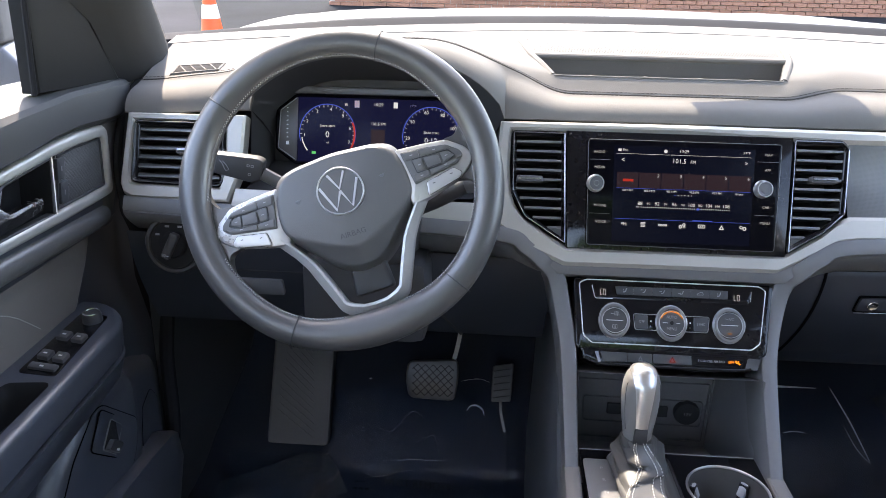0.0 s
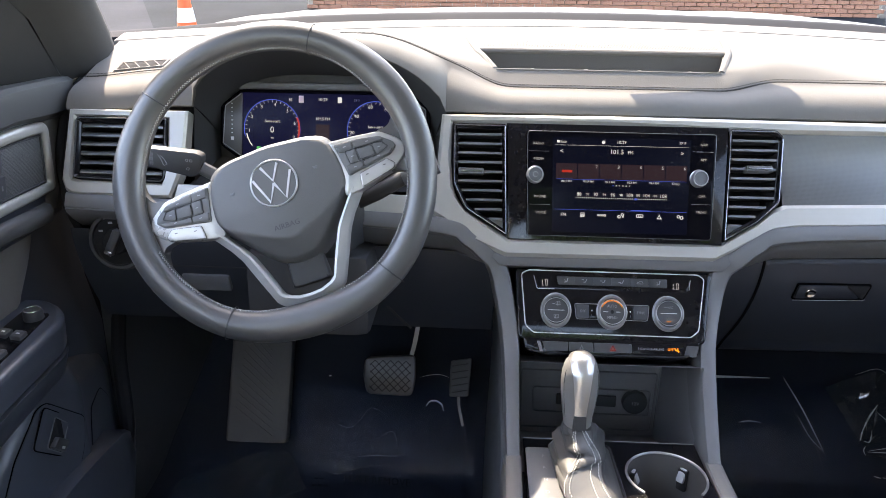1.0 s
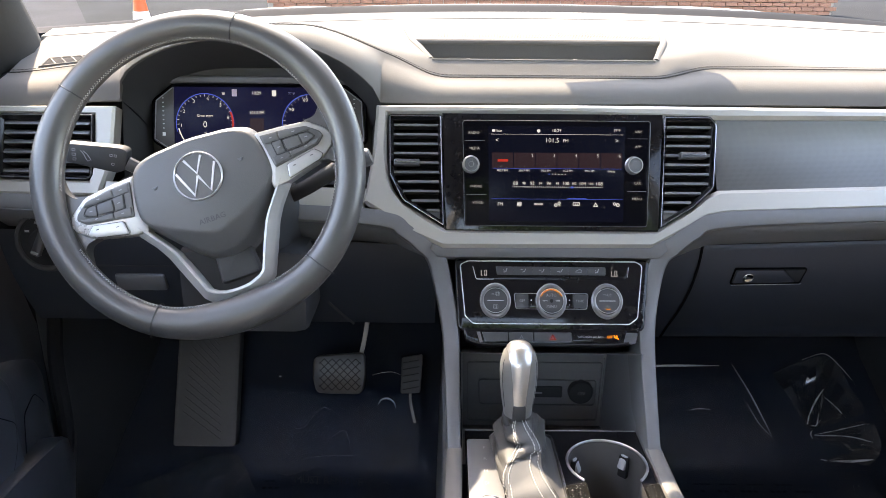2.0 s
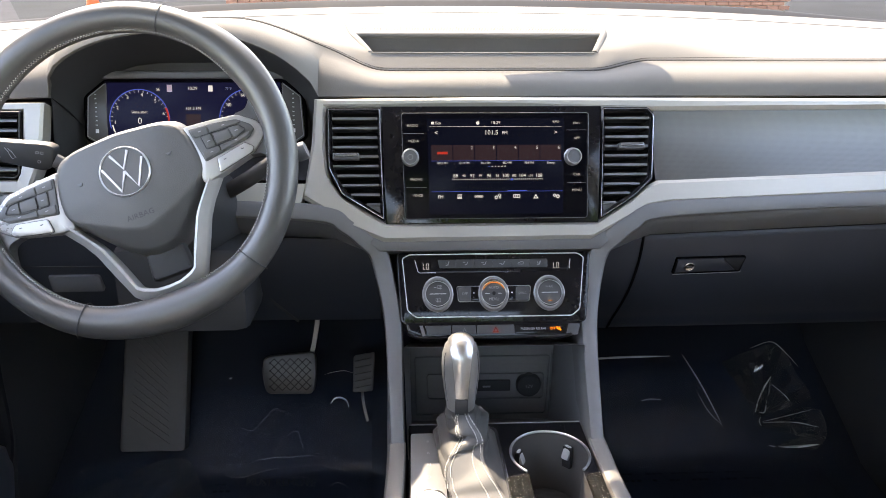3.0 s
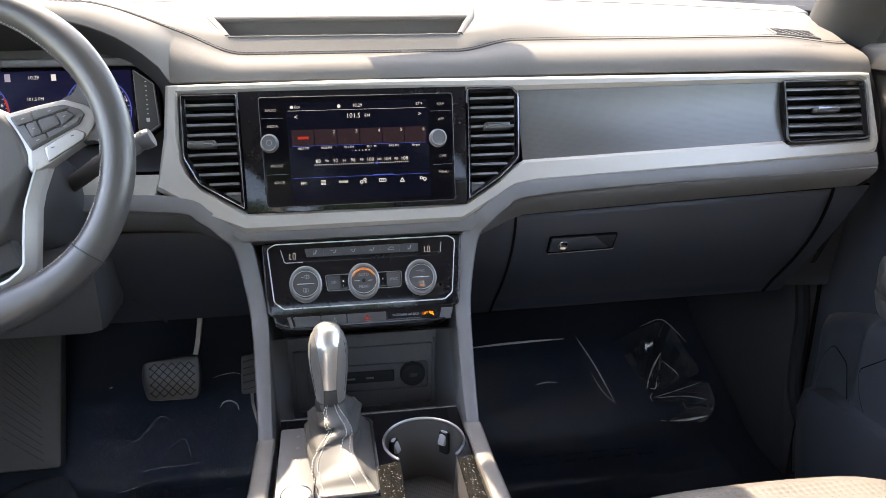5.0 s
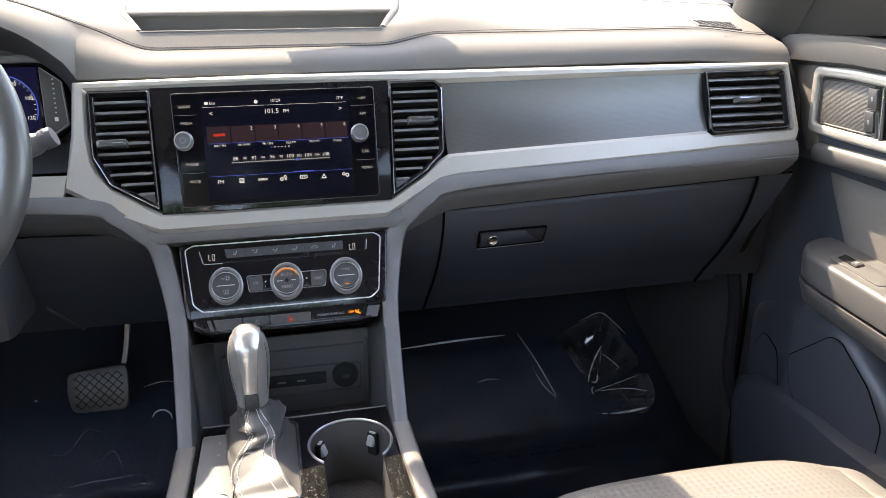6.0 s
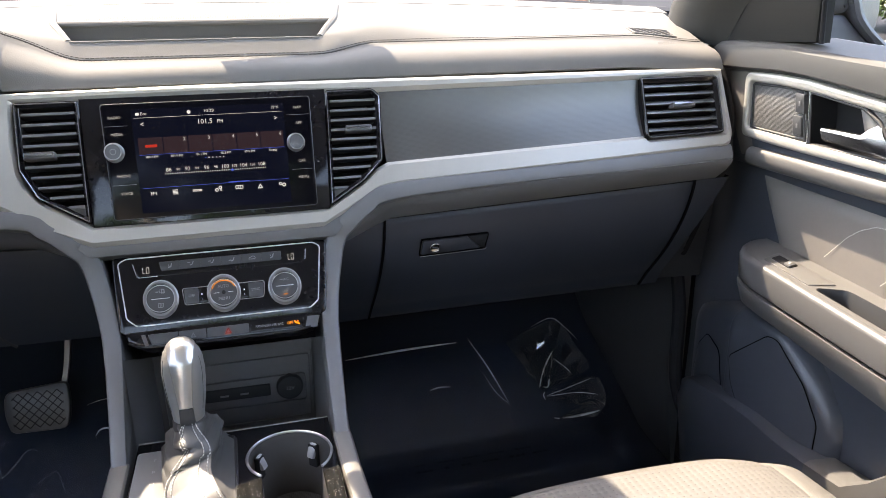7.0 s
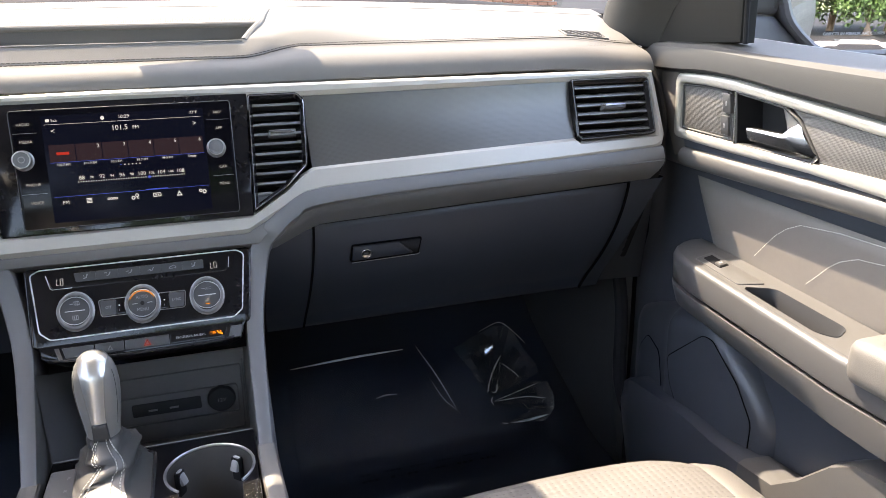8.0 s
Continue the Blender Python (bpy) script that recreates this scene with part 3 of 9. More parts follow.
# ---- satin silver trim ----
outer = [(-0.228, 0.7925), (-0.232, 0.735), (-0.243, 0.672), (-0.221, 0.660), (-0.182, 0.637), (-0.139, 0.619), (0.132, 0.6205), (0.180, 0.6445), (0.207, 0.658),
         (0.236, 0.6625), (0.560, 0.6735), (0.592, 0.6750), (0.606, 0.6757), (0.724, 0.6800), (0.735, 0.6850), (0.7415, 0.698), (0.7375, 0.7885), (0.722, 0.790), (0.600, 0.7915), (0.224, 0.7935), (0.0, 0.7945)]
inner = [(-0.213, 0.7825), (-0.214, 0.735), (-0.211, 0.706), (-0.206, 0.692), (-0.193, 0.674), (-0.136, 0.641), (0.141, 0.641), (0.188, 0.668), (0.207, 0.684),
         (0.222, 0.6905), (0.560, 0.7010), (0.594, 0.7020), (0.602, 0.6965), (0.718, 0.6990), (0.7265, 0.7005), (0.7285, 0.706), (0.7275, 0.7775), (0.720, 0.7805), (0.600, 0.7790), (0.224, 0.7775), (0.0, 0.7825)]
bm = bmesh.new()
ring(bm, T, outer, inner, -0.02, 0.004, 0.0045)
trim = part("silver_trim", bm, SILVER, dash, "satin silver trim frame")
o2 = [(-0.7375, 0.7885), (-0.7415, 0.698), (-0.735, 0.685), (-0.724, 0.6800), (-0.590, 0.6790), (-0.575, 0.720), (-0.573, 0.789)]
i2 = [(-0.7275, 0.7790), (-0.7285, 0.706), (-0.7265, 0.7005), (-0.718, 0.6985), (-0.604, 0.6965), (-0.597, 0.725), (-0.600, 0.7790)]
bm = bmesh.new()
ring(bm, T, o2, i2, -0.02, 0.004, 0.0035)
part("silver_trim", bm, SILVER, dash, "satin silver frame of the outer vent")
bm = bmesh.new()
slab(bm, T, [(-0.589, 0.668), (-0.245, 0.664), (-0.238, 0.690), (-0.582, 0.697)], -0.02, 0.002, 0.003)
part("silver_strip", bm, SILVER, dash)

bm = bmesh.new()     # decor panel
rows = []
for i in range(25):
    x = 0.221 + (0.603 - 0.221) * i / 24
    zb, zt = 0.6895 + 0.0125 * i / 24, 0.7785 + 0.0015 * i / 24
    rows.append([T.at(x, zb + (zt - zb) * k / 8, -0.002 - 0.006 * math.sin(math.pi * k / 8)) for k in range(9)])
loft(bm, rows)
part("decor_panel", bm, DECOR, dash, "finely textured blue-grey decor panel")

bm = bmesh.new()     # piano-black field between the middle vents
slab(bm, T, [(-0.141, 0.783), (-0.136, 0.640), (0.142, 0.640), (0.150, 0.783)], -0.02, 0.0035, 0.002)
part("black_field", bm, GLOSS, dash, "glossy piano-black field round the screen")

# slate band that runs from the console pillars out below the trim
for sd in (-1, 1):
    pts = [(0.1235, -0.186, 0.4), (0.1255, -0.130, 0.465), (0.1285, -0.0855, 0.522), (0.1385, -0.055, 0.572), (0.1475, -0.0455, 0.604), (0.163, -0.0485, 0.6235),
           (0.187, -0.0445, 0.6415), (0.226, -0.0385, 0.6565), (0.40, -0.0335, 0.6645), (0.58, -0.0310, 0.6685), (0.735, -0.0290, 0.6745)]
    wd = [0.0175, 0.020, 0.023, 0.0245, 0.0255, 0.0255, 0.024, 0.0235, 0.0235, 0.0235, 0.0235]
    path = smooth_path([(sd * a, b, c) for a, b, c in pts], 6)
    ws = smooth_path([(w, 0, 0) for w in wd], 6)
    nn = [V(-sd * 0.0, -1, 0.55 if p.z < 0.6 else 0.42).normalized() for p in path]
    bm = bmesh.new()
    sweep(bm, path, [(-0.5, -0.06), (-0.5, -0.006), (-0.42, -0.0012), (-0.3, 0), (0.3, 0), (0.42, -0.0012), (0.5, -0.006), (0.5, -0.06)],
          nn, scale=[(w.x, 1.0) for w in ws])
    part("slate_band", bm, FASCIA, dash, "slate-grey band curving from console pillar to dash edge")

bm = bmesh.new()     # filler below the trim, above the climate panel
loft(bm, [[V(-w, y, z) if k == 0 else V(-w + 2 * w * k / 12, y, z) for k in range(13)] for w, y, z in ((0.20, T.at(0, 0.664).y + 0.004, 0.664), (0.165, T.at(0, 0.624).y + 0.002, 0.624), (0.152, T.at(0, 0.614).y + 0.003, 0.614), (0.146, -0.047, 0.606), (0.140, -0.036, 0.599), (0.138, -0.02, 0.592))])
part("middle_fascia", bm, FASCIA, dash)


def lower_profile(x):
    """Dash face below the slate band: y, z from the band downwards, as far as the glovebox seam."""
    k = clamp((abs(x) - 0.234) / 0.5)
    zs = 0.649 + 0.016 * k
    return [(-0.020, zs + 0.004), (-0.034, zs - 0.002), (-0.0315, zs - 0.008), (-0.02, zs - 0.020), (-0.004, zs - 0.034 + 0.002 * k), (0.003, zs - 0.040 + 0.003 * k)]


for sd in (-1, 1):
    bm = bmesh.new()
    rows = []
    for i in range(31):
        x = 0.150 + (0.734 - 0.150) * i / 30
        prof = lower_profile(x)
        d = 0.045 * ease((0.235 - x) / 0.085)
        rows.append([V(sd * x, y + 0.02 * (d > 0) * d / 0.045, z - d) for y, z in prof])
    loft(bm, rows)
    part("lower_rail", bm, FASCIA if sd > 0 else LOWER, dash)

# closed underside and body of the dash
bm = bmesh.new()
rows = []
for i in range(21):
    x = -0.746 + 1.492 * i / 20
    rows.append([V(x, 0.13, 0.80), V(x, 0.12, 0.70), V(x, 0.10, 0.62), V(x, 0.13, 0.47), V(x, 0.30, 0.45), V(x, 0.60, 0.46)])
loft(bm, rows)
part("inner_body", bm, BLACKPL, dash)
for sd in (-1, 1):
    bm = bmesh.new()
    out = rounded([(0.36, 0.86), (0.21, 0.862), (0.09, 0.822), (0.045, 0.793), (0.002, 0.70), (-0.012, 0.66), (0.012, 0.62), (0.09, 0.47), (0.36, 0.46)], 0.012, 4)
    slab(bm, SidePlane(sd, 0.752), out, 0.0, 0.012, 0.006)
    part("end_cap", bm, BORDER, dash)


# ---- glovebox ----
glove = thing("glovebox", (0.45, 0.05, 0.45), "dark grey closed glovebox with recessed latch and lock", "glovebox")


def glove_face(x, t):
    """t: 0 at the upper seam, 1 at the lower edge."""
    k = clamp((x - 0.18) / 0.58)
    zt = 0.6065 + 0.021 * k
    zb = 0.423 + 0.004 * k
    y = 0.004 + 0.091 * t ** 1.35 - 0.010 * math.sin(math.pi * min(1.0, 1.16 * t))
    return V(x, y, zt + (zb - zt) * t)


def glove_end(t):
    """Where the panel beside the lid ends; it sweeps inwards towards the foot."""
    return 0.759 - 0.056 * (1 - (1 - t) ** 2.2)


bm = bmesh.new()
rows = []
for i in range(37):
    t = i / 36
    row = []
    for j in range(41):
        xl = 0.2205 - 0.015 * t ** 1.4
        xr = 0.699 - 0.030 * t
        x = xl + (xr - xl) * j / 40
        p = glove_face(x, t)
        e = min(i, 36 - i, j, 40 - j)
        row.append(p + V(0, 0.003 if e == 0 else 0, 0))
    rows.append(row)
loft(bm, rows)
part("door", bm, GLOVESKIN, glove, "dark grey grained lid")
# fixed panels beside the lid
for sd in (-1, 1):
    bm = bmesh.new()
    rows = []
    for i in range(25):
        t = i / 24
        a, b = (0.150, 0.2185 - 0.015 * t ** 1.4) if sd < 0 else (0.701 - 0.030 * t, glove_end(t))
        rows.append([glove_face(a + (b - a) * k / 6, t) + V(0, 0.0015, 0) for k in range(7)])
    loft(bm, rows)
    part("side_panel", bm, GLOVESKIN, glove)
bm = bmesh.new()
rows = [[glove_face(0.15 + (glove_end(t) - 0.151) * j / 30, t) + V(0, 0.012, 0) for j in range(31)] for t in (0, 0.2, 0.4, 0.6, 0.8, 1.0)]
rows.append([V(0.15 + 0.553 * j / 30, 0.30, 0.420) for j in range(31)])
loft(bm, rows)
part("backing", bm, BLACKPL, glove)
# raised strips whose near-black colour paints the shade inside the lid's gaps
for nm, line in (("upper_gap", [glove_face(0.226 + 0.475 * k / 20, 0.0) + V(0, 0.0, 0.0012) for k in range(21)]), ("side_gap", [glove_face(0.2195 - 0.015 * (k / 20) ** 1.4, k / 20) for k in range(21)]), ("side_gap", [glove_face(0.700 - 0.030 * k / 20, k / 20) for k in range(21)])):
    bm = bmesh.new()
    sweep(bm, line, [(-0.0016, -0.004), (-0.0016, 0.0006), (0.0016, 0.0006), (0.0016, -0.004)], V(0, -0.95, 0.3))
    part(nm, bm, GAP, glove)
bm = bmesh.new()     # near-black return that paints the gap's shade along the swept end
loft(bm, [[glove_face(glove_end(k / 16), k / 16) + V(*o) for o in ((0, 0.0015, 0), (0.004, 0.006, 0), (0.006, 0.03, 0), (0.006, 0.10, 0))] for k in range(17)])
part("gap_shade", bm, GAP, glove)
bm = bmesh.new()     # filler sheet added to close the view between the swept end and the door
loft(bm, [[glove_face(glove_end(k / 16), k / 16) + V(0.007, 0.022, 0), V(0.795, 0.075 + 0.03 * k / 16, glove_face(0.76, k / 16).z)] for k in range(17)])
part("gap_filler", bm, BLACKPL, glove)
GL = FreePlane(glove_face(0.325, 0.275), (1, 0.012, 0.0), (0, -0.30, 0.95))
latch_out = rounded([(-0.055, 0.0135), (-0.057, -0.0145), (0.042, -0.0120), (0.0458, 0.0150)], 0.003, 3)
# ring in near-black, painting the shade round the latch flap
bm = bmesh.new()
ring(bm, GL, latch_out, inset(latch_out[::1] if area(latch_out) > 0 else latch_out, 0.0012 if area(latch_out) > 0 else -0.0012), -0.008, 0.0032, 0.0008)
latch = part("latch_frame", bm, GAP, glove)
bm = bmesh.new()
tube(bm, [GL.at(*p, 0.0034) for p in ((-0.0555, -0.0146), (-0.01, -0.0136), (0.041, -0.0122), (0.0432, -0.0105))], 0.0005, 6, normal=GL.n)
part("latch_line", bm, SATIN, latch)
bm = bmesh.new()
slab(bm, GL, rounded([(-0.0525, 0.0112), (-0.0542, -0.0120), (0.0340, -0.0095), (0.0115, 0.0125)], 0.002, 2), -0.004, 0.0036, 0.0012)
part("latch_handle", bm, GLOVESKIN, glove, "dark latch flap")
bm = bmesh.new()
slab(bm, GL, rounded([(0.0130, 0.0125), (0.0355, -0.0092), (0.0400, -0.0092), (0.0438, 0.0132)], 0.002, 2), -0.006, 0.0036, 0.0005)
part("finger_well", bm, BORDER, glove)
bm = bmesh.new()
lathe(bm, GL, -0.035, 0.0, [(0.0075, 0.002), (0.0075, 0.0056), (0.0066, 0.0062), (0.0056, 0.0056), (0.0005, 0.0056)])
lock = part("lock", bm, CHROME, glove, "round chrome key lock")
bm = bmesh.new()
slab(bm, GL, [(-0.0390, 0.0011), (-0.0390, -0.0011), (-0.0310, -0.0011), (-0.0310, 0.0011)], 0.005, 0.0068, 0.0003)
part("key_slot", bm, BLACKPL, lock)

# ---- panel below the wheel ----
knee = thing("knee_panel", (-0.45, 0.05, 0.47), "dark grey lower dash panel below the steering wheel", "dash panel")


def knee_face(x, t):
    k = clamp((abs(x) - 0.18) / 0.58)
    zt = 0.609 + 0.019 * k
    zb = 0.462 + 0.004 * k
    y = -0.008 + 0.065 * t ** 1.6
    return V(x, y, zt + (zb - zt) * t)


bm = bmesh.new()
rows = []
for i in range(25):
    t = i / 24
    rows.append([knee_face(-0.150 - 0.596 * j / 44, t) for j in range(45)])
rows.append([p + V(0, 0.012, -0.004) for p in rows[-1]])
rows.append([V(p.x, 0.35, 0.44) for p in rows[-1]])
loft(bm, rows)
part("panel", bm, GLOVESKIN, knee)
KN = FreePlane(knee_face(-0.5, 0.42), (1, 0, 0), (0, -0.30, 0.95))
bm = bmesh.new()
slab(bm, KN, rounded([(-0.10, 0.004), (-0.10, -0.024), (-0.030, -0.024), (-0.030, 0.004)], 0.004, 3), -0.004, 0.004, 0.002)
part("compartment_pull", bm, LOWER, knee)
bm = bmesh.new()
sweep(bm, [KN.at(-0.17 + 0.02 * i, 0.018, 0.001) for i in range(10)], [(-0.0012, -0.002), (-0.0012, 0.0008), (0.0012, 0.0008), (0.0012, -0.002)], KN.n)
part("compartment_seam", bm, BLACKPL, knee)
bm = bmesh.new()
sweep(bm, smooth_path([knee_face(-0.305 + 0.016 * k, 0.70 + 0.16 * k) + V(0, -0.001, 0) for k in range(3)], 4), [(-0.0016, -0.002), (-0.0016, 0.001), (0.0016, 0.001), (0.0016, -0.002)], V(0, -0.9, 0.3))
part("panel_seam", bm, BLACKPL, knee)

# headlamp switch
LS = FreePlane((-0.671, -0.024, 0.616), (1, 0, 0), (0, 0.12, 1))
lsw = thing("headlight_switch", (-0.676, -0.02, 0.58), "round black headlight rotary switch in the dash", "rotary switch")
bm = bmesh.new()
lathe(bm, LS, 0, 0, [(0.043, -0.03), (0.043, -0.002), (0.040, 0.003), (0.036, 0.003), (0.0345, 0.0)])
part("collar", bm, BLACKPL, lsw)
bm = bmesh.new()
lathe(bm, LS, 0, 0, [(0.0345, -0.02), (0.034, 0.001), (0.0335, 0.002), (0.001, 0.002)])
part("face", bm, BORDER, lsw)
bm = bmesh.new()
lathe(bm, LS, 0, 0, [(0.019, 0.0), (0.018, 0.010), (0.016, 0.012), (0.001, 0.012)])
part("dial", bm, BORDER, lsw)
bm = bmesh.new()
c3, s3 = math.cos(radians(65)), math.sin(radians(65))
slab(bm, LS, [(a * c3 - b * s3, a * s3 + b * c3) for a, b in rounded([(-0.019, -0.006), (0.019, -0.006), (0.019, 0.006), (-0.019, 0.006)], 0.003, 3)], 0.010, 0.020, 0.002)
grip = part("grip", bm, BLACKPL, lsw)
bm = bmesh.new()
slab(bm, LS, [(a * c3 - b * s3, a * s3 + b * c3) for a, b in [(-0.0165, -0.0052), (-0.012, -0.0052), (-0.012, 0.0052), (-0.0165, 0.0052)]], 0.019, 0.0206, 0.0004)
part("grip_tip", bm, CHROME, grip)
for ang in (70, 110, 150):
    bm = bmesh.new()
    a = radians(ang)
    slab(bm, LS, [(0.0265 * math.cos(a) + dx, 0.0265 * math.sin(a) + dy) for dx, dy in ((-0.003, -0.0014), (0.003, -0.0014), (0.003, 0.0014), (-0.003, 0.0014))], 0.001, 0.0026, 0.0002)
    part("mark", bm, GREYINK, lsw)


# ---- air vents ----
def air_vent(label, out, nslat, thick, tab, rise=0.0, group="dashboard air vents", frame_w=0.006):
    """A vent with frame, dark throat, single slats and a slider tab, on the trim face."""
    cx = sum(p[0] for p in out) / len(out)
    v = thing("air_vent", T.at(cx, min(p[1] for p in out), 0), label, "air vent", group)
    pts = out if area(out) > 0 else out[::-1]
    r = rounded(pts, 0.004, 3)
    inn = inset(r, frame_w)
    bm = bmesh.new()
    ring(bm, T, r, inn, -0.02, 0.0055, 0.002, hin=0.002)
    fr = part("frame", bm, GLOSS, v, "glossy black vent frame")
    bm = bmesh.new()
    line = inset(r, 0.0022)
    tube(bm, [T.at(*p, 0.0052) for p in line], 0.0009, 6, closed=True)
    part("bright_line", bm, DARKCHROME if rise else KEYSKIN, fr)
    bm = bmesh.new()
    rows = [[T.at(*p, 0.0) for p in inn], [T.at(*p, -0.045) for p in inset(r, frame_w + 0.002)]]
    loft(bm, rows, wrap=True)
    f = bm.faces.new([bm.verts.new(p) for p in rows[-1]])
    bmesh.ops.triangulate(bm, faces=[f])
    part("throat", bm, BORDER, v)
    zs = [p[1] for p in inn]
    lo, hi = min(zs), max(zs)

    def span(z):
        hits = []
        for i in range(len(inn)):
            (x0, z0), (x1, z1) = inn[i - 1], inn[i]
            if (z0 - z) * (z1 - z) < 0:
                hits.append(x0 + (x1 - x0) * (z - z0) / (z1 - z0))
        return (min(hits), max(hits)) if len(hits) >= 2 else None
    for k in range(nslat):
        z = lo + (hi - lo) * (k + 0.55) / nslat if not rise else hi - (hi - lo) * (k + 0.67) / rise
        sp = span(z - thick * 0.3)
        if not sp:
            continue
        a, b = sp
        bm = bmesh.new()
        sec = [(-thick * 0.5, -0.022), (-thick * 0.5, -0.004), (-thick * 0.1, -0.0005), (thick * 0.2, -0.0005), (thick * 0.5, -0.003), (thick * 0.5, -0.022)]
        sweep(bm, [T.at(a + 0.0005, z, 0.0), T.at(b - 0.0005, z, 0.0)], sec, T.n)
        sl = part("slat", bm, SLATS, v)
        # strip painted as the highlight on the slat's front edge
        bm = bmesh.new()
        sweep(bm, [T.at(a + 0.0006, z, 0.0), T.at(b - 0.0006, z, 0.0)], [(-thick * (0.4 if rise else -0.16), -0.0012), (-thick * (0.4 if rise else -0.16), 0.0002), (thick * 0.47, 0.0), (thick * 0.47, -0.003)], T.n)
        part("slat_glint", bm, SLATGLINT, sl)
    tx, tz, tw = tab
    bm = bmesh.new()
    slab(bm, T, rounded([(tx - tw / 2, tz - 0.004), (tx + tw / 2, tz - 0.004), (tx + tw / 2, tz + 0.004), (tx - tw / 2, tz + 0.004)], 0.002, 3), -0.006, 0.008, 0.003)
    tb = part("slider_tab", bm, LOWER, v)
    bm = bmesh.new()
    slab(bm, T, rounded([(tx - tw * 0.45, tz - 0.0008), (tx + tw * 0.45, tz - 0.0008), (tx + tw * 0.45, tz + 0.0028), (tx - tw * 0.45, tz + 0.0028)], 0.001, 2), 0.006, 0.0086, 0.0006)
    part("tab_insert", bm, DARKCHROME, tb)
    return v


left_mid = [(-0.212, 0.781), (-0.2105, 0.706), (-0.193, 0.675), (-0.1365, 0.6425), (-0.141, 0.781)]
right_mid = [(0.150, 0.781), (0.1425, 0.6425), (0.189, 0.669), (0.2155, 0.692), (0.2215, 0.771), (0.212, 0.781)]
air_vent("black slatted air vent beside the screen", left_mid, 10, 0.0036, (-0.187, 0.722, 0.034), 11.2)
air_vent("black slatted air vent beside the screen, next to the decor panel", right_mid, 10, 0.0036, (0.1885, 0.733, 0.034), 11.2)
air_vent("black outer air vent next to the passenger door", [(0.600, 0.7800), (0.5975, 0.7025), (0.603, 0.6965), (0.718, 0.6990), (0.7260, 0.7015), (0.7275, 0.776), (0.7215, 0.7800)], 6, 0.0065, (0.664, 0.741, 0.036), frame_w=0.007)
air_vent("black outer air vent next to the driver door", [(-0.600, 0.7790), (-0.5975, 0.7025), (-0.603, 0.6965), (-0.718, 0.6990), (-0.7260, 0.7015), (-0.7275, 0.776), (-0.7215, 0.7790)], 6, 0.0065, (-0.650, 0.741, 0.030), frame_w=0.007)

# ---- infotainment screen ----
scr = thing("infotainment_screen", S.at(0.006, 0.648), "lit touchscreen radio unit with two chrome-ringed knobs", "touchscreen")
bm = bmesh.new()
slab(bm, S, rounded([(-0.1155, 0.7775), (-0.112, 0.646), (0.1265, 0.646), (0.1285, 0.7775)], 0.004, 4), -0.03, 0.006, 0.0015)
body = part("glass_front", bm, SCREENGLASS, scr, "glossy black glass front")
bm = bmesh.new()
rim = rounded([(-0.1145, 0.7768), (-0.1112, 0.6467), (0.1257, 0.6467), (0.1277, 0.7768)], 0.004, 4)
tube(bm, [S.at(*p, 0.006) for p in rim], 0.0005, 6, closed=True)
part("bright_edge", bm, KEYSKIN, scr)
SZ = 0.0064
bm = bmesh.new()
slab(bm, S, [(-0.0815, 0.770), (-0.0795, 0.652), (0.0945, 0.652), (0.0955, 0.770)], 0.004, SZ, 0.0002)
lcd = part("display", bm, LCD, scr, "lit radio page on a dark display")


def plate(parent, name, pl, x0, x1, z0, z1, h, m):
    bm = bmesh.new()
    f = bm.faces.new([bm.verts.new(pl.at(*p, h)) for p in ((x0, z0), (x1, z0), (x1, z1), (x0, z1))])
    return part(name, bm, m, parent, smooth=0)


def say(text, x, z, size, m=LITWHITE, parent=None, pl=S, h=None, name="lettering", align="CENTER", squash=1.0, turn=0.0):
    return words(name, text, pl, x, z, SZ + 0.0005 if h is None else h, size, m, parent or lcd, align, squash, turn)


hh = SZ + 0.0004
for txt, x, z in (("RADIO", -0.1000, 0.7615), ("MEDIA", -0.0990, 0.7425), ("PHONE", -0.0962, 0.6955), ("VOICE", -0.0945, 0.6755),
                  ("NAV", 0.1120, 0.7640), ("APP", 0.1120, 0.7455), ("CAR", 0.1120, 0.7005), ("MENU", 0.1120, 0.6810)):
    say(txt, x, z, 0.0046, LITGREY, scr, h=0.0066)
for x0, x1, z in ((-0.112, -0.086, 0.7520), (-0.1095, -0.083, 0.6855), (0.098, 0.125, 0.7555), (0.099, 0.1235, 0.6905)):
    plate(scr, "divider", S, x0, x1, z - 0.0002, z + 0.0002, 0.0066, FAINTINK)
say("Eco", -0.0675, 0.7645, 0.0048)
plate(lcd, "icon", S, -0.0765, -0.0725, 0.7630, 0.7662, hh, LITWHITE)
bm = bmesh.new()
lathe(bm, S, -0.0165, 0.7645, [(0.0022, hh - 0.0002), (0.0022, hh)], 16)
part("icon", bm, LITWHITE, lcd)
say("10:29", 0.0065, 0.7648, 0.0056)
say("77°F", 0.0845, 0.7650, 0.0048)
plate(lcd, "line", S, -0.079, 0.0925, 0.7600, 0.7603, hh, LITWHITE)
say("<", -0.070, 0.7525, 0.008)
say(">", 0.0845, 0.7525, 0.008)
say("101.5", 0.001, 0.7527, 0.0082)
say("FM", 0.0185, 0.7522, 0.0058)
for k in range(6):
    x0 = -0.0765 + 0.0282 * k
    plate(lcd, "preset_key", S, x0, x0 + 0.0272, 0.7185, 0.7375, hh, LITPLUM)
    if k:
        say(str(k + 1), x0 + 0.0240, 0.7340, 0.0056, h=hh + 0.0004)
    say(("100.7", "101.9", "95.1", "95.3", "99.5", "Empty")[k] + (" FM" if k < 5 else ""), x0 + 0.0136, 0.7153, 0.0038, h=hh)
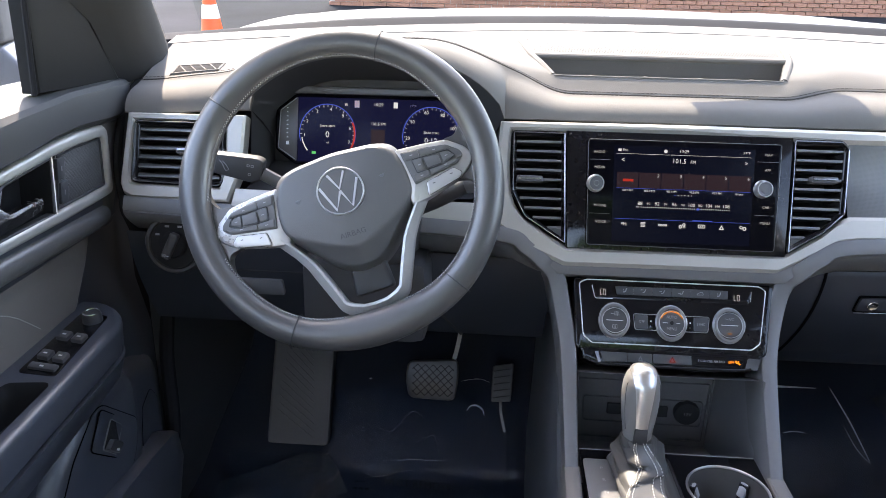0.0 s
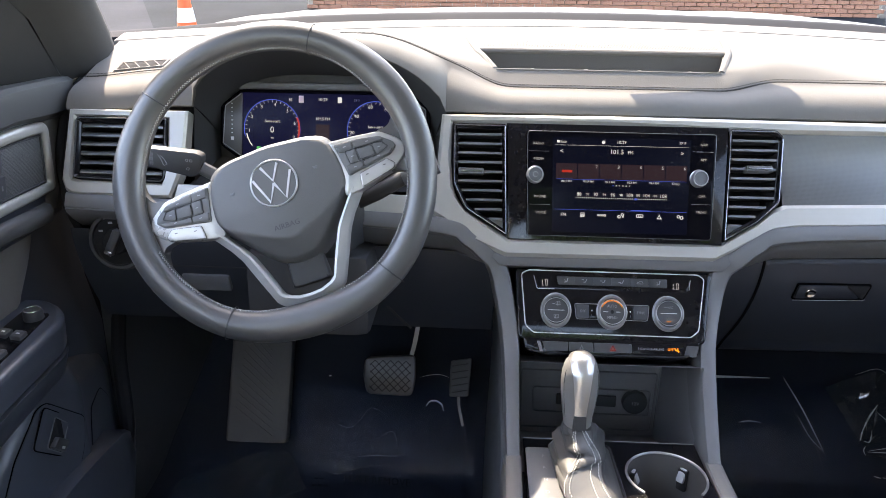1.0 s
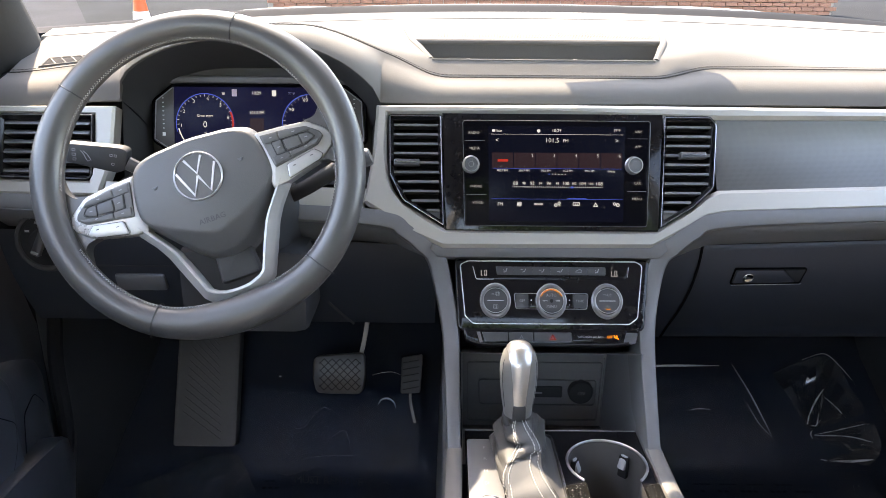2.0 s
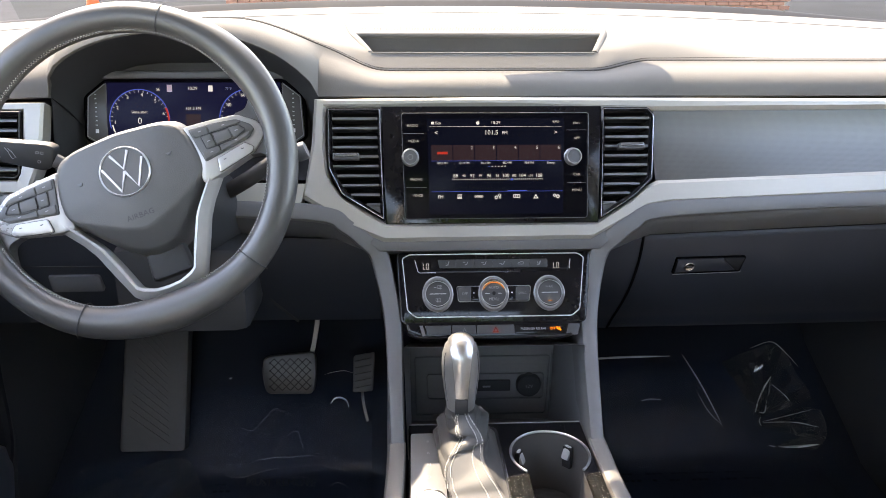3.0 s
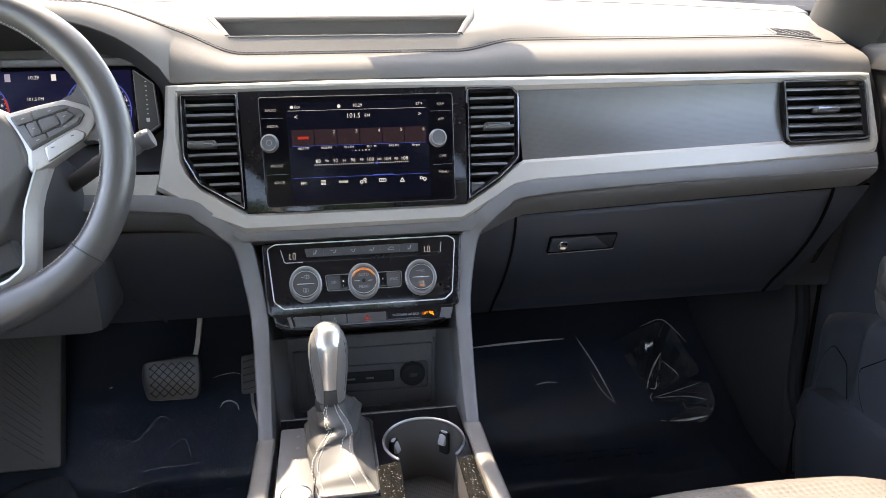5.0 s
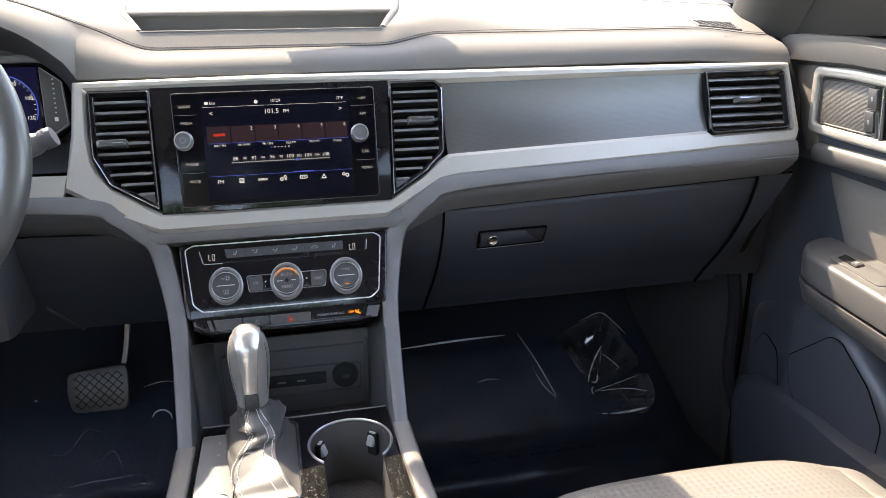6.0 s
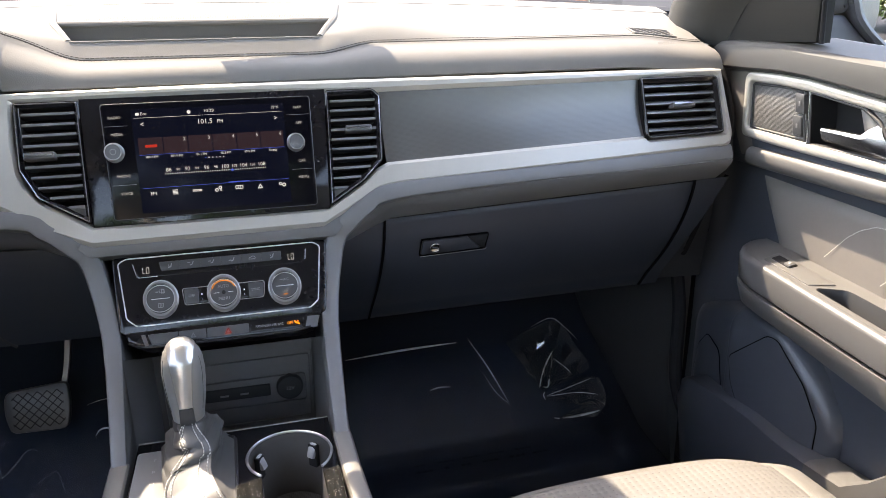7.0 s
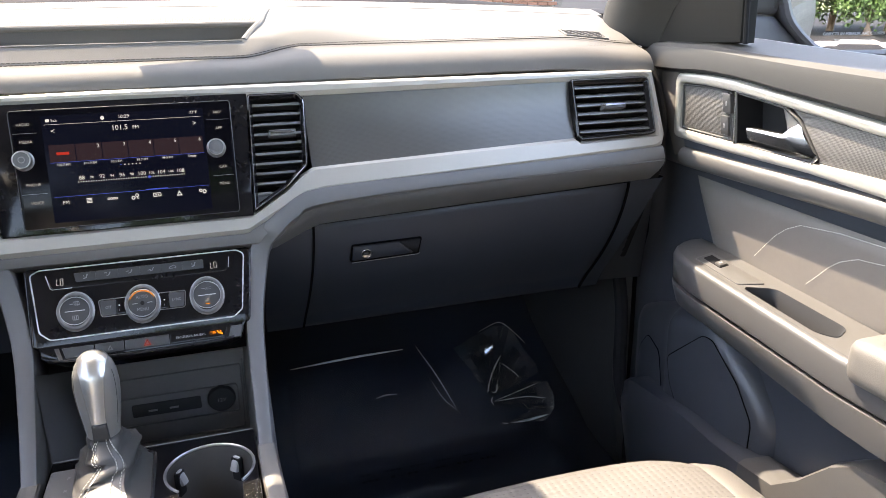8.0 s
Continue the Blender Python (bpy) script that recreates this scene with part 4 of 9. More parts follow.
plate(lcd, "station_mark", S, -0.0690, -0.0555, 0.7262, 0.7294, hh + 0.0003, LITRED)
plate(lcd, "line", S, -0.0765, 0.0920, 0.7178, 0.7182, hh + 0.0002, LITBLUE)
for k in range(6):
    plate(lcd, "page_dot", S, -0.003 + 0.0042 * k, -0.0016 + 0.0042 * k, 0.7105, 0.7117, hh, LITBLUE if k == 0 else LITWHITE)
for k in range(11):
    say(str(88 + 2 * k), -0.0455 + 0.0108 * k, 0.6995, 0.0062 if k % 2 == 0 else 0.0044, h=hh)
for k in range(44):
    plate(lcd, "scale_tick", S, -0.0500 + 0.0027 * k, -0.0489 + 0.0027 * k, 0.6947, 0.6958, hh, LITWHITE)
bm = bmesh.new()
lathe(bm, S, 0.0275, 0.6950, [(0.0022, hh - 0.0002), (0.0022, hh + 0.0004)], 4)
part("tuning_mark", bm, LITBLUE, lcd)
plate(lcd, "line", S, -0.0765, 0.0935, 0.6800, 0.6804, hh, LITBLUE)
plate(lcd, "line", S, 0.0215, 0.0465, 0.6806, 0.6814, hh, LITBLUE)
say("FM", -0.0650, 0.6735, 0.0058, h=hh)
for k, x in enumerate((-0.0405, -0.0155, 0.0090, 0.0335, 0.0585, 0.0850)):
    if k == 4:
        bm = bmesh.new()
        ring(bm, S, [(x - 0.0034, 0.671), (x + 0.0034, 0.671), (x, 0.6768)], [(x - 0.0018, 0.6721), (x + 0.0018, 0.6721), (x, 0.6746)], hh - 0.0003, hh, 0.0001)
        part("icon", bm, LITWHITE, lcd)
    elif k == 0:
        for j in range(4):
            plate(lcd, "icon", S, x - 0.003, x + 0.003, 0.6712 + 0.0015 * j, 0.6721 + 0.0015 * j, hh, LITWHITE)
    elif k == 3:
        bm = bmesh.new()
        o = rounded([(x - 0.0046, 0.672), (x + 0.0046, 0.672), (x + 0.0046, 0.6764), (x - 0.0046, 0.6764)], 0.0012, 3)
        ring(bm, S, o, inset(o, 0.0009), hh - 0.0003, hh, 0.0001)
        part("icon", bm, LITWHITE, lcd)
        for q in (-0.002, 0.0006):
            plate(lcd, "icon", S, x + q, x + q + 0.0014, 0.6734, 0.6750, hh, LITWHITE)
    else:        # groups of small discs
        for dx, dz, r in {1: ((-0.0042, 0, 0.0014), (-0.0014, 0, 0.0014), (0.0014, 0, 0.0014), (0.0042, 0, 0.0014)), 2: ((-0.002, -0.0012, 0.0022), (0.0022, 0.0014, 0.0020), (0.003, -0.0016, 0.0012)), 5: ((-0.002, 0.0008, 0.0020), (0.0022, -0.0006, 0.0024))}[k]:
            bm = bmesh.new()
            ring(bm, S, circle(x + dx, 0.674 + dz, r, 14), circle(x + dx, 0.674 + dz, r * 0.5, 14), hh - 0.0003, hh, 0.0001)
            part("icon", bm, LITWHITE, lcd)
for x, side in ((-0.1035, "l"), (0.1065, "r")):
    bm = bmesh.new()
    lathe(bm, S, x, 0.7225, [(0.0112, 0.005), (0.0112, 0.0075), (0.0103, 0.0085), (0.0101, 0.016), (0.0095, 0.0175), (0.0084, 0.0175)], 40, caps=False)
    kn = part("knob", bm, SATIN, scr, "knurled chrome-edged knob")
    bm = bmesh.new()
    lathe(bm, S, x, 0.7225, [(0.0087, 0.0165), (0.0082, 0.0168), (0.0045, 0.0163), (0.0044, 0.0168), (0.0005, 0.0168)], 32)
    part("knob_cap", bm, LOWER, kn)
    if side == "l":
        bm = bmesh.new()
        ring(bm, S, circle(x, 0.7225, 0.0036, 20), circle(x, 0.7225, 0.0028, 20), 0.016, 0.0172, 0.0002)
        part("power_mark", bm, GREYINK, kn)

# ---- climate controls ----
cl = thing("climate_control_panel", H.at(0.004, 0.525), "glossy black climate control panel with three round dials", "control panel")


def stroke(bm, pl, pts, h, w=0.0005):
    """A thin raised print line through the points."""
    sweep(bm, [pl.at(*p, h) for p in pts], [(-w, 0), (-w, 0.0003), (w, 0.0003), (w, 0)], pl.n)


bm = bmesh.new()
slab(bm, H, rounded([(-0.123, 0.600), (-0.1185, 0.519), (0.1235, 0.519), (0.1335, 0.600)], 0.006, 3), -0.02, 0.002, 0.002)
part("fascia", bm, GLOSS, cl, "piano-black fascia with dust specks")
o = rounded([(-0.1158, 0.5935), (-0.1095, 0.5345), (-0.0985, 0.5262), (0.1050, 0.5262), (0.1155, 0.5335), (0.1242, 0.5930), (0.1165, 0.5978), (-0.1065, 0.5978)], 0.003, 3)
bm = bmesh.new()
tube(bm, [H.at(*p, 0.0016) for p in o], 0.0010, 6, closed=True)
part("chrome_line", bm, OUTLINE, cl, "thin pale outline")
bm = bmesh.new()
slab(bm, H, rounded([(-0.0995, 0.5925), (-0.0945, 0.5765), (0.1020, 0.5765), (0.1070, 0.5925)], 0.003, 3), -0.004, 0.0022, 0.0006)
win = part("upper_window", bm, GLOSS, cl)
for pts in ([(-0.0992, 0.5915), (-0.0952, 0.5780), (-0.0930, 0.5767), (-0.072, 0.5767)], [(0.1062, 0.5912), (0.1045, 0.5800)]):
    bm = bmesh.new()
    tube(bm, [H.at(*p, 0.0022) for p in pts], 0.0005, 6, normal=H.n)
    part("edge_line", bm, OUTLINE, win)
bm = bmesh.new()
slab(bm, H, rounded([(-0.0696, 0.5916), (-0.0670, 0.5814), (0.0755, 0.5812), (0.0762, 0.5916)], 0.0018, 3), 0.001, 0.0030, 0.0006)
part("key_bed", bm, BORDER, cl)
for k in range(6):
    x0, x1 = -0.0692 + 0.02415 * k, -0.0692 + 0.02415 * (k + 1) - 0.0003
    bm = bmesh.new()
    slab(bm, H, rounded([(x0, 0.5912), (x0 + (0.0022 if k == 0 else 0), 0.5818), (x1, 0.5818), (x1, 0.5912)], 0.0012 if k in (0, 5) else 0.0003, 2), 0.002, 0.0042, 0.0004)
    key = part("rocker_key", bm, KEYSKIN, cl, "slim grey key")
    bm = bmesh.new()
    xc = x0 + 0.0125
    if k in (0, 5):          # heated seat
        stroke(bm, H, [(xc + 0.0022, 0.5890), (xc + 0.0008, 0.5852), (xc - 0.0022, 0.5846)], 0.0042, 0.0007)
        stroke(bm, H, [(xc - 0.0020, 0.5880), (xc - 0.0012, 0.5864)], 0.0042, 0.0003)
    elif k == 4:             # car with recirculating air
        stroke(bm, H, [(xc - 0.0040, 0.5852), (xc - 0.0028, 0.5868), (xc - 0.0010, 0.5872), (xc + 0.0004, 0.5882), (xc + 0.0030, 0.5880), (xc + 0.0042, 0.5862), (xc + 0.0040, 0.5852), (xc - 0.0040, 0.5852)], 0.0042, 0.0003)
    else:                    # seated outline with an air arrow
        stroke(bm, H, [(xc + 0.0030, 0.5886), (xc + 0.0012, 0.5854), (xc - 0.0012, 0.5850)], 0.0042, 0.0005)
        stroke(bm, H, [(xc - 0.0038, (0.5880, 0.5872, 0.5858)[k - 1]), (xc - 0.0006, (0.5880, 0.5872, 0.5862)[k - 1])], 0.0042, 0.0004)
    part("symbol", bm, GREYINK, key)
for x in (-0.0880, 0.0838):        # temperature read-outs in thin segments
    bm = bmesh.new()
    stroke(bm, H, [(x, 0.5868), (x, 0.5842)], 0.0024, 0.0004)
    stroke(bm, H, [(x, 0.5836), (x, 0.5806), (x + 0.0024, 0.5806)], 0.0024, 0.0004)
    part("lettering", bm, LITGREY, win)
    bm = bmesh.new()
    stroke(bm, H, [(x + 0.0040, 0.5842), (x + 0.0040, 0.5870), (x + 0.0068, 0.5870), (x + 0.0068, 0.5842)], 0.0024, 0.0004)
    stroke(bm, H, [(x + 0.0040, 0.5836), (x + 0.0040, 0.5806), (x + 0.0068, 0.5806), (x + 0.0068, 0.5836)], 0.0024, 0.0004)
    part("lettering", bm, LITGREY, win)


def dial(x, z, r):
    """A round turning knob: stepped grey ring, fine bright lines, dark printed face."""
    bm = bmesh.new()
    lathe(bm, H, x, z, [(r * 1.06, 0.001), (r * 1.06, 0.0028), (r * 1.01, 0.0034), (r * 0.99, 0.0072), (r * 0.95, 0.0082), (r * 0.85, 0.0082), (r * 0.81, 0.0070)], 48, caps=False)
    d = part("dial", bm, DIALRING, cl, "round dial with a satin grey ring")
    for rr, hh, w in ((1.0, 0.0068, 0.0006), (0.83, 0.0078, 0.00042)):
        bm = bmesh.new()
        tube(bm, [H.at(x + r * rr * math.cos(radians(a)), z + r * rr * math.sin(radians(a)) * 0.87, hh) for a in range(0, 360, 9)], w, 6, closed=True)
        part("bright_ring", bm, SATIN, d)
    bm = bmesh.new()
    lathe(bm, H, x, z, [(r * 0.82, 0.0060), (r * 0.79, 0.0070), (r * 0.05, 0.0070)], 36)
    part("dial_face", bm, KEYSKIN, d)
    return d


DF = 0.0073        # height of the print on the dial faces
d = dial(-0.0698, 0.5520, 0.0193)
plate(d, "bar", H, -0.0805, -0.0592, 0.5516, 0.5523, DF, WHITEINK)
bm = bmesh.new()     # windscreen demister sign
stroke(bm, H, [(-0.0700, 0.5580), (-0.0706, 0.5612), (-0.0650, 0.5612), (-0.0644, 0.5580), (-0.0700, 0.5580)], DF, 0.0003)
stroke(bm, H, [(-0.0684, 0.5570), (-0.0680, 0.5622)], DF, 0.0003)
stroke(bm, H, [(-0.0664, 0.5570), (-0.0660, 0.5622)], DF, 0.0003)
stroke(bm, H, [(-0.0750, 0.5592), (-0.0716, 0.5592)], DF, 0.0005)
part("symbol", bm, GREYINK, d)
bm = bmesh.new()     # rear window sign
stroke(bm, H, [(-0.0725, 0.5430), (-0.0725, 0.5470), (-0.0668, 0.5470), (-0.0668, 0.5430), (-0.0725, 0.5430)], DF, 0.0003)
stroke(bm, H, [(-0.0706, 0.5424), (-0.0706, 0.5464)], DF, 0.0003)
stroke(bm, H, [(-0.0687, 0.5424), (-0.0687, 0.5464)], DF, 0.0003)
part("symbol", bm, GREYINK, d)
d = dial(0.0030, 0.5518, 0.0193)
words("lettering", "AUTO", H, 0.0030, 0.5582, DF, 0.0048, GREYINK, d)
words("lettering", "MENU", H, 0.0030, 0.5452, DF, 0.0048, GREYINK, d)
for a0, a1 in ((24, 50), (53, 80), (83, 110), (113, 136), (139, 158)):        # fan speed, in lit segments
    bm = bmesh.new()
    stroke(bm, H, [(0.0030 + 0.0146 * math.cos(radians(a0 + (a1 - a0) * k / 4)), 0.5518 + 0.0127 * math.sin(radians(a0 + (a1 - a0) * k / 4))) for k in range(5)], DF, 0.00045)
    part("amber_arc", bm, LITAMBER, d)
for a, b in ((-0.0085, -0.0022), (0.0082, 0.0138)):
    plate(d, "bar", H, a, b, 0.5515, 0.5521, DF, WHITEINK)
bm = bmesh.new()
lathe(bm, H, 0.0030, 0.5518, [(0.0022, 0.0068), (0.0022, 0.0078), (0.0003, 0.0078)], 16)
part("hub_cap", bm, BORDER, d)
d = dial(0.0762, 0.5522, 0.0193)
plate(d, "bar", H, 0.0655, 0.0868, 0.5518, 0.5525, DF, WHITEINK)
words("lettering", "A/C", H, 0.0782, 0.5588, DF, 0.0040, GREYINK, d)
plate(d, "symbol", H, 0.0705, 0.0745, 0.5588, 0.5594, DF, GREYINK)
words("lettering", "A/C", H, 0.0762, 0.5462, DF, 0.0040, LITGREY, d)
plate(d, "amber_bar", H, 0.0735, 0.0790, 0.5424, 0.5432, DF, LITAMBER)
for q, t1 in ((-1, "OFF"), (1, "SYNC")):        # key pairs that run in under the middle dial
    a0, a1, a2 = (-0.0440, -0.0262, -0.0150) if q < 0 else (0.0508, 0.0322, 0.0210)
    for e0, e1, nm in ((a0, a1 + 0.0003 * q, "key"), (a1 - 0.0003 * q, a2, "fan_key")):
        bm = bmesh.new()
        lean = -0.0018 * q if nm == "key" else 0.0
        pts = [(e0, 0.5597), (e0 + lean, 0.5440), (e1, 0.5440), (e1, 0.5597)]
        slab(bm, H, rounded(pts if q < 0 else pts[::-1], 0.0014, 3), -0.001, 0.0030, 0.0006)
        key = part(nm, bm, KEYSKIN if nm == "key" else GLOSS, cl)
        if nm == "key":
            words("lettering", t1, H, (a0 + a1) / 2 - 0.0005 * q, 0.5520, 0.0034, 0.0042, GREYINK, key)
        else:
            plate(key, "mark", H, min(a1, a2) + 0.0026 + (0.0028 if q > 0 else 0), min(a1, a2) + 0.0042 + (0.0028 if q > 0 else 0), 0.5522, 0.5538, 0.0034, WHITEINK)
            plate(key, "mark", H, min(a1, a2) + 0.0030 + (0.0028 if q > 0 else 0), min(a1, a2) + 0.0036 + (0.0028 if q > 0 else 0), 0.5468, 0.5488, 0.0034, GREYINK)
    bm = bmesh.new()
    pts = [(a2, 0.5607), (a0 + 0.0012 * q, 0.5607), (a0 - 0.0010 * q, 0.5431), (a2, 0.5431)]
    tube(bm, [H.at(*p, 0.0022) for p in rounded(pts if q < 0 else pts[::-1], [0.0002, 0.003, 0.003, 0.0002], 4)], 0.0005, 6, normal=H.n, closed=True)
    part("key_outline", bm, SATIN, cl, "thin grey line round the keys")

# row of switches below the climate panel
HB = Plane(-0.088, 0.517, 0.62)
sw = thing("switch_row", HB.at(0.003, 0.50), "glossy black switch row with hazard button and airbag lamp", "switch row")
bm = bmesh.new()
slab(bm, HB, rounded([(-0.1130, 0.522), (-0.1100, 0.509), (-0.088, 0.5015), (0.0925, 0.5010), (0.1110, 0.506), (0.119, 0.522)], 0.004, 4), -0.03, 0.003, 0.004)
part("fascia", bm, GLOSS, sw)
bm = bmesh.new()     # rolled lip below the keys
sweep(bm, smooth_path([HB.at(-0.1085, 0.5095, 0.0), HB.at(-0.0900, 0.5040, 0.0), HB.at(-0.050, 0.5030, 0.0), HB.at(0.0, 0.5026, 0.0), HB.at(0.050, 0.5028, 0.0), HB.at(0.0930, 0.5036, 0.0), HB.at(0.1120, 0.5085, 0.0)], 4),
      [(0.0026 * math.cos(radians(a)), 0.0015 + 0.0042 * math.sin(radians(a))) for a in range(0, 360, 30)], HB.n)
part("lip", bm, GLOSS, sw, smooth=60)
xs = [-0.0880, -0.0530, -0.0208, 0.0290, 0.0965]
for k in range(4):
    a, b = xs[k] + 0.0005, xs[k + 1] - 0.0005
    bm = bmesh.new()
    slab(bm, HB, rounded([(a, 0.5165), (a + (0.004 if k == 0 else 0), 0.5062), (b - (0.005 if k == 3 else 0), 0.5062), (b, 0.5165)], 0.001, 2), 0.0, 0.0042, 0.001)
    key = part("key", bm, GLOSS if k == 3 else KEYSKIN, sw)
    if k == 2:
        bm = bmesh.new()
        ring(bm, HB, [(0.0002, 0.5082), (0.0082, 0.5082), (0.0042, 0.5146)], [(0.0020, 0.5092), (0.0064, 0.5092), (0.0042, 0.5126)], 0.004, 0.0047, 0.0001)
        part("hazard_triangle", bm, LITRED, key)
    if k == 1:
        bm = bmesh.new()
        ring(bm, HB, [(-0.0392, 0.5084), (-0.0332, 0.5084), (-0.0362, 0.5138)], [(-0.0378, 0.5091), (-0.0346, 0.5091), (-0.0362, 0.5122)], 0.004, 0.0047, 0.0001)
        part("symbol", bm, FAINTINK, key)
    if k == 3:
        words("lettering", "PASSENGER AIR BAG", HB, 0.0530, 0.5115, 0.0047, 0.0036, GREYINK, key)
        words("lettering", "OFF", HB, 0.0780, 0.5115, 0.0047, 0.0044, LITAMBER, key)
        bm = bmesh.new()     # seated outline and cushion
        stroke(bm, HB, [(0.0835, 0.5136), (0.0845, 0.5112), (0.0875, 0.5106), (0.0890, 0.5092)], 0.0044, 0.0009)
        stroke(bm, HB, [(0.0862, 0.5128), (0.0880, 0.5124)], 0.0044, 0.0010)
        part("amber_symbol", bm, LITAMBER, key)
bm = bmesh.new()     # bright wedge at each end, turned in towards the keys
loft(bm, [[HB.at(0.0985, 0.5165, 0.001), HB.at(0.0945, 0.5050, 0.001)], [HB.at(0.0995, 0.5168, 0.003), HB.at(0.0955, 0.5048, 0.003)], [HB.at(0.1135, 0.5160, 0.0085), HB.at(0.1095, 0.5040, 0.0085)], [HB.at(0.1150, 0.5160, 0.002), HB.at(0.1110, 0.5040, 0.002)]])
part("end_wing", bm, KEYSKIN, sw, "grey end wing", smooth=30)
bm = bmesh.new()
loft(bm, [[HB.at(-0.0890, 0.5165, 0.001), HB.at(-0.0850, 0.5055, 0.001)], [HB.at(-0.0900, 0.5168, 0.0045), HB.at(-0.0862, 0.5050, 0.0045)], [HB.at(-0.0945, 0.5165, 0.0055), HB.at(-0.0905, 0.5048, 0.0055)], [HB.at(-0.0960, 0.5160, 0.001), HB.at(-0.0920, 0.5040, 0.001)]])
part("end_wing", bm, DARKCHROME, sw, smooth=30)

# ---- instrument cluster ----
C = Plane(0.088, 0.79, 0.22)
ic = thing("instrument_cluster", C.at(-0.40, 0.72), "digital instrument cluster with two lit gauges under a hood", "instrument cluster")
bm = bmesh.new()     # deep shroud from the hood's edge to the display
rows = []
N = 48
lips, backs = [], []
for i in range(N + 1):
    x = WHEEL_X - 0.002 - 0.1735 + 0.347 * i / N
    ly, lz = lip(x)
    lips.append(V(x, ly + 0.006, lz - 0.002))
    u = (i / N) * 2 - 1
    bx = -0.400 + 0.158 * u
    backs.append(V(bx, 0.095, 0.745 + 0.088 * (1 - abs(u) ** 3.5) ** 0.6))
for k in range(7):
    f = k / 6
    rows.append([a.lerp(b, f) + V(0, 0, 0.004 * math.sin(math.pi * f)) for a, b in zip(lips, backs)])
loft(bm, rows)
part("shroud", bm, BLACKPL, ic, "matt black hood lining")
bm = bmesh.new()
for sd in (0, N):
    a, b = lips[sd], backs[sd]
    loft(bm, [[a, b], [V(a.x, 0.012, 0.685), V(b.x, 0.09, 0.69)]])
loft(bm, [[V(-0.575 + 0.355 * i / 8, 0.0, 0.690) for i in range(9)], [V(-0.565 + 0.335 * i / 8, 0.093, 0.712) for i in range(9)]])
loft(bm, [[V(-0.580 + 0.36 * i / 8, 0.096, 0.69) for i in range(9)], [V(-0.580 + 0.36 * i / 8, 0.098, 0.86) for i in range(9)]])
part("surround", bm, BLACKPL, ic)
bm = bmesh.new()
shape = rounded([(-0.550, 0.7885), (-0.551, 0.733), (-0.522, 0.7125), (-0.277, 0.7125), (-0.247, 0.733), (-0.248, 0.7885), (-0.277, 0.8115), (-0.520, 0.8115)], 0.006, 4)
slab(bm, C, shape, -0.01, 0.004, 0.002)
glass = part("glass_front", bm, SCREENGLASS, ic)
bm = bmesh.new()
slab(bm, C, [(-0.525, 0.8115), (-0.535, 0.8215), (-0.262, 0.8215), (-0.272, 0.8115)], -0.01, 0.006, 0.003)
part("brow", bm, LOWER, ic)
for sd in (0, 1):        # grey wings beside the display, with a fine pale outline and a small scale
    def wing(pts):
        return pts if not sd else [(-0.797 - a, b) for a, b in pts]
    bm = bmesh.new()
    slab(bm, C, rounded(wing([(-0.517, 0.8075), (-0.5435, 0.7885), (-0.5475, 0.7345), (-0.519, 0.7165)]), 0.003, 3), 0.0, 0.0052, 0.0015)
    wg = part("wing", bm, WELLSKIN, ic, "dark grey wing beside the display")
    bm = bmesh.new()
    sweep(bm, [C.at(*p, 0.0056) for p in wing([(-0.5195, 0.8045), (-0.5420, 0.7875), (-0.5455, 0.7360), (-0.5205, 0.7195)])], [(-0.0006, 0), (-0.0006, 0.0006), (0.0006, 0.0006), (0.0006, 0)], C.n)
    part("edge_line", bm, GREYINK, wg)
    for k in range(8):
        x = -0.5325 if not sd else -0.2645
        plate(wg, "scale_tick", C, x - 0.0012, x + 0.0012, 0.7500 + 0.0058 * k, 0.7510 + 0.0058 * k, 0.0058, WHITEINK)
    plate(wg, "symbol", C, (-0.5345 if not sd else -0.2670), (-0.5300 if not sd else -0.2625), 0.7400, 0.7450, 0.0058, WHITEINK)
bm = bmesh.new()
slab(bm, C, [(-0.518, 0.8065), (-0.518, 0.717), (-0.282, 0.717), (-0.282, 0.8065)], 0.002, 0.0044, 0.0003)
cd = part("display", bm, CLUSTERLCD, ic, "lit digital gauges on a dark display")
gh = 0.0050
for gx, nums in ((-0.4745, ("1", "2", "3", "4", "5", "6", "7")), (-0.3255, ("20", "40", "60", "80", "100", "120"))):
    bm = bmesh.new()
    arc = [C.at(gx + 0.0405 * math.cos(radians(a)), 0.7570 + 0.0405 * math.sin(radians(a)), gh) for a in range(-20, 201, 8)]
    sweep(bm, arc, [(-0.0006, 0), (-0.0006, 0.0002), (0.0006, 0.0002), (0.0006, 0)], C.n)
    part("gauge_ring", bm, LITBLUE, cd)
    n = len(nums)
    for k, s in enumerate(nums):
        a = radians(185 - k * (205 / (n - 1)))
        say(s, gx + 0.0335 * math.cos(a), 0.7570 + 0.0335 * math.sin(a), 0.0066, LITWHITE, cd, C, gh)
    for k in range(25):
        a = radians(200 - k * 9.2)
        bm = bmesh.new()
        sweep(bm, [C.at(gx + r * math.cos(a), 0.7570 + r * math.sin(a), gh) for r in (0.0365, 0.0392)], [(-0.0003, 0), (-0.0003, 0.0002), (0.0003, 0.0002), (0.0003, 0)], C.n)
        part("gauge_tick", bm, LITWHITE, cd)
bm = bmesh.new()
sweep(bm, [C.at(-0.4745 + 0.0395 * math.cos(radians(a)), 0.7570 + 0.0395 * math.sin(radians(a)), gh + 0.0004) for a in range(-30, 26, 6)], [(-0.0013, 0), (-0.0013, 0.0002), (0.0013, 0.0002), (0.0013, 0)], C.n)
part("red_arc", bm, LITRED, cd)
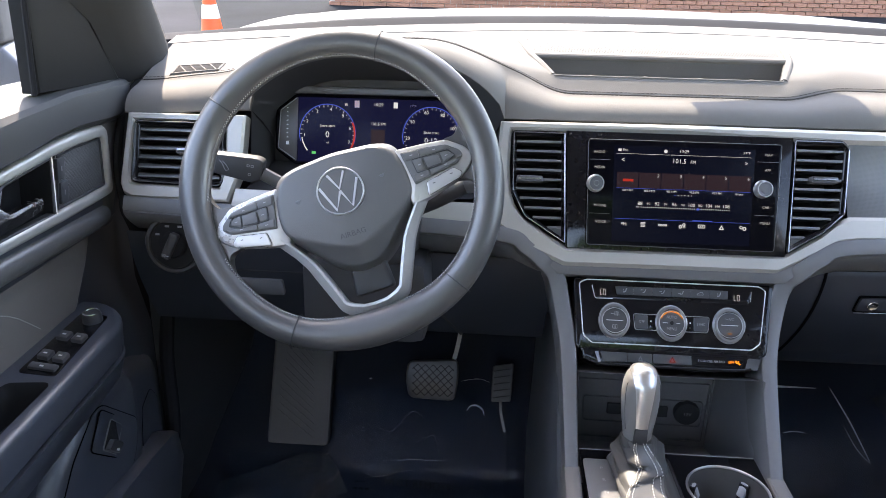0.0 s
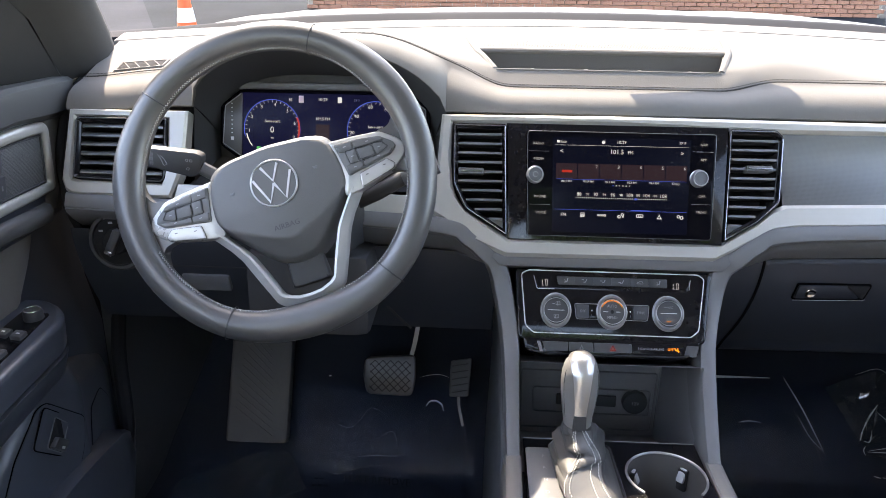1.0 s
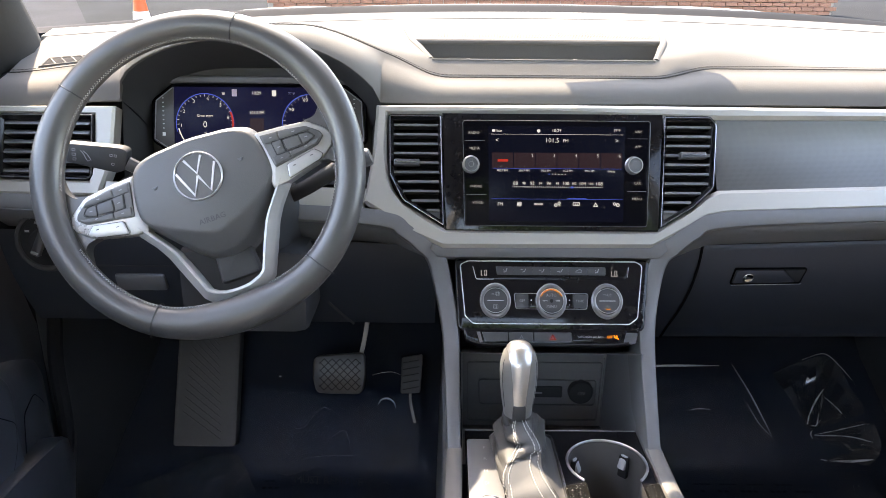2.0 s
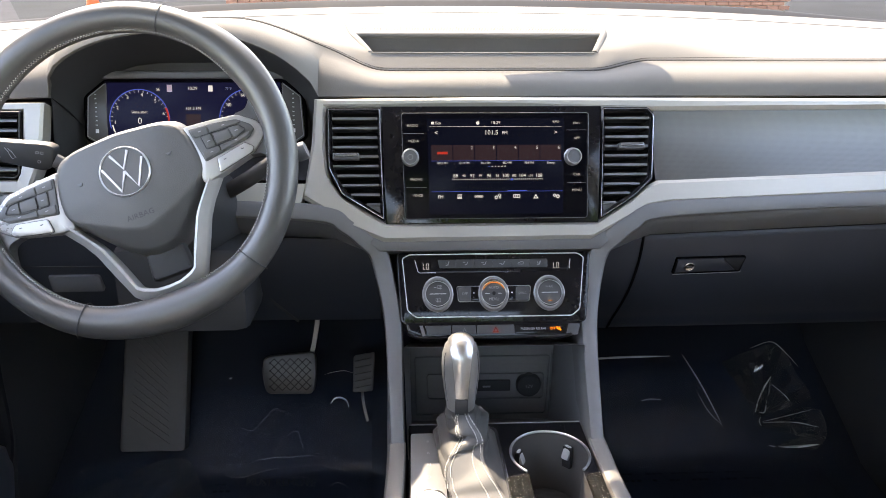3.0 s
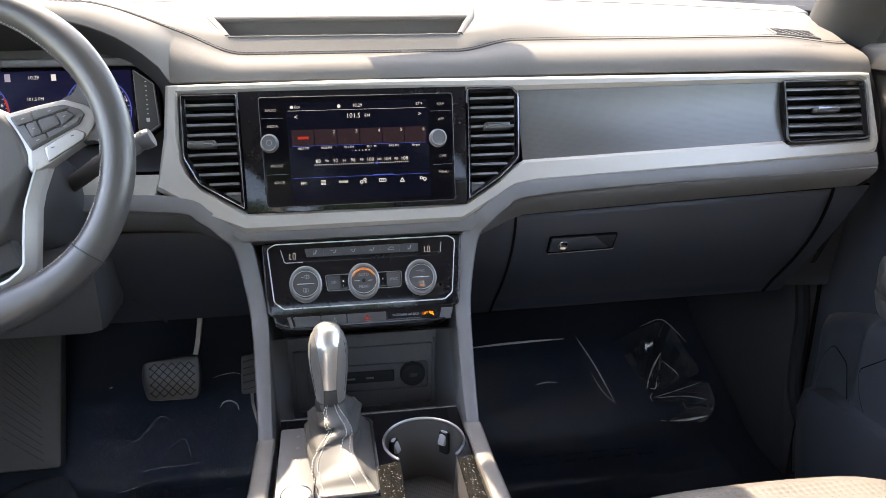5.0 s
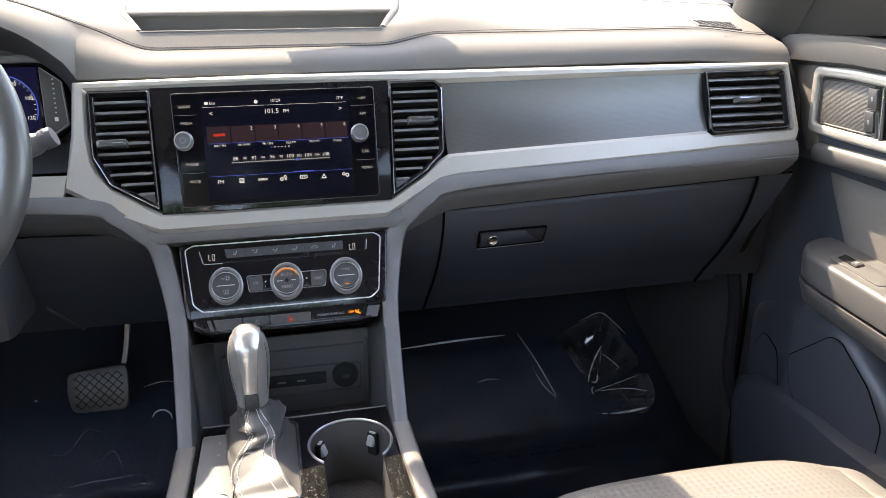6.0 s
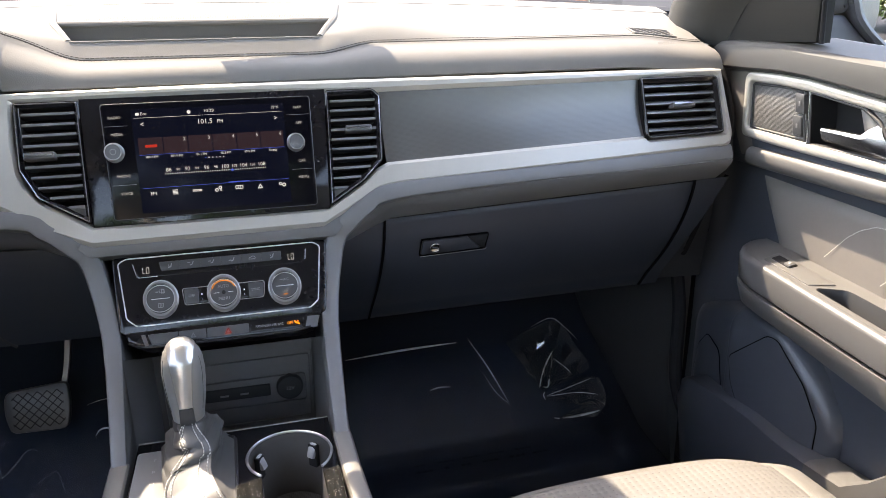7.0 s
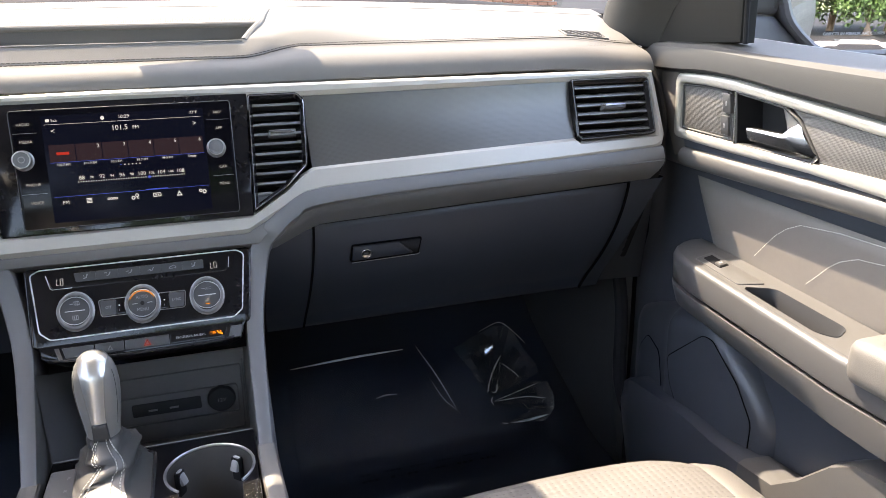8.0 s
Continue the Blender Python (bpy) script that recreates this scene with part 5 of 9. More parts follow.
bm = bmesh.new()
sweep(bm, [C.at(-0.4745 + 0.0375 * math.cos(radians(a)), 0.7570 + 0.0375 * math.sin(radians(a)), gh + 0.0004) for a in (192, 200, 212, 220)], [(-0.0008, 0), (-0.0008, 0.0002), (0.0008, 0.0002), (0.0008, 0)], C.n)
part("needle_arc", bm, LITWHITE, cd)
say("Since start", -0.4745, 0.7675, 0.0052, LITWHITE, cd, C, gh)
say("0", -0.4745, 0.7555, 0.0125, LITWHITE, cd, C, gh)
say("mi", -0.4745, 0.7445, 0.0042, LITWHITE, cd, C, gh)
say("Since start", -0.3255, 0.7625, 0.0052, LITWHITE, cd, C, gh)
say("0:12", -0.3255, 0.7510, 0.0110, LITWHITE, cd, C, gh)
say("10:29", -0.4015, 0.7985, 0.0062, LITWHITE, cd, C, gh)
say("101.5 FM", -0.4015, 0.7720, 0.0056, LITWHITE, cd, C, gh)
say("77°F", -0.3525, 0.7980, 0.0048, GREYINK, cd, C, gh)
say("SE", -0.4480, 0.7975, 0.0050, LITWHITE, cd, C, gh)
plate(cd, "icon", C, -0.436, -0.429, 0.7940, 0.8035, gh, mat("pale_rose_icon", (0.75, 0.55, 0.57), 0.5))
plate(cd, "icon", C, -0.380, -0.374, 0.7945, 0.8025, gh, LITWHITE)
plate(cd, "album_tile", C, -0.4115, -0.3915, 0.7445, 0.7645, gh, LITPLUM)
plate(cd, "icon", C, -0.497, -0.491, 0.728, 0.732, gh, LITGREEN)

# ---- steering wheel ----
TURN_W = radians(20)
vd = V(0, 0.387, 0.922)
WP = FreePlane((-0.402, -0.178 + 0.42 * (0.7470 - 0.76), 0.7470), V(1, 0, 0) * math.cos(TURN_W) + vd * math.sin(TURN_W), V(1, 0, 0) * -math.sin(TURN_W) + vd * math.cos(TURN_W))
wheel = thing("steering_wheel", WP.at(0, 0, -0.08), "black leather steering wheel, turned slightly, with silver spokes", "steering wheel")


def rim_r(a):
    """Radius of the rim's middle line; flattened at the foot."""
    d = abs((math.degrees(a) + 90 + 180) % 360 - 180)
    return 0.1635 if d > 42 else 0.1635 - 0.0062 * (0.5 + 0.5 * math.cos(math.pi * d / 42))


bm = bmesh.new()
NR = 120
path = [WP.at(rim_r(2 * math.pi * i / NR) * math.cos(2 * math.pi * i / NR), rim_r(2 * math.pi * i / NR) * math.sin(2 * math.pi * i / NR)) for i in range(NR)]
scl = []
for i in range(NR):
    a = math.degrees(2 * math.pi * i / NR) % 360
    g = 1 + 0.10 * max(math.exp(-((a - 25) / 16) ** 2), math.exp(-((a - 155) / 16) ** 2)) + 0.22 * math.exp(-((a - 270) / 22) ** 2)
    scl.append((g, 1.0))
sec = [(0.0163 * math.cos(2 * math.pi * k / 20), 0.0150 * math.sin(2 * math.pi * k / 20)) for k in range(20)]
sweep(bm, path, sec, WP.n, closed=True, scale=scl)
part("rim", bm, LEATHER, wheel, "smooth dark leather rim")
for a in (58, 128, 236, 304):      # seams across the rim
    bm = bmesh.new()
    t = radians(a)
    r = rim_r(t)
    c0 = WP.at(r * math.cos(t), r * math.sin(t))
    rad = (c0 - WP.o).normalized()
    gs = [c0 + rad * (0.0166 * math.cos(q)) * (1.02 + (0.1 if a in (236, 304) else 0)) + WP.n * (0.0153 * math.sin(q)) for q in [radians(-30 + 15 * k) for k in range(17)]]
    tube(bm, gs, 0.0007, 6, normal=WP.u.cross(rad) + V(0.01, 0, 0.02))
    part("rim_seam", bm, BLACKPL, wheel)
for a0, a1 in ((24, 168), (194, 256), (284, 346)):      # pale cross-stitch round the inner side
    bm = bmesh.new()
    count = int((a1 - a0) * 1.6)
    line = []
    for k in range(count + 1):
        t = radians(a0 + (a1 - a0) * k / count)
        i = int(round(math.degrees(t) / 360 * NR)) % NR
        q = radians(13 + (10 if k % 2 else 0))
        r = rim_r(t) - 0.0165 * math.cos(q) * scl[i][0]
        line.append(WP.at(r * math.cos(t), r * math.sin(t), 0.0152 * math.sin(q)))
    tube(bm, line, 0.0006, 4, normal=WP.n)
    part("thread", bm, WHEELTHREAD, wheel, smooth=0)
    bm = bmesh.new()
    line = []
    for k in range(61):
        t = radians(a0 + (a1 - a0) * k / 60)
        i = int(round(math.degrees(t) / 360 * NR)) % NR
        r = rim_r(t) - 0.0158 * math.cos(radians(18)) * scl[i][0]
        line.append(WP.at(r * math.cos(t), r * math.sin(t), 0.0146 * math.sin(radians(18))))
    tube(bm, line, 0.0011, 6, normal=WP.n)
    part("sewn_groove", bm, BLACKPL, wheel)

hubhalf = [(0.0, 0.0440), (0.048, 0.0400), (0.0675, 0.0335), (0.0765, 0.016), (0.0805, -0.008), (0.0800, -0.0285), (0.0620, -0.0490), (0.0470, -0.0660), (0.0335, -0.0800), (0.0180, -0.0908), (0.0, -0.0925)]
hubpts = rounded(hubhalf + [(-a, b) for a, b in hubhalf[-2:0:-1]], 0.010, 4)
bm = bmesh.new()
rows = []
if area(hubpts) < 0:
    hubpts = hubpts[::-1]
ctr = V(0, -0.022)
rings = [(1.0, -0.055), (1.0, -0.020), (0.995, -0.012), (0.97, -0.005), (0.92, 0.0)] + [(0.9 - 0.04 * k, 0.001 + 0.006 * math.sin(0.5 * math.pi * (k + 1) / 23)) for k in range(22)] + [(0.02, 0.007)]
for f, h in rings:
    row = []
    for p in hubpts:
        a, b = ctr.x + (p[0] - ctr.x) * f, ctr.y + (p[1] - ctr.y) * f
        chin = max(0.0, -0.0665 + 0.0365 * min(1.0, abs(a) / 0.0765) ** 1.35 - b)
        row.append(WP.at(a, b, h - (0.75 * chin if h > -0.05 else 0)))
    rows.append(row)
loft(bm, rows, wrap=True, caps=True)
part("airbag_cover", bm, HUBSKIN, wheel, "graphite airbag cover with embossed lettering")
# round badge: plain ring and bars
bm = bmesh.new()
ring(bm, WP, circle(0.0, -0.004, 0.0265, 40), circle(0.0, -0.004, 0.0246, 40), 0.0045, 0.0090, 0.001)
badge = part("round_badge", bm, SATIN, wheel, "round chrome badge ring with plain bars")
bm = bmesh.new()
lathe(bm, WP, 0.0, -0.004, [(0.0248, 0.005), (0.0248, 0.0076), (0.001, 0.0078)], 36)
part("badge_field", bm, HUBSKIN, badge)
for pts in ([(-0.0215, 0.005), (-0.009, -0.0235), (0.0, -0.004)], [(0.0215, 0.005), (0.009, -0.0235), (0.0, -0.004)], [(-0.0095, 0.0165), (0.0, -0.0015), (0.0095, 0.0165)]):
    bm = bmesh.new()
    sweep(bm, [WP.at(a, b, 0.0080) for a, b in pts], [(-0.0016, -0.001), (-0.0012, 0.0008), (0.0012, 0.0008), (0.0016, -0.001)], WP.n)
    part("badge_bar", bm, SATIN, badge)
words("lettering", "AIRBAG", WP, 0.0, -0.0525, 0.0064, 0.0085, KEYSKIN, wheel)
for sd in (-1, 1):
    bm = bmesh.new()
    slab(bm, WP, [(sd * 0.048 - 0.003, 0.0005), (sd * 0.048 + 0.003, 0.0005), (sd * 0.048 + 0.0015, -0.0025), (sd * 0.048 - 0.0015, -0.0025)], 0.0, 0.0050, 0.0004)
    part("horn_mark", bm, LOWER, wheel)
    # spoke: silver frame, key field, keys
    so = rounded([(sd * 0.068, 0.0230), (sd * 0.097, 0.0208), (sd * 0.126, 0.0172), (sd * 0.1440, 0.0035), (sd * 0.1495, -0.0080), (sd * 0.1445, -0.0175), (sd * 0.131, -0.0280), (sd * 0.0905, -0.0392), (sd * 0.070, -0.042)], 0.004, 3)
    bm = bmesh.new()
    slab(bm, WP, so, -0.018, -0.002, 0.003)
    sp = part("spoke", bm, WHEELSILVER, wheel, "satin silver spoke")
    bm = bmesh.new()
    ki = rounded([(sd * 0.0735, 0.0172), (sd * 0.0995, 0.0155), (sd * 0.1245, 0.0112), (sd * 0.1370, 0.0012), (sd * 0.1395, -0.0050), (sd * 0.1310, -0.0126), (sd * 0.0800, -0.0212)], 0.002, 3)
    slab(bm, WP, ki, -0.006, 0.0003, 0.0008)
    kf = part("key_field", bm, HUBSKIN, sp, "dark field of wheel keys")
    keys = ([(0.0755, 0.0160), (0.0935, 0.0150), (0.0930, 0.0060), (0.0775, 0.0062)], [(0.0945, 0.0149), (0.1240, 0.0102), (0.1285, 0.0055), (0.0945, 0.0062)],
            [(0.0800, -0.0102), (0.0990, -0.0098), (0.0992, -0.0165), (0.0815, -0.0195)], [(0.1002, -0.0098), (0.1245, -0.0080), (0.1355, -0.0060), (0.1300, -0.0115), (0.1004, -0.0163)],
            [(0.0845, 0.0052), (0.0952, 0.0052), (0.0962, -0.0088), (0.0865, -0.0090)], [(0.1145, 0.0050), (0.1250, 0.0030), (0.1300, -0.0030), (0.1165, -0.0082)])
    for kp in keys:
        o = rounded([(sd * a, b) for a, b in kp], 0.0012, 3)
        bm = bmesh.new()
        slab(bm, WP, o, -0.001, 0.0016, 0.0006)
        k2 = part("key", bm, HUBSKIN, kf)
        cx, cy = sum(a for a, b in kp) / len(kp) * sd, sum(b for a, b in kp) / len(kp)
        plate(k2, "mark", WP, cx - 0.0016, cx + 0.0016, cy - 0.0005, cy + 0.0005, 0.0019, GREYINK)
    o = rounded([(sd * a, b) for a, b in ((0.0968, 0.0042), (0.1135, 0.0035), (0.1150, -0.0072), (0.0978, -0.0082))], 0.002, 3)
    bm = bmesh.new()
    slab(bm, WP, o, -0.001, 0.0026, 0.0008)
    k2 = part("key", bm, HUBSKIN, kf)
    bm = bmesh.new()
    tube(bm, [WP.at(*p, 0.0022) for p in o], 0.0004, 5, closed=True)
    part("key_outline", bm, KEYSKIN, k2)
    bm = bmesh.new()
    group_ = rounded([(sd * a, b) for a, b in ((0.0838, 0.0060), (0.1250, 0.0046), (0.1310, -0.0030), (0.1170, -0.0092), (0.0858, -0.0098))], 0.002, 3)
    tube(bm, [WP.at(*p, 0.0013) for p in group_], 0.0006, 5, closed=True)
    part("key_gap", bm, BLACKPL, kf)
    bm = bmesh.new()
    lo = rounded([(sd * 0.0925, -0.0222), (sd * 0.1255, -0.0158), (sd * 0.1330, -0.0232), (sd * 0.1295, -0.0280), (sd * 0.0905, -0.0372)], 0.002, 3)
    slab(bm, WP, lo, -0.004, 0.0005, 0.0012)
    lk = part("lower_key", bm, WHEELSILVER, sp, "silver rocker key")
    bm = bmesh.new()
    tube(bm, [WP.at(*p, -0.001) for p in lo], 0.0005, 5, closed=True)
    part("key_gap", bm, BLACKPL, lk)
    for q in (0.100, 0.121):
        plate(lk, "mark", WP, sd * q - 0.0015, sd * q + 0.0015, -0.0262 + 0.2 * (q - 0.1), -0.0252 + 0.2 * (q - 0.1), 0.0009, KEYSKIN)
    # leather shoulder that flares from the rim round the spoke's tip
    edge_in = smooth_path([(0.1475, 0.052, 0), (0.1462, 0.036, 0), (0.1412, 0.0250, 0), (0.1345, 0.0196, 0), (0.1235, 0.0180, 0), (0.118, 0.008, 0), (0.116, -0.010, 0), (0.1190, -0.0270, 0), (0.1285, -0.0295, 0), (0.1375, -0.0318, 0), (0.1425, -0.0385, 0), (0.1440, -0.0540, 0)], 4)
    rows = []
    for m, p in enumerate(edge_in):
        t = radians(20.0 - 41.0 * m / (len(edge_in) - 1))
        q = V(0.1535 * math.cos(t), 0.1535 * math.sin(t), 0)
        line = [q.lerp(p, f) for f in (0.0, 0.08, 0.16, 0.24, 0.35, 0.5, 0.7, 0.9, 1.0)]
        row = [WP.at(sd * c.x, c.y, -0.0052 + 0.0152 * ease((c.length - 0.1478) / 0.0060)) for c in line]
        rows.append(row + [WP.at(sd * p.x, p.y, -0.022)])
    bm = bmesh.new()
    loft(bm, rows if sd > 0 else rows[::-1])
    part("rim_shoulder", bm, LEATHER, wheel, smooth=60)
vi = [(0.0785, -0.032), (0.0560, -0.0622), (0.0500, -0.0715), (0.0400, -0.0945), (0.0300, -0.1205), (0.0245, -0.1245), (0.0130, -0.1288), (0.0, -0.1298)]
vo = [(0.0890, -0.037), (0.0715, -0.0590), (0.0625, -0.0740), (0.0510, -0.1020), (0.0395, -0.1290), (0.0330, -0.1350), (0.0150, -0.1415), (0.0, -0.1425)]
vi, vo = [[Vector(q) for q in p] + [Vector((-a, b)) for a, b in p[-2::-1]] for p in (vi, vo)]
bm = bmesh.new()
rows = []
for a, b in zip(vi, vo):
    rows.append([WP.at(a.x + (b.x - a.x) * f, a.y + (b.y - a.y) * f, h) for f, h in ((0.0, -0.022), (0.0, -0.005), (0.05, -0.0030), (0.26, -0.0018), (0.32, -0.0032), (0.90, -0.0090), (0.98, -0.011), (1.0, -0.022))])
loft(bm, rows)
part("lower_spoke", bm, VSILVER, wheel, "V-shaped satin silver lower spoke", smooth=35)
bm = bmesh.new()
slab(bm, WP, rounded([(-0.050, -0.139), (0.050, -0.139), (0.062, -0.156), (-0.062, -0.156)], 0.006, 4), -0.014, -0.002, 0.004)
part("rim_shoulder", bm, LEATHER, wheel)
bm = bmesh.new()
slab(bm, WP, rounded([(-0.06, 0.02), (-0.05, -0.06), (-0.02, -0.085), (0.02, -0.085), (0.05, -0.06), (0.06, 0.02)], 0.01, 3), -0.075, -0.030, 0.004)
part("hub_back", bm, BLACKPL, wheel)
bm = bmesh.new()
slab(bm, WP, rounded([(-0.020, -0.075), (0.020, -0.075), (0.023, -0.118), (-0.023, -0.118)], 0.004, 3), -0.045, -0.030, 0.004)
part("lower_cover", bm, BLACKPL, wheel)

# ---- steering column and stalks ----
col = thing("steering_column", (-0.40, 0.0, 0.62), "dark plastic steering column shroud with two stalks", "steering column")
bm = bmesh.new()
CP = FreePlane((-0.40, -0.10, 0.712), (1, 0, 0), (0, 0.387, 0.922))
rows = []
for h, k, dz in ((0.045, 0.86, 0.0), (0.04, 0.95, 0.0), (-0.01, 1.0, 0), (-0.07, 1.02, 0), (-0.13, 1.04, -0.01)):
    o = rounded([(-0.060 * k, 0.035 * k), (-0.075 * k, -0.02), (-0.050 * k, -0.075 * k), (0.050 * k, -0.075 * k), (0.075 * k, -0.02), (0.060 * k, 0.035 * k)], 0.02, 5)
    rows.append([CP.at(a, b + dz, h) for a, b in o])
loft(bm, rows, wrap=True, caps=True)
part("shroud", bm, BLACKPL, col)
bm = bmesh.new()
box(bm, (-0.40, -0.01, 0.56), (0.17, 0.12, 0.12), bevel=0.02)
part("knee_cover", bm, BLACKPL, col)
# left stalk: flat paddle with printed marks
bm = bmesh.new()
path = smooth_path([(-0.470, -0.055, 0.705), (-0.498, -0.078, 0.722), (-0.520, -0.088, 0.737)], 4)
tube(bm, path, 0.0085, 10, normal=V(0, -1, 0.2), scale=[(1.0, 0.8)] * len(path))
stalk = part("indicator_stalk", bm, LOWER, col, "black indicator stalk")
SP = FreePlane((-0.552, -0.094, 0.7455), (0.985, 0.10, -0.155), (0.16, 0.05, 0.98))
bm = bmesh.new()
slab(bm, SP, rounded([(-0.037, 0.0125), (-0.037, -0.0105), (0.024, -0.0165), (0.034, -0.011), (0.035, 0.0125), (0.026, 0.0155)], 0.004, 4), -0.016, 0.003, 0.003)
pad = part("paddle", bm, BLACKPL, stalk)
for a, b, w in ((-0.026, 0.0055, 0.004), (-0.0255, 0.0, 0.0045), (-0.0245, -0.0055, 0.004), (0.0165, 0.0045, 0.0035), (0.0215, 0.0045, 0.0035), (0.019, -0.006, 0.0035)):        # lamp signs
    bm = bmesh.new()
    o = rounded([(a - w / 2, b - 0.0016), (a + w / 2, b - 0.0016), (a + w / 2, b + 0.0016), (a - w / 2, b + 0.0016)], 0.0008, 2)
    ring(bm, SP, o, inset(o, 0.0006), 0.002, 0.0033, 0.0001)
    part("mark", bm, GREYINK, pad)
bm = bmesh.new()
stroke(bm, SP, [(-0.0185, 0.0060), (-0.0145, 0.0020), (-0.0115, -0.0035), (-0.0095, -0.0060), (-0.0060, -0.0040), (-0.0105, 0.0020), (-0.0150, 0.0055)], 0.003, 0.0004)
part("mark", bm, GREYINK, pad)
bm = bmesh.new()
path = smooth_path([(-0.330, -0.055, 0.690), (-0.300, -0.078, 0.710), (-0.270, -0.086, 0.730), (-0.250, -0.088, 0.738)], 4)
tube(bm, path, 0.0095, 12, normal=V(0, -1, 0.2), scale=[(1.0, 0.9)] * len(path))
st2 = part("wiper_stalk", bm, BLACKPL, col, "black wiper stalk with a grey end cap")
RP = FreePlane((-0.247, -0.088, 0.740), V(0, -1, 0.1), V(-0.35, -0.1, 0.93))
bm = bmesh.new()
lathe(bm, RP, 0, 0, [(0.0105, -0.022), (0.0112, -0.019), (0.0112, -0.010), (0.0100, -0.008), (0.0125, 0.0), (0.0125, 0.020), (0.0105, 0.024), (0.002, 0.0245)], 20)
part("end_cap", bm, LOWER, st2)
for k in range(8):
    bm = bmesh.new()
    a = math.pi * k / 7
    box(bm, RP.at(0.0112 * math.cos(a), 0.0112 * math.sin(a), -0.0145), (0.0015, 0.0015, 0.0015))
    part("knurl", bm, LOWER, st2)

# ---- centre console ----
con = thing("centre_console", (0, -0.2, 0.03), "centre console with glossy black top and slate-grey sides", "centre console")
ZC = 0.398
TOP = FreePlane((0, 0, ZC), (1, 0, 0), (0, 1, 0))
bm = bmesh.new()
cupr = []
for i in range(40):
    a = radians(-46 + (360 - 88) * i / 39)
    cupr.append((0.0605 + 0.0475 * math.cos(a), -0.203 + 0.0475 * math.sin(a)))
cupr += [(0.0285, -0.250), (0.0285, -0.330), (0.0935, -0.330), (0.0935, -0.250)]
boot = rounded([(-0.0600, -0.150), (-0.0620, -0.292), (0.0010, -0.292), (-0.0010, -0.150)], 0.006, 3)
holed(bm, TOP, [(-0.1090, -0.134), (-0.1090, -0.520), (0.1090, -0.520), (0.1120, -0.134)][::-1], [cupr, boot], -0.012, 0.0)
part("top_panel", bm, GLOSS, con, "dusty piano-black top panel")
bm = bmesh.new()     # cup well
rows = [[TOP.at(*p, 0.0) for p in cupr], [TOP.at(0.0605 + (p[0] - 0.0605) * 0.97, -0.22 + (p[1] + 0.22) * 0.97, -0.02) for p in cupr], [TOP.at(0.0605 + (p[0] - 0.0605) * 0.86, -0.22 + (p[1] + 0.22) * 0.9, -0.085) for p in cupr]]
loft(bm, rows, wrap=True)
part("cup_well", bm, WELLSKIN, con, "deep black cup holder")
bm = bmesh.new()
slab(bm, FreePlane((0.0605, -0.225, ZC - 0.083), (1, 0, 0), (0, 1, 0)), circle(0, 0, 0.056, 32, 1.6), 0.0, 0.003, 0.001)
part("cup_mat", bm, dotted("ribbed_rubber", (0.09, 0.088, 0.088), (0.03, 0.03, 0.03), 0.005, 0.6), con)
bm = bmesh.new()
arc = [TOP.at(*p, 0.001) for p in cupr[:40]]
tube(bm, arc, 0.0016, 8)
part("cup_rim", bm, SATIN, con, "thin satin cup rim")
for a in (44, 150):     # sprung fingers in the wall of the cup
    turn = Matrix.Rotation(radians(a), 3, "Z")
    rad = turn @ V(1, 0, 0)
    mid = V(0.0605, -0.203, ZC)
    bm = bmesh.new()
    box(bm, mid + rad * 0.0375 - V(0, 0, 0.0165), (0.0065, 0.0105, 0.0185), turn @ Matrix.Rotation(radians(24), 3, "Y"), 0.003)
    part("cup_finger", bm, FINGERSKIN, con, "pale grey sprung cup finger")
    bm = bmesh.new()
    box(bm, mid + rad * 0.0400 - V(0, 0, 0.0235), (0.007, 0.0125, 0.030), turn, 0.002)
    part("finger_slot", bm, BORDER, con, "black slot of the cup finger")
for x0, x1 in ((0.002, 0.0285), (0.0935, 0.112)):      # raised shoulders behind the cup
    bm = bmesh.new()
    slab(bm, TOP, rounded([(x0, -0.252), (x0, -0.36), (x1, -0.36), (x1, -0.246)], 0.004, 3), 0.0005, 0.006, 0.002)
    part("shoulder", bm, DUSTYGLOSS, con, "dusty glossy shoulder behind the cup")
# side bolsters
for sd in (-1, 1):
    path = [V(sd * 0.1235, -0.178, 0.404), V(sd * 0.1250, -0.24, 0.399), V(sd * 0.1290, -0.34, 0.397), V(sd * 0.1330, -0.53, 0.397)]
    bm = bmesh.new()
    sweep(bm, path, [(-0.0105, -0.05), (-0.0105, -0.003), (-0.0085, -0.0006), (-0.004, 0.0006), (0.004, 0.0006), (0.0085, -0.0012), (0.0115, -0.006), (0.0140, -0.05)] if sd < 0 else
          [(-0.0140, -0.05), (-0.0115, -0.006), (-0.0085, -0.0012), (-0.004, 0.0006), (0.004, 0.0006), (0.0085, -0.0006), (0.0105, -0.003), (0.0105, -0.05)], V(0, 0.05, 1))
    part("bolster", bm, CONSOLEPAD, con, "warm grey padded edge")
    bm = bmesh.new()
    rows = []
    for y, zt in ((-0.53, 0.365), (-0.3, 0.365), (-0.19, 0.372), (-0.12, 0.44), (-0.06, 0.52), (0.0, 0.57), (0.12, 0.56), (0.34, 0.50)):
        rows.append([V(sd * (0.121 if y > -0.2 else 0.134), y, zt), V(sd * 0.137, y, zt - 0.03), V(sd * 0.140, y, 0.25), V(sd * 0.150, y, 0.0)])
    loft(bm, rows)
    part("side_wall", bm, LOWER, con)
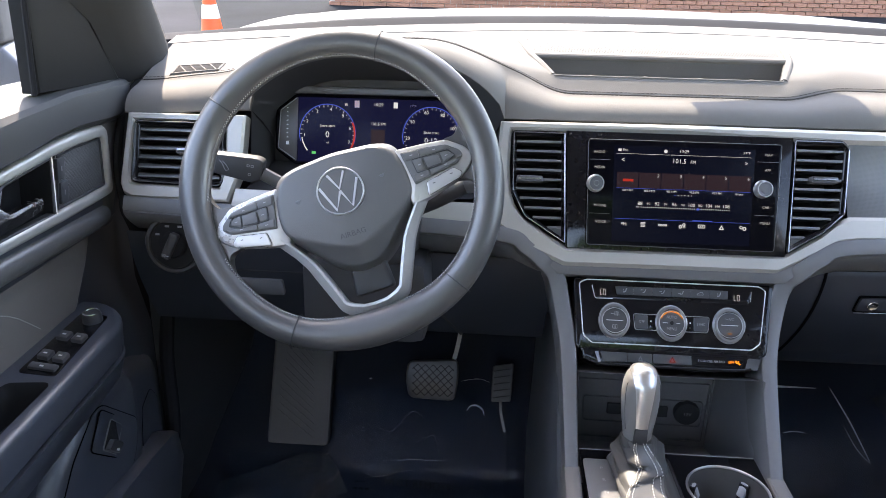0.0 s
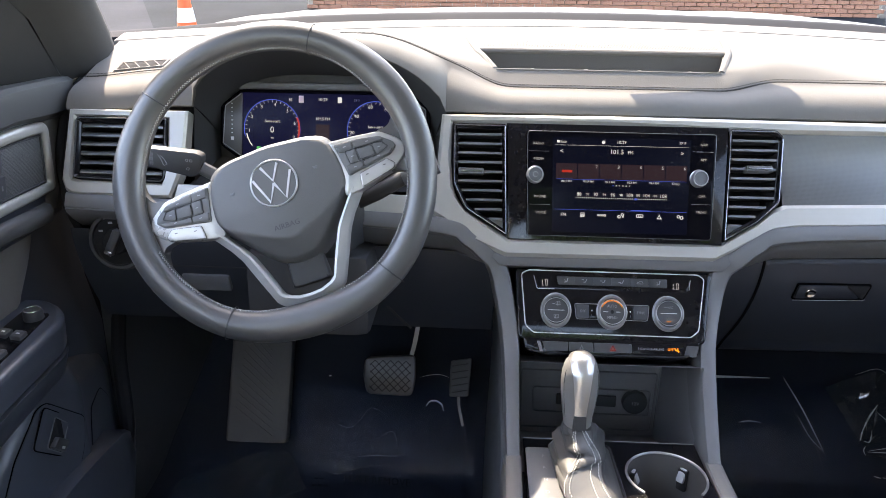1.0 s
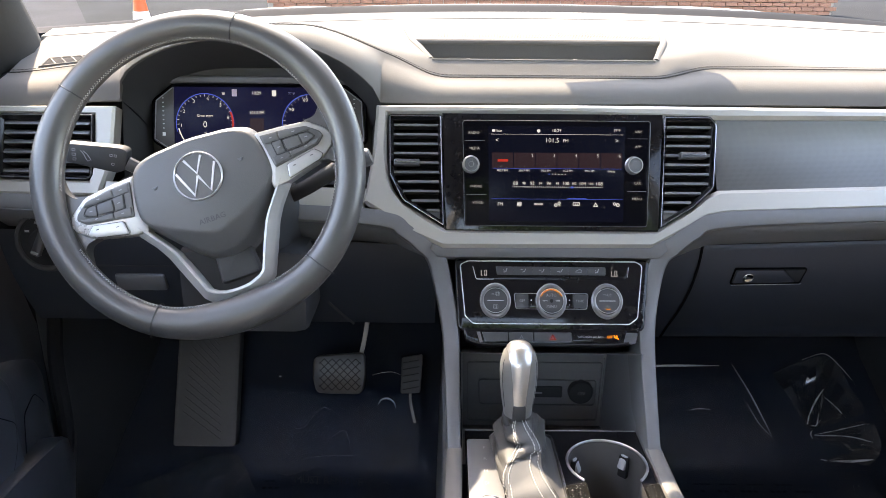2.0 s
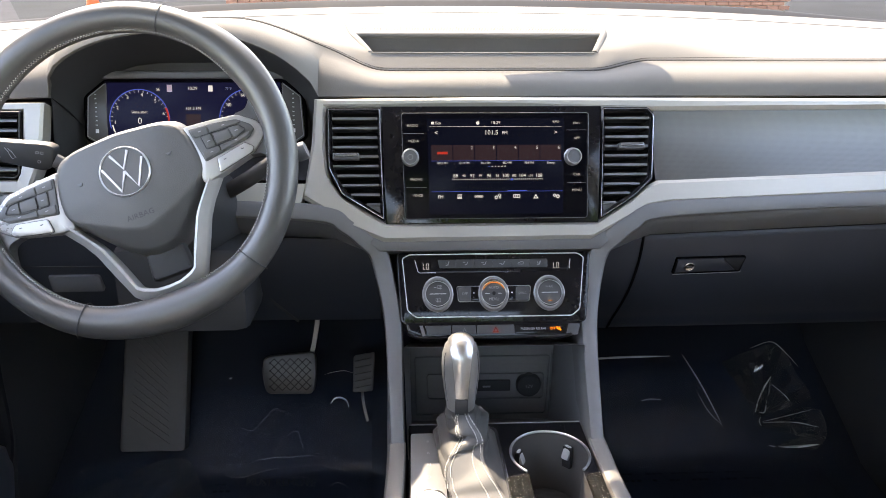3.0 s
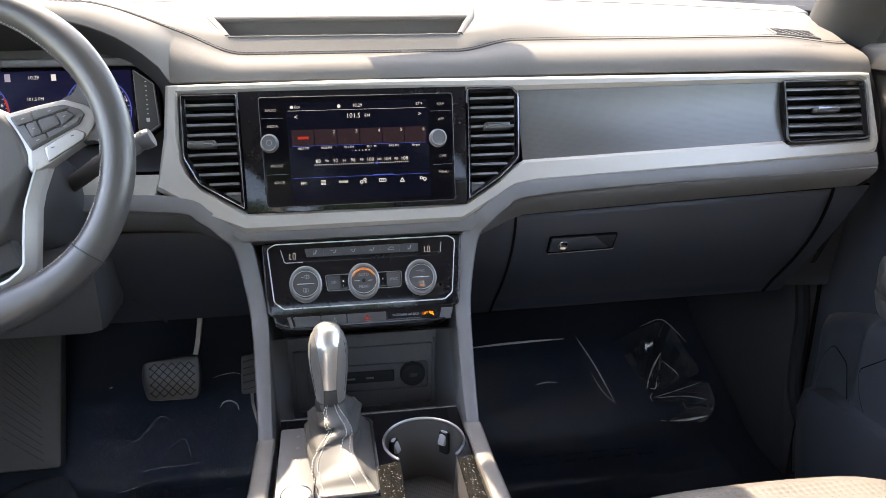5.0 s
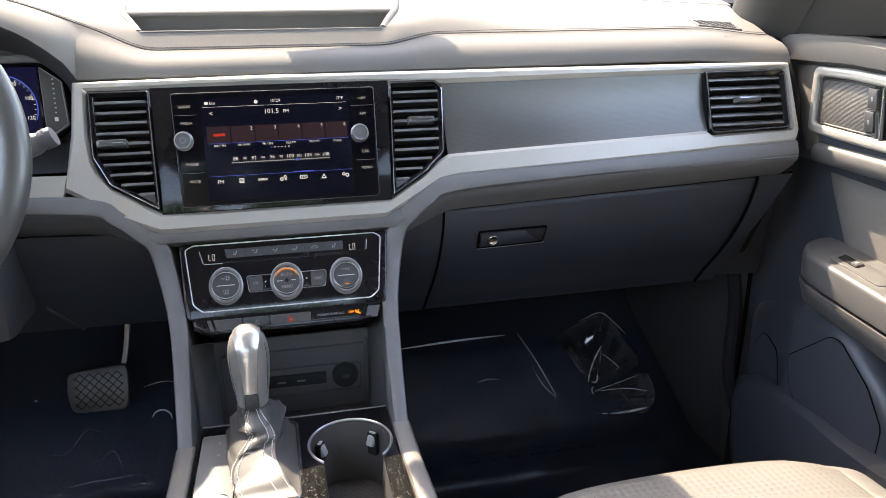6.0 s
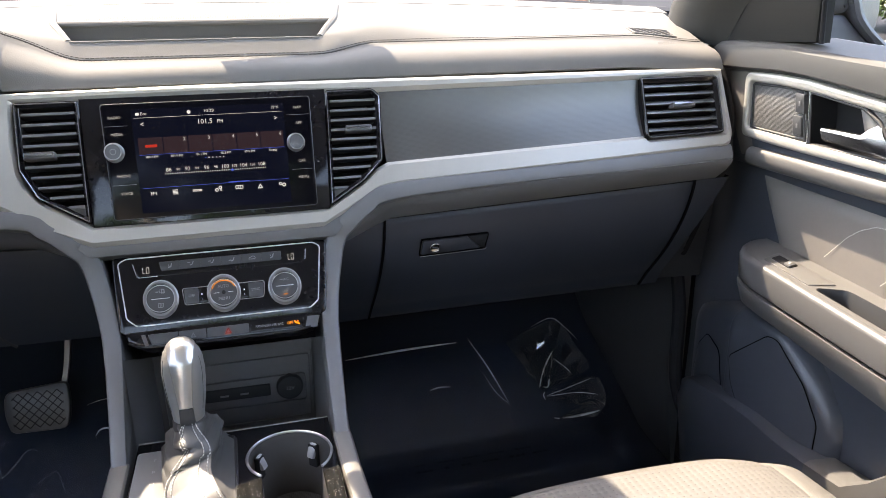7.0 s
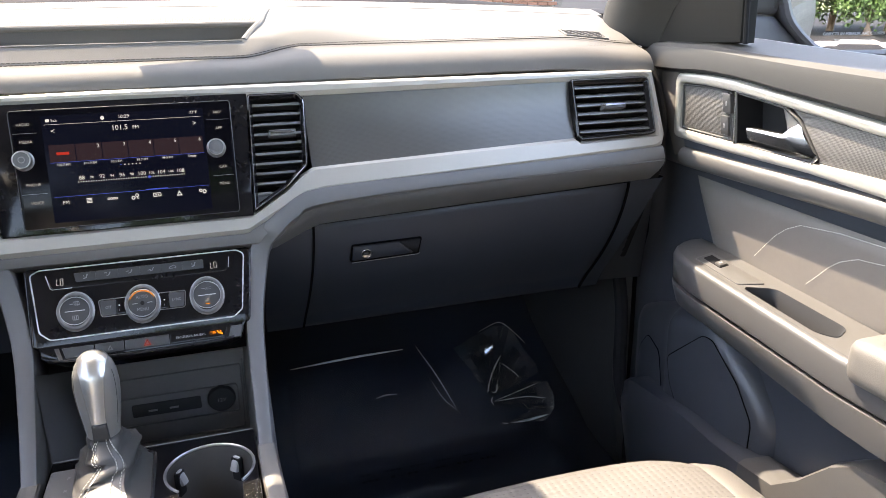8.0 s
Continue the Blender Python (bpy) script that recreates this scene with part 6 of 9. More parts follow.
# open tray under the switches
bm = bmesh.new()
front = [V(-0.1150, -0.112, 0.498), V(0.1180, -0.112, 0.498), V(0.1130, -0.136, ZC - 0.004), V(-0.1110, -0.136, ZC - 0.004)]
back = [V(-0.1080, 0.050, 0.425), V(0.1120, 0.050, 0.425), V(0.1100, 0.050, 0.290), V(-0.1060, 0.050, 0.290)]
floor_front = [V(-0.1110, -0.132, 0.345), V(0.1130, -0.132, 0.345)]
bm.faces.new([bm.verts.new(p) for p in back])
for q in ([front[0], front[1], back[1], back[0]], [front[0], back[0], back[3], floor_front[0]], [front[1], back[1], back[2], floor_front[1]], [back[3], back[2], floor_front[1], floor_front[0]],
          [front[3], front[2], floor_front[1], floor_front[0]]):
    bm.faces.new([bm.verts.new(p) for p in q])
part("open_tray", bm, TRAYSKIN, con, "open storage tray with sockets")
bm = bmesh.new()
tube(bm, [V(-0.1085, -0.1335, ZC + 0.0008), V(0.1115, -0.1335, ZC + 0.0005)], 0.0005, 6, normal=V(0, 0, 1))
part("tray_edge", bm, SILVER, con, "bright edge of the tray")
BW = Plane(0.049, 0.35, 0.0)
bm = bmesh.new()
o = rounded([(-0.083, 0.373), (-0.081, 0.329), (0.099, 0.327), (0.099, 0.372)], 0.006, 3)
ring(bm, BW, o, inset(o, 0.0015 if area(o) > 0 else -0.0015), 0.0, 0.003, 0.0006)
part("socket_frame", bm, FASCIA, con)
bm = bmesh.new()
o = rounded([(-0.101, 0.402), (-0.099, 0.300), (0.104, 0.300), (0.106, 0.402)], 0.004, 3)
ring(bm, BW, o, inset(o, 0.0014 if area(o) > 0 else -0.0014), -0.002, 0.0022, 0.0005)
part("wall_outline", bm, FASCIA, con, "fine raised outline on the tray wall")
bm = bmesh.new()
slab(bm, BW, rounded([(-0.045, 0.3615), (-0.045, 0.3435), (0.047, 0.3425), (0.047, 0.3605)], 0.002, 2), 0.0, 0.004, 0.001)
usb = part("usb_strip", bm, BLACKPL, con)
for x in (-0.018, 0.010):
    bm = bmesh.new()
    slab(bm, BW, [(x - 0.006, 0.3495), (x + 0.006, 0.3495), (x + 0.006, 0.3525), (x - 0.006, 0.3525)], 0.003, 0.0045, 0.0003)
    part("usb_port", bm, GREYINK, usb)
bm = bmesh.new()
lathe(bm, BW, 0.075, 0.353, [(0.0195, 0.0), (0.0195, 0.006), (0.018, 0.009), (0.002, 0.0095)], 28)
cap = part("socket_cap", bm, BLACKPL, con, "round 12 V socket cap")
words("lettering", "12V", BW, 0.075, 0.353, 0.0098, 0.0080, GREYINK, cap)
bm = bmesh.new()
box(bm, (0.108, 0.046, 0.36), (0.0012, 0.003, 0.10))
part("tray_seam", bm, FASCIA, con)

# ---- gear selector ----
gear = thing("gear_selector", (-0.028, -0.21, ZC), "gear lever with chrome-faced knob and stitched leather boot", "gear lever")
bm = bmesh.new()
slab(bm, TOP, rounded([(-0.1070, -0.156), (-0.1080, -0.38), (-0.0680, -0.38), (-0.0660, -0.156)], 0.004, 3), 0.0, 0.0025, 0.001)
plt = part("position_plate", bm, FASCIA, gear, "grey plate with gear letters")
for k, s in enumerate("PRND"):
    words("lettering", s, TOP, -0.086, -0.176 - 0.0235 * k, 0.0030, 0.0072, GREYINK, plt)
bm = bmesh.new()
slab(bm, TOP, circle(-0.085, -0.290, 0.0155, 28), 0.002, 0.007, 0.002)
part("round_button", bm, SILVER, gear)
bm = bmesh.new()
tube(bm, [TOP.at(*p, 0.007) for p in circle(-0.085, -0.290, 0.0155, 28)], 0.0009, 6, closed=True)
part("button_ring", bm, CHROME, gear)
bm = bmesh.new()
bo = inset(boot, -0.004) if area(boot) > 0 else inset(boot, 0.004)
ring(bm, TOP, bo, boot, -0.004, 0.004, 0.0015)
part("boot_frame", bm, DARKCHROME, gear, "bright boot frame")
# boot: folded leather from the frame up to the neck
neck = V(-0.0435, -0.168, 0.446)
bm = bmesh.new()
rows = []
NB = 80
base_loop = [Vector((*TOP.at(*p, 0.001),)) for p in smooth_path([(*p, 0) for p in boot[::1]] + [(*boot[0], 0)], 3)[:-1] for p in [(p[0], p[1])]]
step = len(base_loop) / NB
base_loop = [base_loop[int(i * step)] for i in range(NB)]
bc = sum(base_loop, V(0, 0, 0)) / NB
for k in range(27):
    f = k / 26
    g = f ** 0.62
    row = []
    for i, p in enumerate(base_loop):
        a = math.atan2(p.y - bc.y, p.x - bc.x)
        q = neck + V(0.0180 * math.cos(a), 0.0180 * math.sin(a), -0.002)
        w = p.lerp(q, g)
        w.z = p.z + (q.z - p.z) * f
        wave = math.sin(f * 13 + 2.2 * math.sin(a * 2 + 0.5) + 1.4 * a)
        crease = (1 - abs(wave)) ** 2 - 0.35
        fold = -0.0110 * crease * (0.55 + 0.45 * math.sin(a * 3 + 0.8)) + 0.017 * noise.noise(V(math.cos(a) * 1.7, math.sin(a) * 1.7, f * 4.5 + 2))
        slump = 0.013 * math.sin(math.pi * f) ** 0.8 * (1 - 0.6 * f) * (1 + 0.7 * math.cos(a - 2.6))
        out = V(math.cos(a), math.sin(a), 0.0)
        sway = V(0.0075 * math.sin(2 * math.pi * (1 - f)) * math.sin(math.pi * f), 0, 0)
        row.append(w + sway + out * (fold * math.sin(math.pi * f) ** 0.6 + slump))
    rows.append(row)
loft(bm, rows, wrap=True)
part("boot", bm, BOOTSKIN, gear, "creased grey leather boot", smooth=80)
for off in (-0.44, -0.26, 0.16, 0.34):
    bm = bmesh.new()
    line = []
    ang = -math.pi / 2 + off
    idx = min(range(NB), key=lambda i: abs(math.atan2(base_loop[i].y - bc.y, base_loop[i].x - bc.x) - ang))
    line = [r[idx] + V(0, -0.0008, 0.0006) for r in rows]
    stitches(bm, smooth_path(line, 4), 0.0026, 0.0014, 0.0005, V(0, -0.8, 0.6), 0.0008)
    part("thread", bm, THREAD, gear, smooth=0)
# knob
KP = FreePlane((-0.0455, -0.166, 0.436), (1, 0, 0), V(0, 0.99, -0.10))
KNOB = ((0.0, 0.0150), (0.006, 0.0166), (0.014, 0.0178), (0.030, 0.0203), (0.048, 0.0224), (0.064, 0.0233), (0.078, 0.0222), (0.088, 0.0192), (0.0955, 0.0140), (0.0995, 0.0080), (0.1008, 0.0004))


def knob_r(h):
    """Half-width of the knob at a height."""
    for (a, p), (b, q) in zip(KNOB, KNOB[1:]):
        if h <= b:
            return p + (q - p) * (h - a) / (b - a)
    return KNOB[-1][1]


def knob_h(r):
    """Height of the knob's crown at a distance from its axis."""
    for (a, p), (b, q) in zip(KNOB[5:], KNOB[6:]):
        if r >= q:
            return a + (b - a) * clamp((p - r) / (p - q))
    return KNOB[-1][0]


def knob_loop(f, lift=0.0):
    return [KP.at((knob_r(f) + lift) * math.cos(2 * math.pi * i / 40), (knob_r(f) + lift) * 1.08 * math.sin(2 * math.pi * i / 40), f) for i in range(40)]


bm = bmesh.new()
hs = [k.x for k in smooth_path([(h, 0, 0) for h, r in KNOB], 3)]
loft(bm, [knob_loop(h) for h in hs], wrap=True, caps=True)
part("knob", bm, KNOBSKIN, gear, "rounded satin grey knob", smooth=80)
bm = bmesh.new()        # metal face that runs up the front and over the crown
rows = []
for k in range(13):
    h = 0.026 + 0.056 * k / 12
    w = 0.0070 + 0.0050 * (k / 12) ** 1.3
    r = knob_r(h) + 0.0011
    rows.append([KP.at(w * u, -1.08 * math.sqrt(max(1e-8, r * r - (w * u) ** 2)), h) for u in (-1, -0.75, -0.5, -0.25, 0, 0.25, 0.5, 0.75, 1)])
for k in range(1, 13):
    b = -0.0225 + 0.036 * k / 12
    w = 0.0120 + 0.0035 * math.sin(math.pi * k / 13)
    rows.append([KP.at(w * u, b * 1.08 * math.sqrt(max(0.0, 1 - (w * u / 0.026) ** 2)), knob_h(min(0.0230, math.hypot(w * u, b * math.sqrt(max(0.0, 1 - (w * u / 0.026) ** 2))))) + 0.0017) for u in (-1, -0.75, -0.5, -0.25, 0, 0.25, 0.5, 0.75, 1)])
loft(bm, rows)
part("chrome_face", bm, mat("polished_aluminium", (0.62, 0.61, 0.60), 0.30, metal=0.9, var=0.03), gear, "bright metal face of the knob", smooth=80)
for sd in (-1, 1):        # seam down each side of the leather
    bm = bmesh.new()
    tube(bm, [KP.at(sd * knob_r(h) * math.cos(radians(-28)), knob_r(h) * 1.08 * math.sin(radians(-28)), h) for h in [0.020 + 0.062 * k / 14 for k in range(15)]], 0.0004, 6, normal=V(0.1, -1, 0.1))
    part("knob_seam", bm, BLACKPL, gear)
bm = bmesh.new()
slab(bm, FreePlane(KP.at(0, -0.0195, 0.016), (1, 0, 0), (0, -0.08, 0.99)), rounded([(-0.0085, -0.016), (0.0085, -0.016), (0.0074, 0.011), (-0.0074, 0.011)], 0.002, 3), -0.006, 0.0022, 0.001)
part("neck_plate", bm, BLACKPL, gear)
bm = bmesh.new()
lathe(bm, KP, 0, 0, [(0.0175, -0.006), (0.0188, -0.003), (0.0185, 0.006), (0.0150, 0.011)], 24, caps=False)
part("collar", bm, BOOTSKIN, gear)

# ---- pedals and footrest ----
foot = thing("footrest", (-0.6, 0.27, 0.10), "dark ribbed driver's footrest against the bulkhead", "footrest")
FP = FreePlane((-0.60, 0.262, 0.105), (1, 0.06, 0), (0, 0.47, 0.88))
bm = bmesh.new()
slab(bm, FP, rounded([(-0.058, 0.0), (0.062, -0.004), (0.061, 0.30), (-0.060, 0.30)], 0.008, 3), -0.03, 0.0, 0.004)
pad = part("pad", bm, mat("grey_ribbed_rubber", (0.072, 0.072, 0.073), 0.6, var=0.12, grain=0.3), foot)
for k in range(16):
    bm = bmesh.new()
    a, b = -0.052 + 0.001 * k, 0.03 + 0.014 * k
    sweep(bm, [FP.at(a + 0.01, b + 0.035, 0.0), FP.at(a + 0.085 - 0.002 * k, b - 0.02, 0.0)], [(-0.0012, -0.001), (-0.0006, 0.0012), (0.0006, 0.0012), (0.0012, -0.001)], FP.n)
    part("rib", bm, bpy.data.materials["grey_ribbed_rubber"], pad)

brake = thing("brake_pedal", (-0.33, 0.30, 0.2), "brake pedal with a diamond-grooved rubber pad on a steel arm", "pedal")
BP = FreePlane((-0.334, 0.290, 0.246), (1, 0, 0), (0, 0.34, 0.94))
bm = bmesh.new()
o = rounded([(-0.050, 0.034), (-0.053, 0.0), (-0.045, -0.036), (0.043, -0.038), (0.049, 0.0), (0.047, 0.042)], 0.012, 4)
slab(bm, BP, o, -0.014, 0.0, 0.003)
pd = part("pad", bm, mat("worn_rubber", (0.048, 0.048, 0.049), 0.36, var=0.25), brake, "worn dark rubber pedal pad")
for sgn in (-1, 1):
    for k in range(-5, 6):
        line = []
        for i in range(-40, 41):
            a = k * 0.0150 + i * 0.001
            b = sgn * i * 0.001
            if abs(a) < 0.040 and abs(b) < 0.031:
                line.append((a, b))
        if len(line) > 6:
            bm = bmesh.new()
            sweep(bm, [BP.at(*line[0], 0.0), BP.at(*line[-1], 0.0)], [(-0.0011, -0.002), (-0.0008, 0.0004), (0.0008, 0.0004), (0.0011, -0.002)], BP.n)
            part("groove", bm, BORDER, pd)
bm = bmesh.new()
sweep(bm, smooth_path([(-0.300, 0.312, 0.262), (-0.290, 0.325, 0.30), (-0.280, 0.34, 0.37), (-0.275, 0.36, 0.48)], 4), [(-0.004, -0.012), (0.004, -0.012), (0.004, 0.0), (-0.004, 0.0)], V(0, -1, 0.2))
part("arm", bm, PEDALSTEEL, brake, "painted steel pedal arm")
acc = thing("accelerator_pedal", (-0.20, 0.33, 0.1), "narrow black accelerator pedal", "pedal")
AP = FreePlane((-0.206, 0.325, 0.215), (1, 0, 0), (0, 0.5, 0.86))
bm = bmesh.new()
slab(bm, AP, rounded([(-0.013, 0.045), (-0.0145, -0.026), (0.0245, -0.024), (0.0290, 0.052)], 0.005, 3), -0.012, 0.0, 0.003)
pd = part("pad", bm, bpy.data.materials["grey_ribbed_rubber"], acc)
for k in range(5):
    bm = bmesh.new()
    sweep(bm, [AP.at(-0.010, -0.018 + 0.013 * k, 0), AP.at(0.022, -0.012 + 0.013 * k, 0)], [(-0.0015, -0.001), (-0.001, 0.0016), (0.001, 0.0016), (0.0015, -0.001)], AP.n)
    part("tread_rib", bm, RUBBER, pd)
bm = bmesh.new()
sweep(bm, smooth_path([AP.at(0.004, -0.018, -0.006), AP.at(0.006, -0.045, 0.0), AP.at(0.0147, -0.0815, 0.0)], 5), [(-0.0025, -0.004), (-0.0025, 0), (0.0025, 0), (0.0025, -0.004)], V(0, -1, 0.4))
part("stem", bm, PEDALSTEEL, acc, "metal pedal stem")

# ---- floor, bulkhead, roof, glass ----
fl = thing("floor", (0, 0, 0), "black carpeted car floor and bulkhead", "floor", kind="structure")
bm = bmesh.new()
prof = [(-2.3, -0.19), (-1.2, -0.10), (-0.4, -0.03), (0.15, 0.022), (0.22, 0.028), (0.26, 0.04), (0.40, 0.184), (0.55, 0.345), (0.66, 0.50), (0.60, 0.80)]
loft(bm, [[V(-0.82 + 1.64 * i / 24, y, z) for i in range(25)] for y, z in prof])
part("carpet", bm, CARPET, fl)
for sd in (-1, 1):      # carpeted side of the footwell, then a black box added to block daylight
    bm = bmesh.new()
    loft(bm, [[V(sd * 0.80, y, z) for y, z in ((0.135, 0.0), (0.14, 0.0), (0.30, 0.0), (0.66, 0.0))], [V(sd * (0.80 - d), y, 0.22) for y, d in ((0.135, 0.0), (0.14, 0.03), (0.30, 0.05), (0.66, 0.08))],
              [V(sd * (0.80 - d), y, 0.55) for y, d in ((0.135, 0.0), (0.14, 0.02), (0.30, 0.04), (0.66, 0.08))]])
    part("kick_panel", bm, BLACKPL, fl)
    bm = bmesh.new()
    box(bm, (sd * 0.85, -0.18, 0.26), (0.02, 0.84, 0.70))
    part("daylight_block", bm, BORDER, fl)
for sd in (-1, 1):      # seal between dash end and door
    bm = bmesh.new()
    tube(bm, smooth_path([(sd * 0.764, 0.18, 0.84), (sd * 0.766, 0.083, 0.80), (sd * 0.764, 0.032, 0.74), (sd * 0.762, 0.020, 0.68), (sd * 0.766, 0.055, 0.60), (sd * 0.774, 0.115, 0.51), (sd * 0.778, 0.150, 0.445), (sd * 0.778, 0.130, 0.3535), (sd * 0.775, 0.118, 0.223), (sd * 0.772, 0.064, 0.160), (sd * 0.770, 0.0, 0.120), (sd * 0.77, -0.20, 0.08)], 5), 0.0065, 10, normal=V(sd, 0.1, 0), scale=[1.0 + 0.9 * ease((k - 22) / 10) for k in range(56)])
    part("door_seal", bm, BORDER, fl, "black rubber door seal")

ce_ = thing("ceiling", (0, -1.2, 1.4), "grey fabric roof lining", "ceiling", kind="structure")
bm = bmesh.new()
rows = []
for i in range(17):
    x = -0.68 + 1.36 * i / 16
    k = (x / 0.68) ** 2
    rows.append([V(x, y, z - 0.05 * k) for y, z in ((-0.16 - 0.06 * k, 1.36), (-0.26, 1.385), (-0.7, 1.42), (-1.4, 1.42), (-2.3, 1.36))] + [V(x, -2.3, 1.42 - 0.05 * k), V(x, -0.7, 1.48 - 0.05 * k), V(x, -0.16 - 0.06 * k, 1.40 - 0.05 * k)])
loft(bm, rows, wrap=True, caps=True)
part("headliner", bm, HEADLINER, ce_)
for sd in (-1, 1):
    bm = bmesh.new()     # roof rail above the door window
    tube(bm, smooth_path([(sd * 0.66, -0.20, 1.325), (sd * 0.69, -0.7, 1.36), (sd * 0.69, -1.4, 1.36), (sd * 0.68, -2.3, 1.30)], 5), 0.045, 10, normal=V(sd, 0, 0.2))
    part("roof_rail", bm, HEADLINER, ce_)
wr = thing("wall_rear", (0, -2.3, 0.0), "plain grey rear of the cabin", "wall", kind="structure")
bm = bmesh.new()
box(bm, (0, -2.32, 0.33), (1.7, 0.04, 1.1))
part("panel", bm, HEADLINER, wr)
for sd, nm in ((-1, "wall_left"), (1, "wall_right")):
    w = thing(nm, (sd * 0.86, -1.5, 0.0), "plain cabin side behind the front door", "wall", kind="structure")
    bm = bmesh.new()
    box(bm, (sd * 0.86, -1.55, 0.32), (0.05, 1.5, 1.02))
    part("lower_side", bm, SEATPLAIN, w)
    bm = bmesh.new()
    box(bm, (sd * 0.78, -0.95, 1.08), (0.07, 0.14, 0.6), pose(0, 0, 0, 0, -sd * 12).to_3x3())
    part("door_pillar", bm, HEADLINER, w)
    bm = bmesh.new()
    box(bm, (sd * 0.77, -2.16, 1.08), (0.06, 0.24, 0.6), pose(0, 0, 0, 0, -sd * 12).to_3x3())
    part("rear_pillar", bm, HEADLINER, w)

ws = thing("windscreen", (0, 0.55, 0.9), "clear raked windscreen glass", "windscreen", kind="structure")
bm = bmesh.new()
rows = []
for i in range(17):
    u = i / 8 - 1
    yb, zb = 0.65 - 0.16 * u * u, 0.862 - 0.03 * u * u
    yt, zt = -0.16 - 0.06 * u * u, 1.37 - 0.05 * u * u
    rows.append([V(u * (0.80 - 0.15 * f), yb + (yt - yb) * f, zb + (zt - zb) * f + 0.03 * math.sin(math.pi * f)) for f in [k / 8 for k in range(9)]])
loft(bm, rows)
part("pane", bm, SCREEN, ws)


def a_pillar(sd):
    p = thing("pillar_trim", (sd * 0.77, 0.18, 0.82), "matt grey windscreen pillar trim", "pillar trim", kind="structure")
    inn = [V(0.752, 0.205, 0.852), V(0.751, 0.19, 0.880), V(0.742, 0.135, 0.938), V(0.71, 0.02, 1.06), V(0.655, -0.18, 1.29), V(0.64, -0.25, 1.37)]
    mid = [V(0.762, 0.125, 0.825), V(0.765, 0.11, 0.852), V(0.756, 0.055, 0.912), V(0.72, -0.06, 1.035), V(0.665, -0.25, 1.26), V(0.65, -0.32, 1.34)]
    out = [V(0.790, 0.085, 0.812), V(0.792, 0.066, 0.838), V(0.786, 0.012, 0.890), V(0.76, -0.115, 1.01), V(0.70, -0.31, 1.235), V(0.68, -0.38, 1.31)]
    fr = [V(0.80, 0.25, 0.85), V(0.80, 0.23, 0.885), V(0.785, 0.17, 0.945), V(0.745, 0.04, 1.08), V(0.69, -0.16, 1.31), V(0.67, -0.23, 1.39)]
    bk = [V(0.85, 0.15, 0.82), V(0.85, 0.12, 0.85), V(0.835, 0.06, 0.905), V(0.79, -0.07, 1.03), V(0.73, -0.27, 1.255), V(0.71, -0.34, 1.33)]
    rows = []
    for a, b, c, d, e in zip(inn, mid, out, fr, bk):
        loop = [a, a.lerp(b, 0.22) + V(-0.010, -0.002, 0.002), a.lerp(b, 0.5) + V(-0.016, -0.006, 0.002), a.lerp(b, 0.8) + V(-0.013, -0.006, 0.001), b.lerp(c, 0.15) + V(-0.003, -0.003, 0), b.lerp(c, 0.55), c, e, d]
        rows.append([V(sd * q.x, q.y, q.z) for q in loop])
    bm = bmesh.new()
    loft(bm, rows, wrap=True, caps=True)
    part("trim", bm, PILLARSKIN, p, smooth=60)


a_pillar(-1), a_pillar(1)

# inside mirror at the head of the windscreen, whose shade falls on the dash
im = thing("inside_mirror", (0.02, 0.0, 1.26), "black-backed inside rear-view mirror on the windscreen", "mirror")
IM = FreePlane((0.053, 0.196, 1.10), (1, 0.15, 0), (0, 0.35, 0.93))
bm = bmesh.new()
slab(bm, IM, rounded([(-0.090, -0.076), (0.095, -0.052), (0.108, 0.032), (-0.085, 0.035)], 0.012, 6), -0.03, 0.0, 0.006)
part("housing", bm, BLACKPL, im)
bm = bmesh.new()
slab(bm, IM, rounded([(-0.085, -0.071), (0.09, -0.048), (0.102, 0.028), (-0.08, 0.031)], 0.010, 6), 0.0, 0.002, 0.0005)
part("mirror_glass", bm, MIRROR, im, smooth=0)
bm = bmesh.new()
tube(bm, smooth_path([(0.043, 0.219, 1.115), (0.035, 0.219, 1.135), (0.02, 0.204, 1.165)], 4), 0.012, 8, normal=V(1, 0, 0))
part("stem", bm, BLACKPL, im)
# cover added out of view to throw shade on the passenger seat
bm = bmesh.new()
slab(bm, FreePlane((0.038, 0.110, 1.178), (1, 0, 0), (0, -0.846, 0.533)), rounded([(-0.150, -0.095), (0.112, -0.080), (0.104, 0.15), (-0.130, 0.15)], 0.012, 5), -0.012, 0.012, 0.005)
part("shade_cover", bm, BLACKPL, im, "unseen black cover added behind the mirror to shade the seat")


# ---- doors ----
class ArmTop:
    """The top of an armrest: (inwards from the door face at x, y), h up."""

    def __init__(self, side, height, x):
        self.side, self.height, self.x = side, height, x

    def at(self, a, b, h=0.0):
        return V(self.side * (self.x - a), b, self.height(b)[1] + h)


